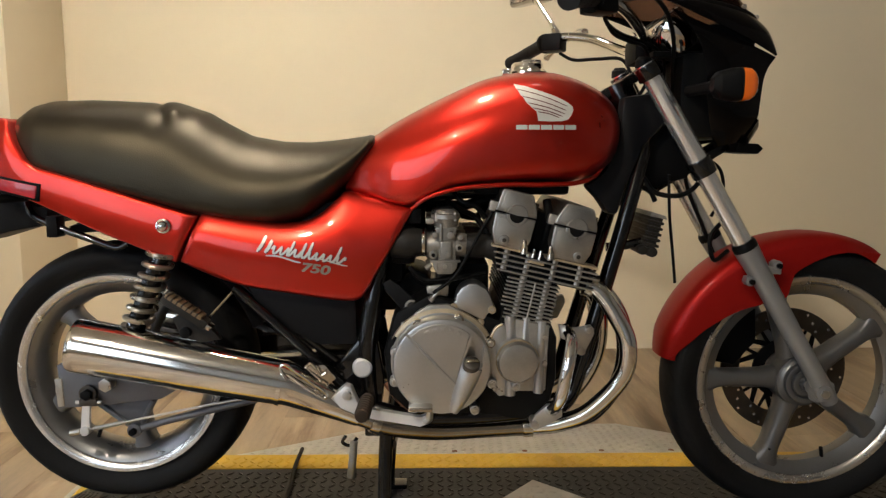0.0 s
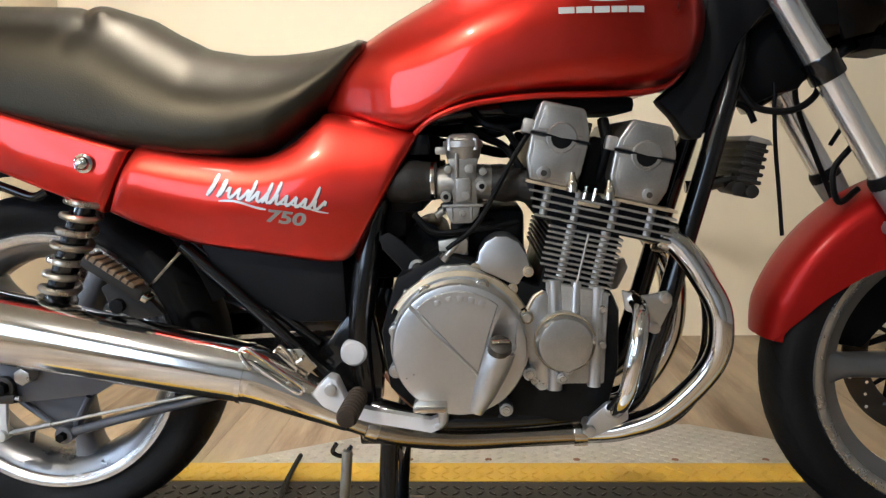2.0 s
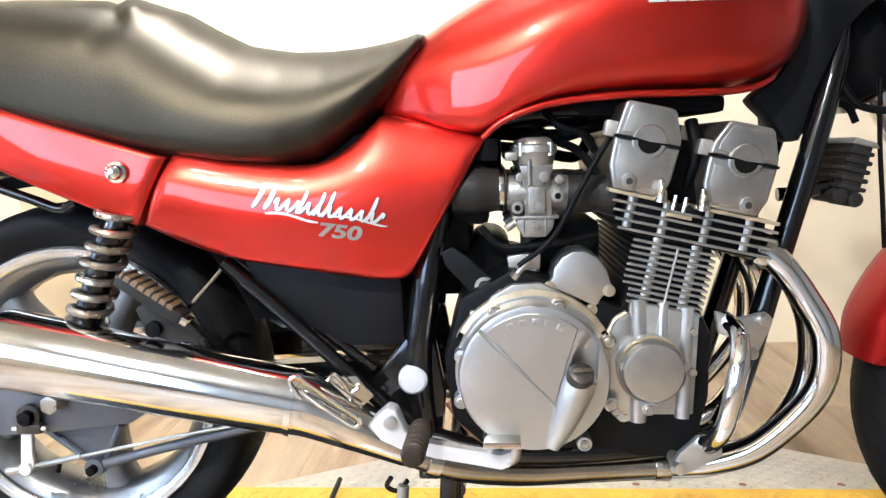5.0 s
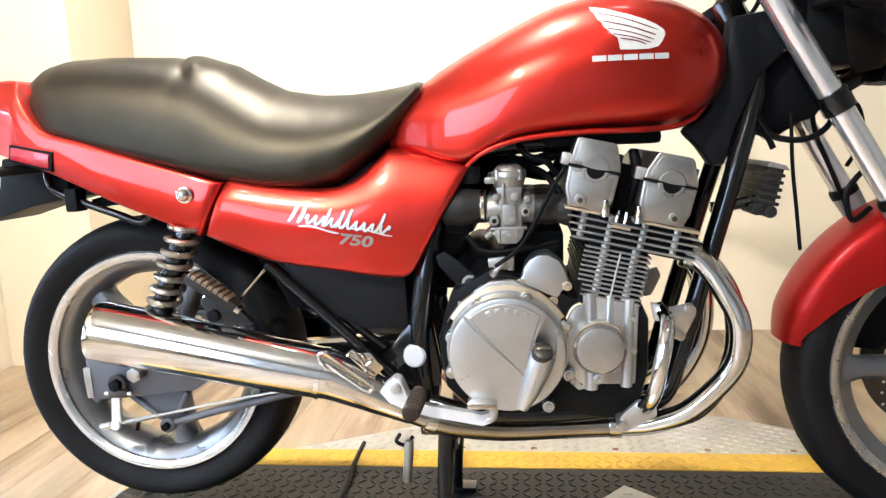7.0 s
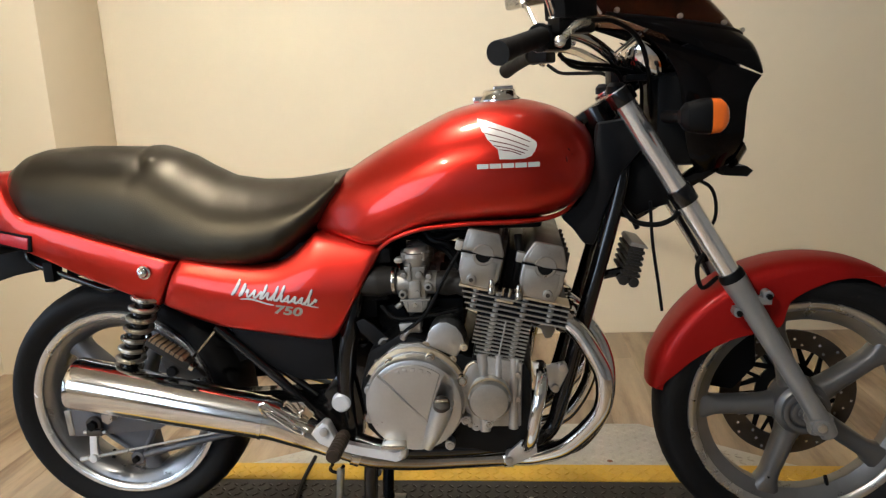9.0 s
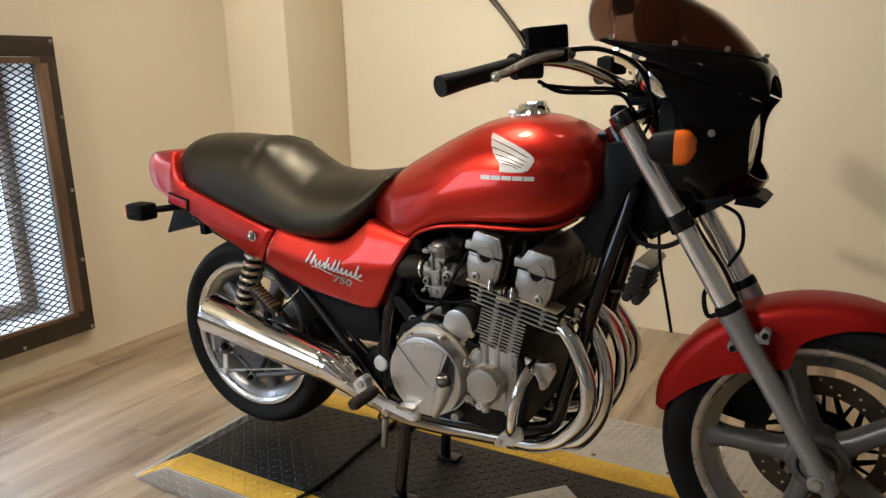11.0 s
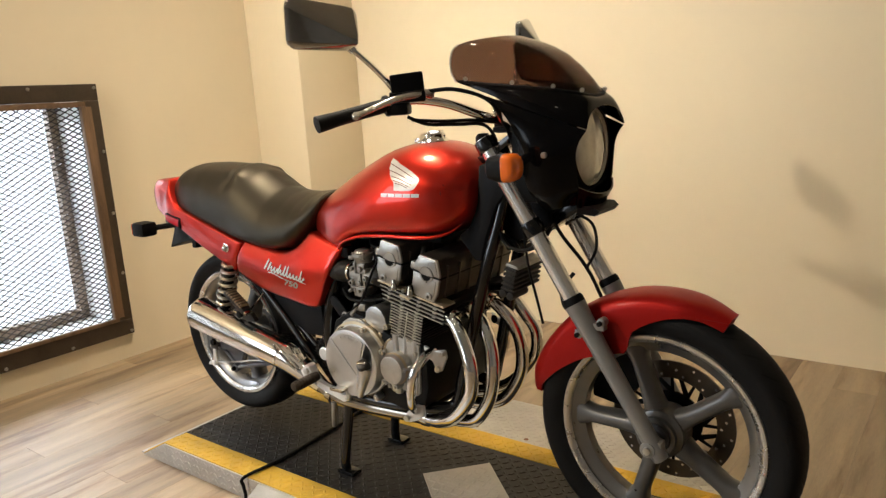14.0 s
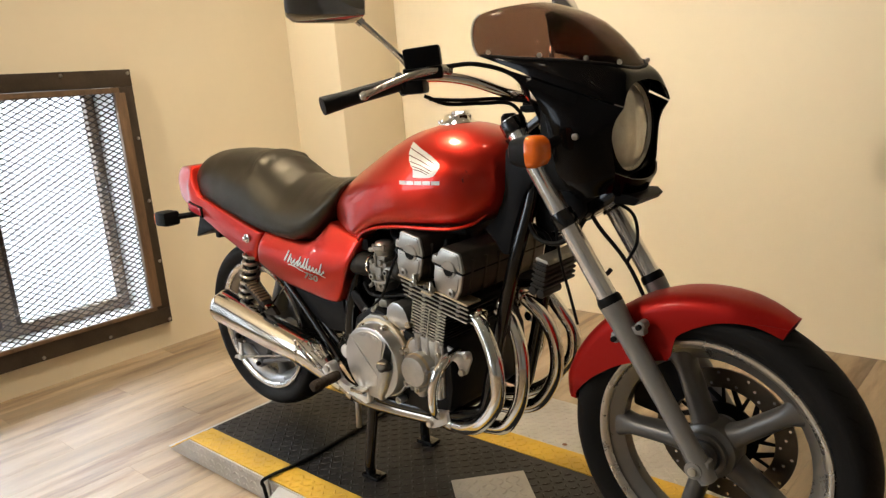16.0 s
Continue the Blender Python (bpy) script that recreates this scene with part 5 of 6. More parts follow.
# carburettors
def carburettor(y):
    carb = part("carburettor", plate([(-0.050, 0.605), (-0.053, 0.672), (-0.058, 0.684), (-0.010, 0.684), (-0.014, 0.668), (-0.012, 0.605)], y - 0.024, y + 0.026, 0.004), CARB, bike, "cast metal carburettor")
    part("carb_cap", lathe([(0.024, 0.0), (0.024, 0.016), (0.021, 0.022), (0.0145, 0.025), (0.013, 0.0300), (0.004, 0.0305), (0.002, 0.0285), (-0.014, 0.0245), (-0.018, 0.020)], (-0.034, y, 0.697), "z", 28), ALU_RAW, carb, "bare domed cap")
    for k in range(4):
        a = radians(45 + 90 * k)
        part("cap_screw", rod((-0.034 + 0.0275 * math.cos(a), y + 0.0275 * math.sin(a), 0.696), (-0.034 + 0.0275 * math.cos(a), y + 0.0275 * math.sin(a), 0.7135), 0.0045, 8), BOLT, carb)
    part("cap_lug", box((-0.076, y - 0.020, 0.690), (-0.058, y - 0.002, 0.702), 0.004), CARB, carb)
    part("throat", rod((-0.078, y, 0.646), (0.010, y, 0.644), 0.0245, 20, width=0.003), CARB, carb)
    part("float_bowl", plate([(-0.062, 0.613), (-0.008, 0.613), (-0.012, 0.596), (-0.022, 0.585), (-0.052, 0.585), (-0.061, 0.600)], y - 0.025, y + 0.025, 0.005), CARB, carb)
    part("bowl_flange", box((-0.067, y - 0.028, 0.6105), (-0.004, y + 0.028, 0.6155), 0.002), CARB, carb)
    for x in (-0.052, -0.022):
        part("bowl_rib", box((x - 0.0014, y - 0.0275, 0.587), (x + 0.0014, y - 0.022, 0.611), 0.0008), CARB, carb)
    part("bowl_drain", rod((-0.064, y - 0.024, 0.606), (-0.076, y - 0.024, 0.598), 0.0055, 10, width=0.001), CARB, carb)
    part("intake_boot", tube([(-0.150, y, 0.648), (-0.115, y, 0.650), (-0.090, y, 0.650), (-0.074, y, 0.650)], [0.030, 0.034, 0.0295, 0.0285], 20), BOOT, carb)
    part("boot_clamp", rod((-0.084, y, 0.650), (-0.077, y, 0.650), 0.0295, 20, width=0.001), CHROME_WORN, carb)
    part("manifold_boot", tube([(0.008, y, 0.644), (0.030, y, 0.642), (0.050, y, 0.642), (0.072, y, 0.640)], [0.024, 0.027, 0.0245, 0.030], 20), BOOT, carb)
    for x, z, r in ((-0.024, 0.668, 0.0075), (-0.056, 0.668, 0.006), (-0.060, 0.627, 0.0085), (-0.006, 0.642, 0.0085), (-0.004, 0.664, 0.006), (-0.030, 0.628, 0.007)):
        boss = part("carb_boss", rod((x, y - 0.034, z), (x, y - 0.010, z), r, 12, width=0.0015), CARB, carb)
        if r > 0.008:
            part("boss_bore", rod((x, y - 0.0345, z), (x, y - 0.030, z), r * 0.5, 10), CABLE, boss)
    part("linkage", box((-0.046, y - 0.031, 0.618), (-0.022, y - 0.023, 0.655), 0.004), CARB, carb)
    part("carb_rib", box((-0.046, y - 0.029, 0.655), (-0.041, y - 0.022, 0.692), 0.002), CARB, carb)
    part("drain_screw", rod((-0.036, y - 0.031, 0.602), (-0.036, y - 0.022, 0.602), 0.0045, 10), BOLT, carb)


for y in (-0.125, -0.045, 0.045, 0.125):
    carburettor(y)
part("carb_rail", box((-0.062, -0.10, 0.625), (-0.050, 0.12, 0.675), 0.004), PLASTIC, bike)
part("intake_plenum", box((-0.150, -0.112, 0.600), (-0.098, 0.14, 0.690), 0.012), PLASTIC, bike)
part("wiring_loom", tube([(-0.13, 0.0, 0.735), (-0.06, -0.03, 0.728), (0.0, -0.05, 0.722), (0.05, -0.06, 0.735), (0.12, -0.04, 0.755)], 0.011, 10), CABLE, bike)
part("wiring_loom", tube([(-0.10, 0.06, 0.712), (-0.02, 0.05, 0.700), (0.04, 0.04, 0.690), (0.06, 0.02, 0.72)], 0.009, 10), CABLE, bike)
part("vacuum_hose", tube([(-0.03, -0.09, 0.735), (0.0, -0.08, 0.715), (0.03, -0.09, 0.70), (0.055, -0.10, 0.665)], 0.006, 8), CABLE, bike)
part("main_tube", tube([(-0.20, -0.085, 0.70), (-0.12, -0.095, 0.742), (0.0, -0.085, 0.755), (0.15, -0.07, 0.765), (0.34, -0.045, 0.86)], 0.0165, 12), BLACK, bike, "black frame tube")
part("main_tube", tube([(-0.20, 0.085, 0.70), (-0.12, 0.095, 0.742), (0.0, 0.085, 0.755), (0.15, 0.07, 0.765), (0.34, 0.045, 0.86)], 0.0165, 12), BLACK, bike, "black frame tube")
# added dark sheets that stand in for the shade behind the carburettors
part("dark_gap_filler", box((-0.170, 0.030, 0.655), (-0.078, 0.045, 0.740), 0.004), PLASTIC, bike)
part("dark_gap_filler", box((-0.205, 0.010, 0.475), (-0.125, 0.025, 0.605), 0.004), PLASTIC, bike)
part("fuel_tap", box((-0.115, -0.135, 0.690), (-0.085, -0.105, 0.722), 0.004), PLASTIC, bike)
part("starter_motor", rod((-0.10, -0.06, 0.545), (-0.10, 0.12, 0.545), 0.034, 20, width=0.005), CASEBLACK, bike)
part("case_breather", box((-0.04, -0.09, 0.53), (0.06, 0.14, 0.60), 0.01), CASEBLACK, bike)
part("throttle_cable", tube([(0.075, -0.150, 0.735), (0.045, -0.162, 0.69), (0.02, -0.165, 0.645), (-0.015, -0.165, 0.585), (-0.06, -0.16, 0.548)], 0.0038, 8), CABLE, bike)
part("breather_hose", tube([(-0.11, -0.14, 0.60), (-0.085, -0.145, 0.575), (-0.05, -0.145, 0.572), (0.0, -0.14, 0.578), (0.05, -0.13, 0.585)], 0.005, 8), CABLE, bike)
part("fuel_hose", tube([(-0.02, -0.10, 0.76), (0.0, -0.12, 0.735), (0.03, -0.12, 0.725), (0.05, -0.11, 0.70)], 0.006, 8), CABLE, bike)
part("air_box", box((-0.34, -0.105, 0.56), (-0.125, 0.105, 0.735), 0.012), PLASTIC, bike, "black plastic air box")
part("frame_spine", box((-0.25, -0.045, 0.785), (0.36, 0.045, 0.825), 0.010), PLASTIC, bike)
part("coil_pack", box((0.02, -0.10, 0.748), (0.23, 0.10, 0.772), 0.010), PLASTIC, bike)
part("battery_case", plate([(-0.455, 0.56), (-0.225, 0.54), (-0.222, 0.43), (-0.30, 0.428), (-0.345, 0.445), (-0.43, 0.51)], -0.128, 0.128, 0.008), GREYPLASTIC, bike, "dark grey plastic battery case")

# frame
both("down_tube", lambda: tube([(0.405, -0.045, 0.90), (0.392, -0.06, 0.82), (0.355, -0.078, 0.69), (0.315, -0.085, 0.55), (0.268, -0.09, 0.38), (0.238, -0.092, 0.295), (0.18, -0.125, 0.284), (0.05, -0.146, 0.277), (-0.10, -0.148, 0.276), (-0.185, -0.132, 0.290)], 0.0172, 14), BLACK, "black frame tube")
both("rear_tube", lambda: tube([(-0.170, -0.105, 0.62), (-0.185, -0.12, 0.545), (-0.196, -0.126, 0.47), (-0.202, -0.128, 0.40), (-0.196, -0.126, 0.30)], 0.021, 14), BLACK, "black frame tube")
# added dark mass that closes the bright gap between shroud and fork
part("headstock_filler", plate([(0.398, 0.853), (0.402, 0.775), (0.430, 0.757), (0.464, 0.772), (0.500, 0.780), (0.522, 0.812), (0.512, 0.872), (0.45, 0.90)], -0.040, 0.045, 0.006), PLASTIC, bike, "added black mass filling the dark gap under the fairing")
part("steering_head", rod((0.425, 0, 0.825), (0.345, 0, 0.99), 0.034, 24, width=0.004), BLACK, bike)
both("pivot_plate", lambda: plate([(-0.285, 0.372), (-0.250, 0.405), (-0.222, 0.442), (-0.180, 0.44), (-0.166, 0.36), (-0.17, 0.30), (-0.195, 0.275), (-0.235, 0.315)], -0.138, -0.105, 0.008), BLACK, "black pivot plate")
both("pivot_cap", lambda: lathe([(-0.152, 0.0), (-0.152, 0.017), (-0.149, 0.0205), (-0.138, 0.0220), (-0.13, 0.0220)], (-0.211, 0, 0.384), "y", 28), SILVERCAP, "round satin silver pivot cap")
both("stay_tube", lambda: tube([(-0.480, -0.132, 0.556), (-0.40, -0.134, 0.484), (-0.31, -0.138, 0.398), (-0.255, -0.142, 0.345)], 0.0108, 12), BLACK)
both("stay_tube", lambda: tube([(-0.470, -0.118, 0.562), (-0.38, -0.118, 0.482), (-0.27, -0.122, 0.392)], 0.0085, 10), BLACK)
both("peg_strut", lambda: tube([(-0.478, -0.130, 0.552), (-0.51, -0.140, 0.516), (-0.542, -0.15, 0.482)], 0.0032, 8), CHROME_WORN)
both("seat_rail", lambda: tube([(-0.16, -0.07, 0.73), (-0.40, -0.085, 0.655), (-0.62, -0.09, 0.66), (-0.90, -0.085, 0.735)], 0.013, 10), BLACK)
shroud = [(0.268, 0.766), (0.294, 0.740), (0.318, 0.705), (0.340, 0.704), (0.356, 0.765), (0.392, 0.85), (0.440, 0.905), (0.425, 0.965), (0.345, 0.955), (0.336, 0.860), (0.308, 0.796)]
part("electrics_box", plate([(0.352, 0.715), (0.395, 0.715), (0.410, 0.80), (0.345, 0.80)], 0.02, 0.125, 0.008), PLASTIC, bike, "black electrics cover")
part("front_shroud", plate(shroud, -0.080, -0.030, 0.010), GREYPLASTIC, bike, "dark grey plastic shroud under the tank")
REG_M = Matrix.Translation((0.420, -0.045, 0.664)) @ Matrix.Rotation(radians(14), 4, "Y") @ Matrix.Scale(0.74, 4)
regulator = part("regulator", box((-0.020, -0.040, -0.046), (0.018, 0.130, 0.050), 0.003, REG_M), BOOT, bike, "ribbed dark metal regulator")
part("regulator_top", plate([(-0.026, 0.045), (-0.020, 0.058), (0.020, 0.056), (0.030, 0.046)], -0.044, 0.134, 0.003), CARB, regulator, "dusty bare top plate").matrix_local = REG_M
for k in range(5):
    part("regulator_rib", box((-0.027, -0.046, -0.041 + 0.017 * k), (0.027 - 0.001 * k, 0.136, -0.032 + 0.017 * k), 0.004, REG_M), BOOT, regulator)
for dx in (-0.016, 0.014):
    part("regulator_foot", rod(REG_M @ Vector((dx, -0.044, -0.057)), REG_M @ Vector((dx, 0.060, -0.057)), 0.0110, 16, width=0.003), BOOT, regulator)
part("regulator_bracket", tube([(0.325, -0.04, 0.628), (0.355, -0.042, 0.630), (0.385, -0.044, 0.636), (0.405, -0.045, 0.640)], 0.010, 8), BLACK, regulator)
part("regulator_lead", tube([(0.432, -0.04, 0.730), (0.420, -0.04, 0.752), (0.40, -0.04, 0.762), (0.38, -0.04, 0.775)], 0.0055, 8), CABLE, regulator)

# swinging arm, shocks and rear brake
GREY = mat("light_arm_paint", (0.12, 0.125, 0.14), 0.42, 0.35, var=0.12, scale=14)
both("swing_arm", lambda: loft([[(x, y, z) for y, z in ((-0.118, zc - 0.021), (-0.118, zc + 0.021), (-0.088, zc + 0.021), (-0.088, zc - 0.021))] for x, zc in ((-0.19, 0.385), (-0.35, 0.382), (-0.52, 0.372), (-0.66, 0.360))]), BLACK, "black swinging arm")
both("arm_end", lambda: plate([(-0.872, 0.384), (-0.60, 0.394), (-0.585, 0.345), (-0.652, 0.306), (-0.80, 0.290), (-0.868, 0.287)], -0.114, -0.090, 0.004), GREY, "grey axle plate")
part("chain_adjuster", rod((-0.880, -0.104, 0.325), (-0.866, -0.104, 0.325), 0.009, 6, width=0.001), BOLT, bike)
part("adjuster_plate", plate([(-0.878, 0.352), (-0.862, 0.354), (-0.860, 0.292), (-0.874, 0.290)], -0.117, -0.088, 0.002), ALU_RAW, bike)
panel_ob = part("brake_panel", lathe([(-0.088, 0.0), (-0.088, 0.03), (-0.078, 0.040), (-0.070, 0.078), (-0.056, 0.083), (-0.05, 0.083)], RA, "y", 40), GREY, bike, "grey brake drum panel")
part("torque_strut", plate([(-0.796, 0.300), (-0.700, 0.300), (-0.668, 0.300), (-0.700, 0.240), (-0.712, 0.224), (-0.726, 0.229), (-0.748, 0.254)], -0.094, -0.080, 0.004), GREY, panel_ob, "grey triangular torque strut")
part("strut_rib", tube([(-0.792, -0.098, 0.290), (-0.756, -0.098, 0.262), (-0.722, -0.098, 0.236)], 0.0055, 8), GREY, panel_ob)
part("strut_rib", tube([(-0.674, -0.098, 0.298), (-0.692, -0.098, 0.266), (-0.706, -0.098, 0.238)], 0.0055, 8), GREY, panel_ob)
cam_nut = part("brake_cam", rod((-0.805, -0.136, 0.322), (-0.805, -0.10, 0.322), 0.0125, 6, width=0.003), PLASTIC, bike, "dark brake cam nut")
part("cam_washer", rod((-0.805, -0.125, 0.322), (-0.805, -0.115, 0.322), 0.019, 20, width=0.002), CAMDARK, cam_nut)
part("arm_clamp", box((-0.822, -0.131, 0.296), (-0.783, -0.118, 0.312), 0.004), CAMDARK, cam_nut)
part("clamp_bolt", rod((-0.776, -0.125, 0.304), (-0.83, -0.125, 0.304), 0.0042, 8), BOLT, cam_nut)
part("brake_arm", plate([(-0.816, 0.312), (-0.798, 0.312), (-0.803, 0.262), (-0.801, 0.240), (-0.812, 0.231), (-0.824, 0.238), (-0.822, 0.262)], -0.127, -0.118, 0.003), SILVERCAP, bike, "pale metal brake arm")
part("arm_nut", rod((-0.813, -0.134, 0.241), (-0.813, -0.108, 0.241), 0.0105, 12, width=0.003), SILVERCAP, bike)
part("brake_rod", tube([(-0.838, -0.123, 0.236), (-0.70, -0.122, 0.264), (-0.543, -0.124, 0.297), (-0.40, -0.127, 0.320), (-0.26, -0.13, 0.330)], 0.0030, 8), ALU_RAW, bike)
part("rod_spring", tube([(-0.795, -0.1225, 0.2445), (-0.76, -0.1222, 0.2517), (-0.728, -0.122, 0.2582)], 0.0052, 8), CARB, bike)
part("adjuster_nut", rod((-0.848, -0.123, 0.234), (-0.826, -0.123, 0.2385), 0.0068, 8), BOLT, bike)
part("torque_arm", tube([(-0.713, -0.108, 0.236), (-0.62, -0.110, 0.262), (-0.528, -0.112, 0.285), (-0.40, -0.12, 0.318)], 0.0080, 10), GREY, bike, "grey brake torque arm")
torque = part("torque_bolt", rod((-0.713, -0.130, 0.236), (-0.713, -0.085, 0.236), 0.0082, 6, width=0.001), PLASTIC, bike)
part("torque_eye", rod((-0.713, -0.119, 0.236), (-0.713, -0.098, 0.236), 0.0155, 20, width=0.003), GREY, torque)
both("axle_nut", lambda: rod((RA[0], -0.140, RA[2]), (RA[0], -0.09, RA[2]), 0.015, 6, width=0.002), BOLT)
part("rear_axle", rod((RA[0], -0.125, RA[2]), (RA[0], 0.125, RA[2]), 0.010), BOLT, bike)


def spring():
    a, b = Vector((-0.618, -0.146, 0.640)), Vector((-0.686, -0.146, 0.470))
    d = (b - a).normalized()
    s = Vector((0, 1, 0))
    u = d.cross(s)
    n, turns = 150, 7.5
    pts = [a.lerp(b, k / n) + 0.0265 * (s * math.cos(2 * math.pi * turns * k / n) + u * math.sin(2 * math.pi * turns * k / n)) for k in range(n + 1)]
    return tube(pts, 0.0056, 8, straight=True)


for ob, s in zip(both("shock_spring", spring, SPRING, "bare metal coil spring"), (-1, 1)):
    part("shock_rod", rod((-0.619, s * 0.140, 0.636), (-0.640, s * 0.146, 0.585), 0.016, 14), BLACK, ob)
    part("shock_body", rod((-0.630, s * 0.146, 0.61), (-0.700, s * 0.146, 0.435), 0.0195, 14), BLACK, ob)
    part("spring_collar", rod((-0.684, s * 0.146, 0.474), (-0.690, s * 0.146, 0.459), 0.031, 20, width=0.003), SPRING, ob)

# exhaust
OUTER = [(0.245, 0.570), (0.288, 0.548), (0.326, 0.493), (0.3475, 0.440), (0.339, 0.367), (0.275, 0.288), (0.215, 0.254), (0.170, 0.243), (0.130, 0.240)]
INNER = [(0.250, 0.572), (0.298, 0.553), (0.344, 0.497), (0.362, 0.428), (0.352, 0.342), (0.300, 0.262), (0.235, 0.236), (0.180, 0.230), (0.130, 0.230)]
for line, y, y_low, ahead in ((OUTER, -0.128, -0.165, 0.0), (INNER, -0.045, -0.118, 0.0), (INNER, 0.045, 0.118, -0.014), (OUTER, 0.128, 0.165, 0.004)):
    pts = []
    for k, (x, z) in enumerate(line):
        f = (0, 0.33, 0.66, 1, 0.92, 0.55, 0.05, -0.3, -0.55)[k] if abs(y) > 0.1 else (0, 0.1, 0.35, 0.55, 0.6, 0.5, 0.3, 0.2, 0.15)[k]
        pts.append((x + ahead * math.sin(math.pi * min(1, k / 6)), y + (y_low - y) * f, z))
    pipe = part("header_pipe", tube(pts, 0.0185, 20, 8), CHROME, bike, "chrome exhaust header pipe")
    a = Vector(pts[0])
    part("pipe_collar", rod(a + Vector((0.018, 0, -0.008)), a + Vector((0.036, 0, -0.017)), 0.0265, 18, width=0.003), CHROME_WORN, pipe)
HEATED = mat("heat_darkened_steel", (0.40, 0.36, 0.30), 0.20, 1.0, var=0.18, scale=14)
both("collector_pipe", lambda: tube([(0.150, -0.110, 0.240), (0.05, -0.112, 0.236), (-0.06, -0.122, 0.236), (-0.15, -0.154, 0.258), (-0.225, -0.164, 0.288)], [0.020, 0.0205, 0.0215, 0.021, 0.021], 18), HEATED, "heat-darkened collector pipe")
both("pipe_clamp", lambda: rod((0.158, -0.111, 0.2410), (0.136, -0.110, 0.2400), 0.0235, 18, width=0.002), CHROME_WORN)
both("pipe_clamp", lambda: rod((-0.172, -0.161, 0.266), (-0.190, -0.163, 0.274), 0.0245, 18, width=0.002), CHROME_WORN)


def silencer():
    bm = tube([(-0.800, -0.165, 0.4415), (-0.792, -0.165, 0.440), (-0.70, -0.165, 0.423), (-0.55, -0.165, 0.393), (-0.378, -0.164, 0.3585)], [0.0535, 0.0580, 0.0565, 0.0530, 0.0470], 40, 6)
    tube([(-0.378, -0.164, 0.3585), (-0.36, -0.164, 0.354), (-0.30, -0.164, 0.327), (-0.25, -0.164, 0.302), (-0.215, -0.164, 0.284)], [0.0460, 0.0452, 0.0370, 0.0285, 0.0225], 32, 6, bm=bm)
    return bm


for ob, s in zip(both("silencer", silencer, PIPECHROME, "long tapered chrome silencer", smooth=60), (-1, 1)):
    part("silencer_seam", tube([(-0.381, s * 0.164, 0.3592), (-0.378, s * 0.164, 0.3585), (-0.373, s * 0.164, 0.3573)], 0.0488, 36), CHROME, ob)
    part("outlet", rod((-0.801, s * 0.165, 0.4417), (-0.806, s * 0.165, 0.4427), 0.040, 20), CABLE, ob)
both("heel_guard", lambda: tube([(-0.358, -0.206, 0.378), (-0.372, -0.206, 0.402), (-0.362, -0.206, 0.409), (-0.340, -0.206, 0.394), (-0.300, -0.205, 0.364), (-0.280, -0.205, 0.348), (-0.284, -0.205, 0.338), (-0.300, -0.205, 0.346), (-0.330, -0.206, 0.368), (-0.356, -0.206, 0.388)], 0.0032, 8), CHROME)
both("guard_post", lambda: rod((-0.300, -0.206, 0.352), (-0.300, -0.170, 0.350), 0.0055, 8, width=0.001), CHROME_WORN)
both("spring_hook", lambda: tube([(-0.322, -0.196, 0.400), (-0.312, -0.200, 0.410), (-0.300, -0.200, 0.398), (-0.292, -0.196, 0.384), (-0.280, -0.196, 0.390)], 0.0034, 8), CHROME_WORN)
part("silencer_stay", plate([(-0.33, 0.40), (-0.285, 0.402), (-0.262, 0.372), (-0.285, 0.352)], -0.182, -0.172, 0.003), CHROME_WORN, bike)

# crash bar and plates
both("engine_guard", lambda: tube([(0.218, -0.150, 0.468), (0.222, -0.195, 0.462), (0.216, -0.226, 0.438), (0.206, -0.236, 0.395), (0.197, -0.230, 0.345), (0.186, -0.205, 0.312), (0.180, -0.17, 0.302)], 0.0125, 14), CHROME, "chrome engine guard bar")
both("guard_bracket", lambda: plate([(0.200, 0.484), (0.230, 0.474), (0.268, 0.482), (0.276, 0.462), (0.256, 0.420), (0.240, 0.418), (0.228, 0.445), (0.206, 0.452)], -0.170, -0.160, 0.004), ALU, "silver guard bracket")
both("guard_foot", lambda: plate([(0.138, 0.272), (0.150, 0.295), (0.175, 0.318), (0.205, 0.320), (0.208, 0.292), (0.175, 0.272), (0.152, 0.262)], -0.196, -0.184, 0.004), ALU, "silver guard foot plate")
for x, z in ((0.264, 0.472), (0.248, 0.427), (0.150, 0.277)):
    part("guard_bolt", rod((x, -0.180 if z > 0.3 else -0.206, z), (x, -0.16, z), 0.0085, 10, width=0.002), BOLT, bike)

# foot controls and stand
PEGRUBBER = mat("worn_peg_rubber", (0.028, 0.019, 0.012), 0.6, var=0.35, scale=40, bump=0.4, bump_scale=200, specular=0.25)
both("peg_bracket", lambda: plate([(-0.268, 0.336), (-0.258, 0.348), (-0.242, 0.362), (-0.230, 0.358), (-0.218, 0.329), (-0.205, 0.312), (-0.222, 0.300), (-0.252, 0.314)], -0.200, -0.168, 0.005), SILVERCAP, "silver footpeg bracket")
part("bracket_bolt", rod((-0.238, -0.207, 0.343), (-0.238, -0.195, 0.343), 0.0095, 14, width=0.002), ALU, bike)


def peg():
    bm = rod((-0.196, -0.196, 0.334), (-0.200, -0.290, 0.330), 0.0140, 16, width=0.005)
    return bm


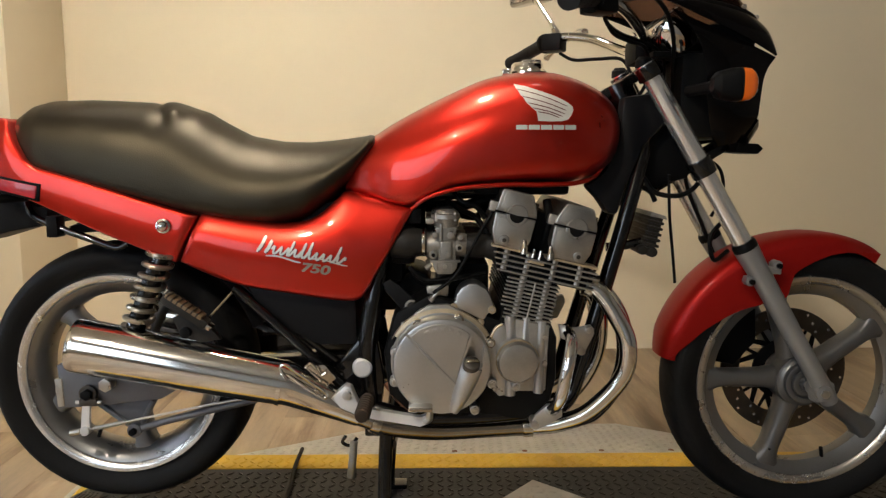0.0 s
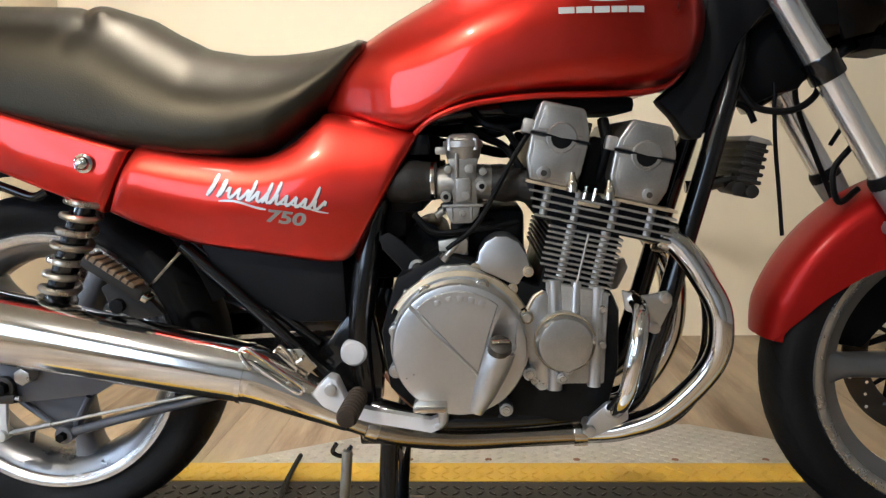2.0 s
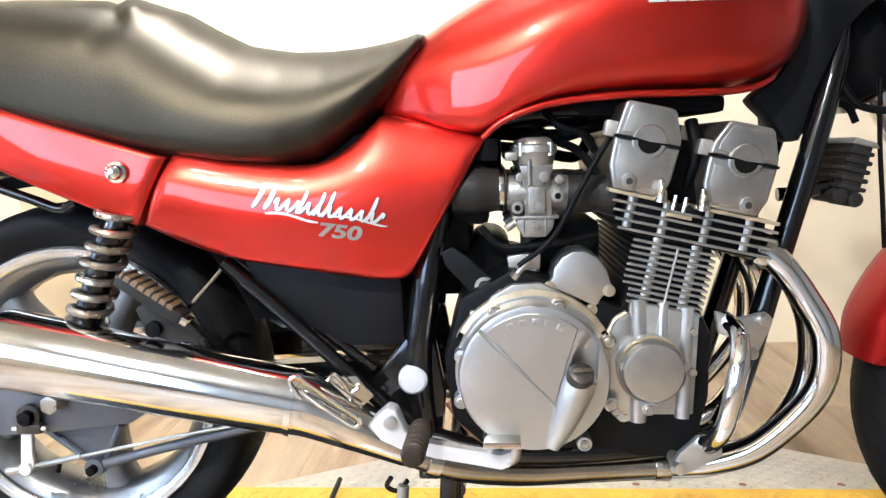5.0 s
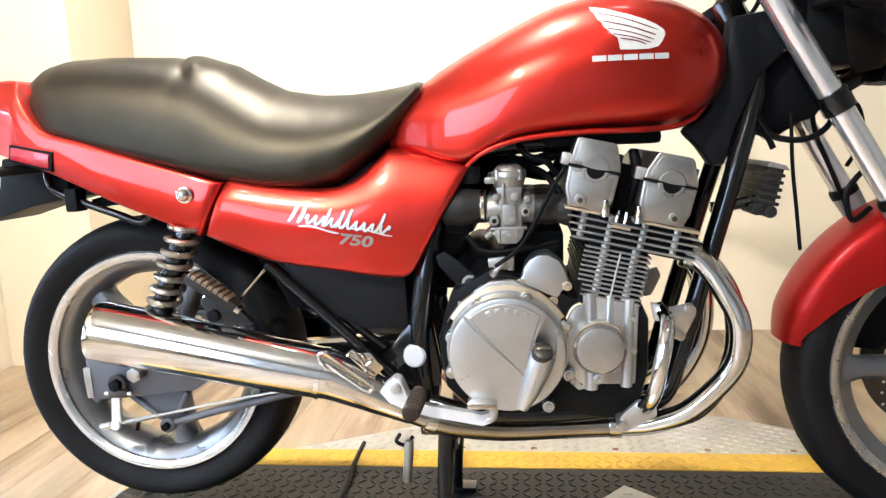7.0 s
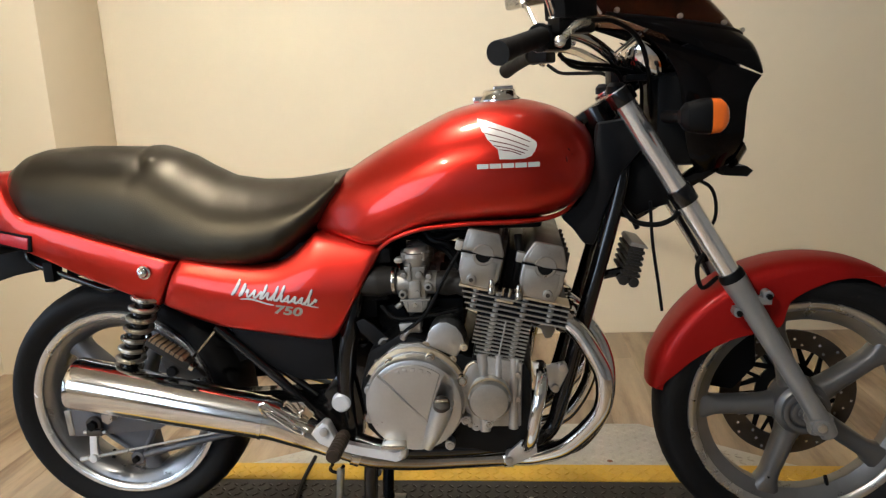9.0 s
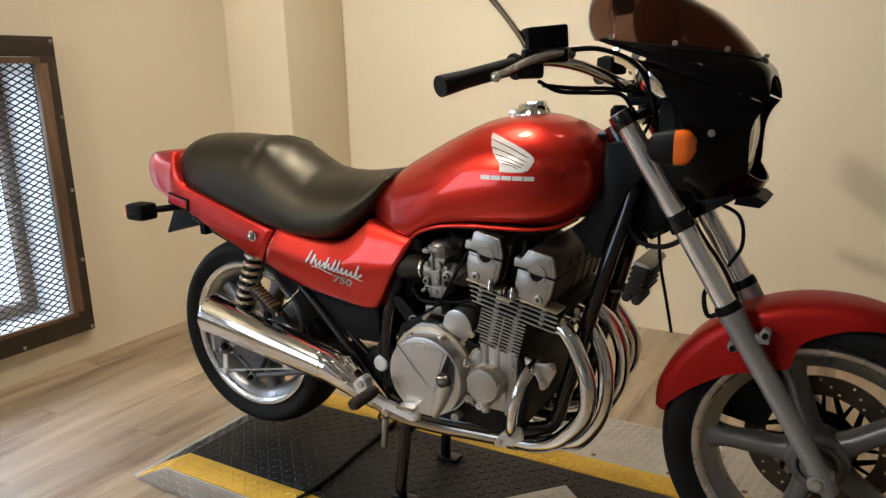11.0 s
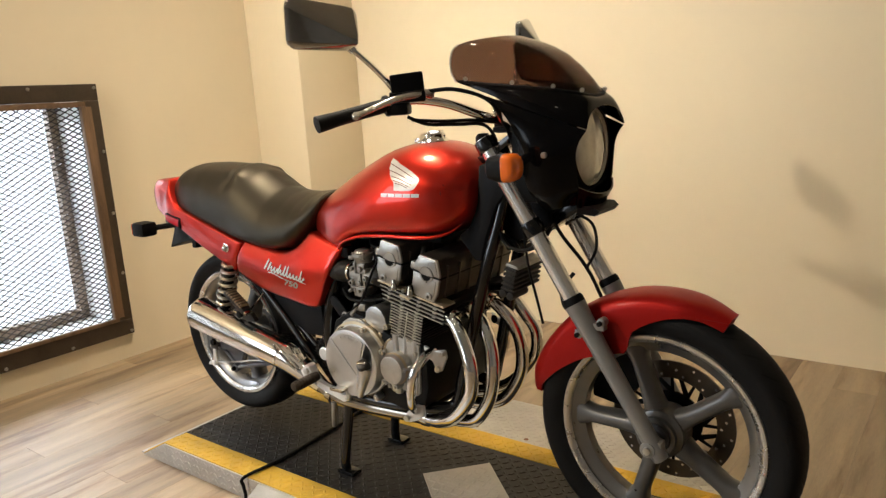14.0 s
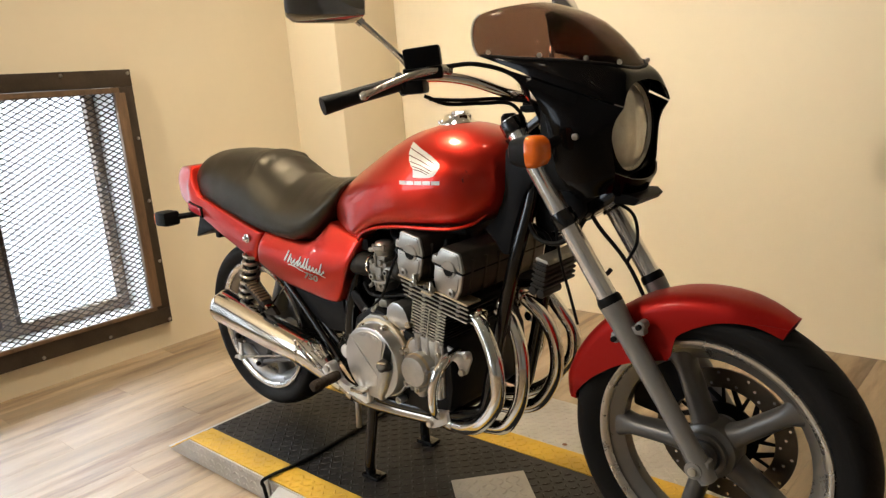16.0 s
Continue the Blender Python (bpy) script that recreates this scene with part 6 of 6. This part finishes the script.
for ob, sgn in zip(both("footpeg", peg, PEGRUBBER, "worn brown-black rubber footpeg"), (-1, 1)):
    for k in range(7):
        y = 0.21 + 0.011 * k
        part("peg_rib", rod((-0.1965 - 0.0004 * k, sgn * y, 0.3335 - 0.0005 * k), (-0.197 - 0.0004 * k, sgn * (y + 0.005), 0.333 - 0.0005 * k), 0.0158, 16, width=0.001), PEGRUBBER, ob)
part("brake_pedal", loft([[(x, y + dy, z + dz) for dy, dz in ((-0.008, -0.010), (-0.008, 0.010), (0.008, 0.010), (0.008, -0.010))] for x, y, z in ((-0.215, -0.178, 0.304), (-0.18, -0.184, 0.297), (-0.12, -0.19, 0.289), (-0.088, -0.194, 0.285), (-0.076, -0.195, 0.290))]), SILVERCAP, bike, "silver brake pedal")
part("pedal_arm", tube([(-0.080, -0.195, 0.284), (-0.070, -0.197, 0.292), (-0.068, -0.202, 0.318)], 0.0085, 10), ALU, bike)
part("pedal_pad", box((-0.112, -0.232, 0.316), (-0.062, -0.192, 0.327), 0.004), CHROME_WORN, bike)
peg_turn = lambda y: Matrix.Translation((-0.562, y, 0.517)) @ Matrix.Rotation(radians(34), 4, "Y")
TAN = mat("worn_tan_rubber", (0.15, 0.10, 0.050), 0.6, var=0.4, scale=40, bump=0.5, bump_scale=200)
for ob, sgn in zip(both("passenger_peg", lambda: box((-0.056, -0.018, -0.013), (0.050, 0.016, 0.006), 0.005, peg_turn(-0.178)), BOOT, "folded dark passenger peg"), (-1, 1)):
    part("rubber_pad", box((-0.052, -0.0205, 0.002), (0.034, 0.016, 0.0100), 0.003, peg_turn(sgn * 0.178)), TAN, ob, "worn tan rubber pad")
    for k in range(7):
        part("pad_rib", box((-0.048 + 0.0115 * k, -0.0212, 0.003), (-0.0445 + 0.0115 * k, 0.0165, 0.0118), 0.0012, peg_turn(sgn * 0.178)), PEGRUBBER, ob)
    part("peg_end", box((0.036, -0.015, -0.010), (0.060, 0.013, 0.002), 0.004, peg_turn(sgn * 0.178)), CHROME_WORN, ob)
both("peg_hanger", lambda: plate([(-0.60, 0.497), (-0.575, 0.512), (-0.52, 0.475), (-0.50, 0.452), (-0.545, 0.445), (-0.585, 0.462)], -0.168, -0.150, 0.005), BOOT, "dark peg hanger")
both("hanger_bolt", lambda: rod((-0.572, -0.178, 0.469), (-0.572, -0.16, 0.469), 0.012, 12, width=0.003), PLASTIC)
part("stand_spring", rod((-0.236, -0.105, 0.205), (-0.244, -0.105, 0.120), 0.009, 12, width=0.003), CARB, bike)
part("stand_hook", tube([(-0.255, -0.10, 0.215), (-0.262, -0.10, 0.200), (-0.245, -0.10, 0.193), (-0.23, -0.10, 0.21)], 0.004, 8), BLACK, bike)
for y0, y1, x0, x1 in ((-0.105, -0.142, -0.165, -0.168), (0.105, 0.100, -0.160, -0.172)):
    sl = part("stand_leg", tube([(x0 + 0.01, y0, 0.275), (x0, y0 * 1.05, 0.20), (x1, y1, 0.05), (x1, y1, 0.012)], [0.017, 0.016, 0.015, 0.015], 12), BLACK, bike, "black centre stand leg")
    part("stand_foot", box((x1 - 0.022, y1 - 0.02, 0.001), (x1 + 0.045, y1 + 0.02, 0.014), 0.004), BLACK, sl)
part("stand_crossbar", rod((-0.155, -0.11, 0.20), (-0.15, 0.11, 0.20), 0.014, 12), BLACK, bike)
part("stand_pivot", box((-0.21, -0.13, 0.225), (-0.12, -0.08, 0.268), 0.006), BLACK, bike)
part("hose_bracket", tube([(-0.162, -0.13, 0.345), (-0.135, -0.145, 0.315), (-0.11, -0.15, 0.295)], 0.007, 8), COPPER, bike, "rusty brown bracket")

# fairing, screen and headlamp
def hoop(z, nose, rear, half, steps=16, power=0.62, rise=0.0):
    """One side's line from the rear edge to the nose."""
    pts = []
    for k in range(steps + 1):
        f = k / steps
        y = -half * math.cos(f * math.pi / 2) ** power if f < 1 else 0.0
        x = rear + (nose - rear) * math.sin(f * math.pi / 2) ** 1.15
        pts.append((x, y, z + rise * (1 - f)))
    return pts


def shell(levels, thick, rise):
    """A thin shell through one hoop for each row (height, nose, rear, half width)."""
    bm = bmesh.new()
    rows = []
    for z, nose, rear, half in levels:
        line = hoop(z, nose, rear, half, rise=rise(z))
        rows.append([bm.verts.new(p) for p in line + [(x, -y, zz) for x, y, zz in line[-2::-1]]])
    for a, b in zip(rows, rows[1:]):
        for k in range(len(a) - 1):
            bm.faces.new((a[k], a[k + 1], b[k + 1], b[k]))
    bmesh.ops.remove_doubles(bm, verts=bm.verts, dist=1e-5)
    bmesh.ops.recalc_face_normals(bm, faces=bm.faces)
    bmesh.ops.solidify(bm, geom=bm.faces, thickness=thick)
    return bm


def sheet(rows, thick):
    """A shell through rows of points on one side, mirrored across the middle plane."""
    bm = bmesh.new()
    grid = []
    for row in rows:
        full = [Vector(p) for p in row] + [Vector((p[0], -p[1], p[2])) for p in row[::-1]]
        grid.append([bm.verts.new(p) for p in full])
    for a, b in zip(grid, grid[1:]):
        for k in range(len(a) - 1):
            bm.faces.new((a[k], a[k + 1], b[k + 1], b[k]))
    bmesh.ops.remove_doubles(bm, verts=bm.verts, dist=1e-5)
    bmesh.ops.recalc_face_normals(bm, faces=bm.faces)
    bmesh.ops.solidify(bm, geom=bm.faces, thickness=thick)
    return bm


def resample(line, n):
    f = [k * (len(line) - 1) / (n - 1) for k in range(n)]
    return [line[min(int(q), len(line) - 2)].lerp(line[min(int(q), len(line) - 2) + 1], q - min(int(q), len(line) - 2)) for q in f]


# upper cowl: a roof between the screen's foot and the ridge that ends in a peak on each side, then the brow over the lamp
RIDGE = [(0.350, -0.1535, 1.158), (0.41, -0.1545, 1.136), (0.48, -0.151, 1.108), (0.55, -0.141, 1.080), (0.61, -0.124, 1.056), (0.656, -0.103, 1.038)]
BROW = [(0.656, -0.103, 1.038), (0.655, -0.088, 1.060), (0.652, -0.055, 1.078), (0.651, 0.0, 1.086)]
foot = [Vector(p) for p in hoop(1.107, 0.632, 0.354, 0.153, steps=60, rise=0.053)]
ridge_line, brow_line = spline(RIDGE, 8), spline(BROW, 8)
n_a, n_b = 20, 10
top_row = resample(foot[:42], n_a)[:-1] + resample(foot[41:], n_b)
low_row = resample(ridge_line, n_a)[:-1] + resample(brow_line, n_b)
cowl_rows = []
for q in np.linspace(0, 1, 9):
    row = []
    for k, (a, b) in enumerate(zip(top_row, low_row)):
        p = a.lerp(b, q)
        swell = math.sin(math.pi * q) * min(1, (a - b).length / 0.05)
        row.append(p + Vector((0.006, -0.004 * (1 - k / len(top_row)), 0.004)) * swell)
    cowl_rows.append(row)
fairing = part("fairing", sheet(cowl_rows, 0.004), FAIRING, bike, "glossy black bikini fairing", smooth=50)
# side panels that close in round the lamp
REAR_EDGE = [(0.420, -0.148, 1.124), (0.466, -0.143, 1.080), (0.492, -0.136, 1.03), (0.502, -0.130, 0.96), (0.515, -0.120, 0.895), (0.538, -0.088, 0.848)]
FRONT_EDGE = [(0.654, -0.1015, 1.034), (0.638, -0.1035, 1.012), (0.629, -0.1045, 0.985), (0.627, -0.100, 0.945), (0.626, -0.090, 0.905), (0.612, -0.062, 0.864)]
back_line, fore_line = resample(spline(REAR_EDGE, 6), 16), resample(spline(FRONT_EDGE, 6), 16)
for s in (-1, 1):
    bm = bmesh.new()
    rows = []
    for a, b in zip(back_line, fore_line):
        row = []
        for q in np.linspace(0, 1, 15):
            p = a.lerp(b, q)
            y = p.y - 0.016 * math.sin(math.pi * q ** 0.85) * (0.35 + 0.65 * min(1, (1.06 - p.z) / 0.05 if p.z > 1.01 else 1)) - 0.0
            row.append(bm.verts.new((p.x, -s * y, p.z)))
        rows.append(row)
    for a, b in zip(rows, rows[1:]):
        for k in range(len(a) - 1):
            bm.faces.new((a[k], a[k + 1], b[k + 1], b[k]))
    bmesh.ops.recalc_face_normals(bm, faces=bm.faces)
    bmesh.ops.solidify(bm, geom=bm.faces, thickness=0.004)
    part("side_panel", bm, FAIRING, fairing, "glossy black fairing side", smooth=60)
CHIN_HI = [(0.626, -0.092, 0.908), (0.640, -0.060, 0.893), (0.648, -0.03, 0.886), (0.650, 0.0, 0.884)]
CHIN_LO = [(0.606, -0.064, 0.858), (0.622, -0.045, 0.852), (0.630, -0.02, 0.850), (0.632, 0.0, 0.850)]
hi_line, lo_line = spline(CHIN_HI, 5), spline(CHIN_LO, 5)
part("chin_panel", sheet([[a.lerp(b, q) for a, b in zip(hi_line, lo_line)] for q in (0, 0.35, 0.7, 1)], 0.004), FAIRING, fairing, smooth=60)
LAMP_Z = 0.991
part("lamp_surround", lathe([(0.034, 0.0945), (0.030, 0.100), (0.012, 0.108), (-0.03, 0.110)], (0.588, 0, LAMP_Z), "x", 48), PLASTIC, fairing, "black inner lamp surround")
SCREEN = [(1.106, 0.63, 0.346, 0.152), (1.141, 0.606, 0.334, 0.151), (1.177, 0.574, 0.330, 0.149), (1.208, 0.539, 0.331, 0.146), (1.232, 0.499, 0.334, 0.140), (1.250, 0.458, 0.340, 0.128), (1.262, 0.424, 0.350, 0.105)]
screen = part("windscreen", shell(SCREEN, 0.003, lambda z: 0.053 - 0.404 * (z - 1.106)), SMOKE, fairing, "smoked brown windscreen", smooth=60)
for s in (-1, 1):
    rim_line = hoop(1.107, 0.632, 0.354, 0.153, steps=50, rise=0.053)
    part("screen_edge", tube([(x, s * abs(y), z) for x, y, z in rim_line[::5]], 0.0035, 8), CABLE, fairing)
    part("screen_edge", tube([(r - 0.001, s * h, z + 0.053 - 0.404 * (z - 1.106)) for z, n, r, h in SCREEN[:-1]], 0.0025, 8), BOLT, fairing)
    for f in (0.06, 0.36, 0.62, 0.86):
        p = rim_line[int(f * 50)]
        part("screen_bolt", rod((p[0], s * (abs(p[1]) - 0.002), p[2] + 0.007), (p[0] + 0.003, s * (abs(p[1]) + 0.004), p[2] + 0.008), 0.005, 10, width=0.001), BOLT, fairing)
    part("body_bolt", rod((0.562, s * 0.120, 0.984), (0.566, s * 0.1405, 0.984), 0.007, 10, width=0.001), BOLT, fairing)
visor = loft([[(0.606, y * 0.9, 0.858), (0.645, y, 0.856), (0.660, y * 0.86, 0.846), (0.648, y * 0.9, 0.834), (0.60, y * 0.85, 0.838)] for y in (-0.062, -0.035, 0.0, 0.035, 0.062)])
part("chin_visor", visor, PLASTIC, fairing, smooth=60)
headlamp = part("headlamp", lathe([(0.030, 0.092), (0.024, 0.092), (0.0, 0.084), (-0.035, 0.064), (-0.058, 0.036), (-0.064, 0.0)], (0.588, 0, LAMP_Z), "x", 48), REFLECTOR, bike, "round headlamp with a clear fluted lens")
lens = bmesh.new()
rings = []
for a in np.linspace(0, 2 * math.pi, 72, endpoint=False):
    rings.append([(0.588 + h + (0.0008 * math.cos(150 * r * math.sin(a)) if r < 0.085 else 0), r * math.sin(a), LAMP_Z + r * math.cos(a)) for h, r in ((0.040, 0.0), (0.0398, 0.012), (0.0392, 0.026), (0.0380, 0.040), (0.0362, 0.054), (0.0335, 0.067), (0.0295, 0.079), (0.0245, 0.088), (0.020, 0.092))])
for layer in (0.0, -0.0035):
    rows = [[lens.verts.new((x + layer, y, z)) for x, y, z in ring] for ring in rings]
    for a, b in zip(rows, rows[1:] + rows[:1]):
        for k in range(len(a) - 1):
            lens.faces.new((a[k], a[k + 1], b[k + 1], b[k]))
bmesh.ops.remove_doubles(lens, verts=lens.verts, dist=1e-5)
part("lamp_lens", lens, LENSGLASS, headlamp, "pale fluted glass lens", smooth=60)
part("bulb_shield", lathe([(0.026, 0.0), (0.024, 0.012), (0.016, 0.016), (-0.05, 0.012)], (0.588, 0, LAMP_Z), "x", 20), CHROME_WORN, headlamp)
part("lamp_rim", lathe([(0.022, 0.0915), (0.028, 0.0930), (0.027, 0.0955), (0.014, 0.096)], (0.588, 0, LAMP_Z), "x", 48), CHROME, headlamp)


def signal_ring(x, w, h, side):
    ring = []
    for t in np.linspace(0, 2 * math.pi, 24, endpoint=False):
        c, d = math.cos(t), math.sin(t)
        ring.append((x, side * 0.229 + w * math.copysign(abs(c) ** 0.55, c), 0.966 + h * math.copysign(abs(d) ** 0.55, d)))
    return ring


def front_signal():
    bm = rod((0.474, -0.105, 0.964), (0.494, -0.215, 0.966), 0.012, 12)
    return loft([signal_ring(x, w, h, -1) for x, w, h in ((0.474, 0.012, 0.012), (0.485, 0.024, 0.025), (0.508, 0.029, 0.031), (0.525, 0.030, 0.032))], bm=bm)


for ob, s in zip(both("front_turn_signal", front_signal, PLASTIC, "dark turn signal housing", smooth=30), (-1, 1)):
    part("signal_lens", loft([signal_ring(x, w, h, s) for x, w, h in ((0.5252, 0.030, 0.032), (0.541, 0.0295, 0.031), (0.549, 0.026, 0.025), (0.555, 0.020, 0.016), (0.558, 0.012, 0.008))]), AMBER, ob, "bright amber lens", smooth=60)

# handlebar and controls
BAR = [(0.392, 0.0, 1.062), (0.392, -0.05, 1.064), (0.375, -0.10, 1.078), (0.325, -0.165, 1.110), (0.275, -0.22, 1.124), (0.238, -0.262, 1.119), (0.198, -0.34, 1.102), (0.160, -0.430, 1.084)]
both("handlebar", lambda: tube(BAR, 0.0112, 14), CHROME, "chrome handlebar")
both("grip", lambda: tube([(0.231, -0.278, 1.116), (0.208, -0.325, 1.106), (0.181, -0.382, 1.094), (0.158, -0.434, 1.083)], [0.0165, 0.0165, 0.0168, 0.0195], 18), GRIP, "black rubber grip")
both("switch_box", lambda: box((-0.026, -0.028, -0.022), (0.026, 0.028, 0.022), 0.008, Matrix.Translation((0.248, -0.252, 1.113)) @ Matrix.Rotation(radians(28), 4, "Z")), PLASTIC, "black switch housing")
both("grip_flange", lambda: rod((0.231, -0.268, 1.115), (0.226, -0.277, 1.113), 0.025, 20, width=0.003), PLASTIC)
both("lever", lambda: tube([(0.318, -0.214, 1.134), (0.312, -0.240, 1.138), (0.292, -0.296, 1.131), (0.274, -0.346, 1.117), (0.262, -0.386, 1.104), (0.257, -0.398, 1.100), (0.254, -0.406, 1.097), (0.251, -0.413, 1.095)],
                            [0.0100, 0.0100, 0.0080, 0.0066, 0.0062, 0.0072, 0.0098, 0.0060], 14), POLISHED, "polished hand lever", smooth=70)
part("brake_reservoir", box((-0.038, -0.027, -0.012), (0.038, 0.027, 0.030), 0.005, Matrix.Translation((0.282, -0.256, 1.155)) @ Matrix.Rotation(radians(38), 4, "Z") @ Matrix.Rotation(radians(-4), 4, "Y")), PLASTIC, bike, "black brake fluid reservoir")
part("master_cylinder", box((-0.044, -0.016, -0.014), (0.040, 0.016, 0.012), 0.006, Matrix.Translation((0.284, -0.258, 1.133)) @ Matrix.Rotation(radians(38), 4, "Z")), PLASTIC, bike)
both("mirror_stem", lambda: tube([(0.258, -0.262, 1.137), (0.245, -0.285, 1.169), (0.228, -0.320, 1.208), (0.207, -0.364, 1.252)], [0.009, 0.0066, 0.0060, 0.0070], 14), CHROME, "chrome mirror stem")
both("stem_collar", lambda: rod((0.2125, -0.352, 1.240), (0.205, -0.368, 1.256), 0.0105, 6, width=0.0015), CHROME)
both("stem_base", lambda: rod((0.260, -0.258, 1.128), (0.252, -0.273, 1.150), 0.0115, 8, width=0.002), CHROME)


def mirror_head():
    """A wedge-backed chrome housing, open side to the rear."""
    front = [(-0.076, -0.048), (-0.072, 0.058), (0.080, 0.038), (0.090, 0.024), (0.084, -0.040), (0.064, -0.054)]
    for _ in range(2):
        front = [(a[0] * (1 - f) + b[0] * f, a[1] * (1 - f) + b[1] * f) for a, b in zip(front, front[1:] + front[:1]) for f in (0.12, 0.88)]
    rings = []
    for d, k in ((0.0, 0.98), (0.004, 1.01), (0.011, 1.02), (0.016, 0.99), (0.020, 0.94), (0.060, 0.30), (0.064, 0.20), (0.066, 0.10)):
        rings.append([(d, y * k + 0.058 * (1 - k), z * k - 0.044 * (1 - k)) for y, z in front])
    bm = loft(rings)
    turn = Matrix.Translation((0.184, -0.430, 1.293)) @ Matrix.Rotation(radians(-20), 4, "Z")
    bmesh.ops.transform(bm, matrix=turn, verts=bm.verts)
    return bm


for ob, s in zip(both("mirror_head", mirror_head, DARKREFLECT, "chrome rear-view mirror", smooth=45), (-1, 1)):
    gl = bmesh.new()
    gl.faces.new([gl.verts.new((-0.002, y, z)) for y, z in ((-0.066, -0.038), (-0.062, 0.046), (0.070, 0.032), (0.081, 0.010), (0.074, -0.036), (0.010, -0.044))])
    bmesh.ops.solidify(gl, geom=gl.faces, thickness=0.002)
    bmesh.ops.transform(gl, matrix=Matrix.Translation((0.184, -0.430, 1.293)) @ Matrix.Rotation(radians(-20), 4, "Z"), verts=gl.verts)
    part("mirror_glass", mirrored(gl) if s > 0 else gl, MIRROR, ob)
for s in (-1, 1):
    g = part("gauge", lathe([(0.045, 0.0), (0.045, 0.040), (0.040, 0.044), (-0.01, 0.044), (-0.035, 0.030), (-0.035, 0.0)], (0, 0, 0), "z", 28), CHROME, bike, "chrome cased gauge")
    g.matrix_local = Matrix.Translation((0.452, s * 0.066, 1.082)) @ Matrix.Rotation(radians(-38), 4, "Y")
    part("gauge_face", lathe([(0.0462, 0.0), (0.0462, 0.037), (0.044, 0.037)], (0, 0, 0), "z", 28), CABLE, g)
part("gauge_bracket", box((0.40, -0.09, 1.035), (0.50, 0.09, 1.048), 0.004), PLASTIC, bike)
part("bar_clamp", box((0.375, -0.045, 1.03), (0.410, 0.045, 1.082), 0.006), PLASTIC, bike)
part("brake_hose", tube([(0.318, -0.228, 1.142), (0.365, -0.185, 1.142), (0.415, -0.13, 1.115), (0.440, -0.10, 1.06), (0.455, -0.06, 0.97), (0.50, -0.03, 0.86), (0.52, 0.02, 0.77), (0.58, 0.06, 0.66), (0.66, 0.06, 0.48)], 0.0048, 8), CABLE, bike)
both("throttle_hose", lambda: tube([(0.262, -0.240, 1.086), (0.290, -0.20, 1.065), (0.335, -0.14, 1.06), (0.385, -0.09, 1.05), (0.395, -0.06, 0.98), (0.33, -0.05, 0.90)], 0.0042, 8), CABLE)
part("clutch_hose", tube([(0.268, -0.232, 1.078), (0.310, -0.17, 1.07), (0.37, -0.10, 1.065), (0.43, -0.06, 1.04), (0.44, -0.03, 0.95)], 0.004, 8), CABLE, bike)
part("speedo_cable", tube([(0.455, -0.055, 0.79), (0.462, -0.05, 0.70), (0.475, -0.04, 0.62), (0.487, -0.03, 0.545)], 0.0035, 8), CABLE, bike)
part("wiring_loop", tube([(0.395, -0.07, 0.785), (0.42, -0.075, 0.752), (0.47, -0.08, 0.745), (0.51, -0.07, 0.765), (0.53, -0.05, 0.80)], 0.0055, 8), CABLE, bike)
part("wiring_loop", tube([(0.55, 0.02, 0.83), (0.60, 0.03, 0.80), (0.61, 0.03, 0.74), (0.585, 0.03, 0.69)], 0.004, 8), CABLE, bike)
part("hose_loop", tube([(0.60, -0.04, 0.62), (0.565, -0.05, 0.60), (0.555, -0.05, 0.65), (0.585, -0.045, 0.69)], 0.005, 8), CABLE, bike)
part("lamp_bucket", box((0.455, -0.105, 0.865), (0.585, 0.105, 1.045), 0.02), CABLE, bike)
part("dash_cover", plate([(0.50, 1.065), (0.60, 1.04), (0.61, 1.075), (0.56, 1.10), (0.505, 1.10)], -0.115, 0.115, 0.008), PLASTIC, bike, "black dash cover inside the fairing")

# ---- floor planks ----
floor = structure("floor", box((-2.46, -4.72, FLOOR - 0.1), (4.12, 1.8, FLOOR - 0.004)), PLANK, "greyish brown oak-look plank floor")
PW, PL = 0.152, 1.22
X_END, Y_START, Y_END = 4.0, -4.6, 1.68
whole = mesh_of(bevel(box((0, 0, -0.006), (PW - 0.0007, PL - 0.0007, 0.0)), 0.0004, 1), "plank", PLANK, 30)
rest = bmesh.new()
near_count = 0
for i in range(43):
    x = -2.1 + (i - 3) * PW
    shift = (i * 0.427) % PL
    for j in range(-1, 6):
        y = -4.75 + j * PL + shift
        x0, x1, y0, y1 = max(x, -2.46), min(x + PW - 0.0007, X_END), max(y, Y_START), min(y + PL - 0.0007, Y_END)
        if x1 - x0 < 0.01 or y1 - y0 < 0.01:
            continue
        if x < 1.9 and y1 > -1.9 and near_count < 300:
            full = y0 == y and abs(y1 - y - PL + 0.0007) < 1e-6 and x0 == x
            ob = new("plank", whole if full else mesh_of(box((x0 - x, y0 - y, -0.006), (x1 - x, y1 - y, 0.0)), "plank", PLANK, 30))
            ob.location, ob.parent = (x, y, FLOOR), floor
            near_count += 1
        else:
            box((x0, y0, FLOOR - 0.006), (x1, y1, FLOOR), bm=rest)
tagged(part("far_planks", rest, PLANK, floor, smooth=0), kind="stuff")
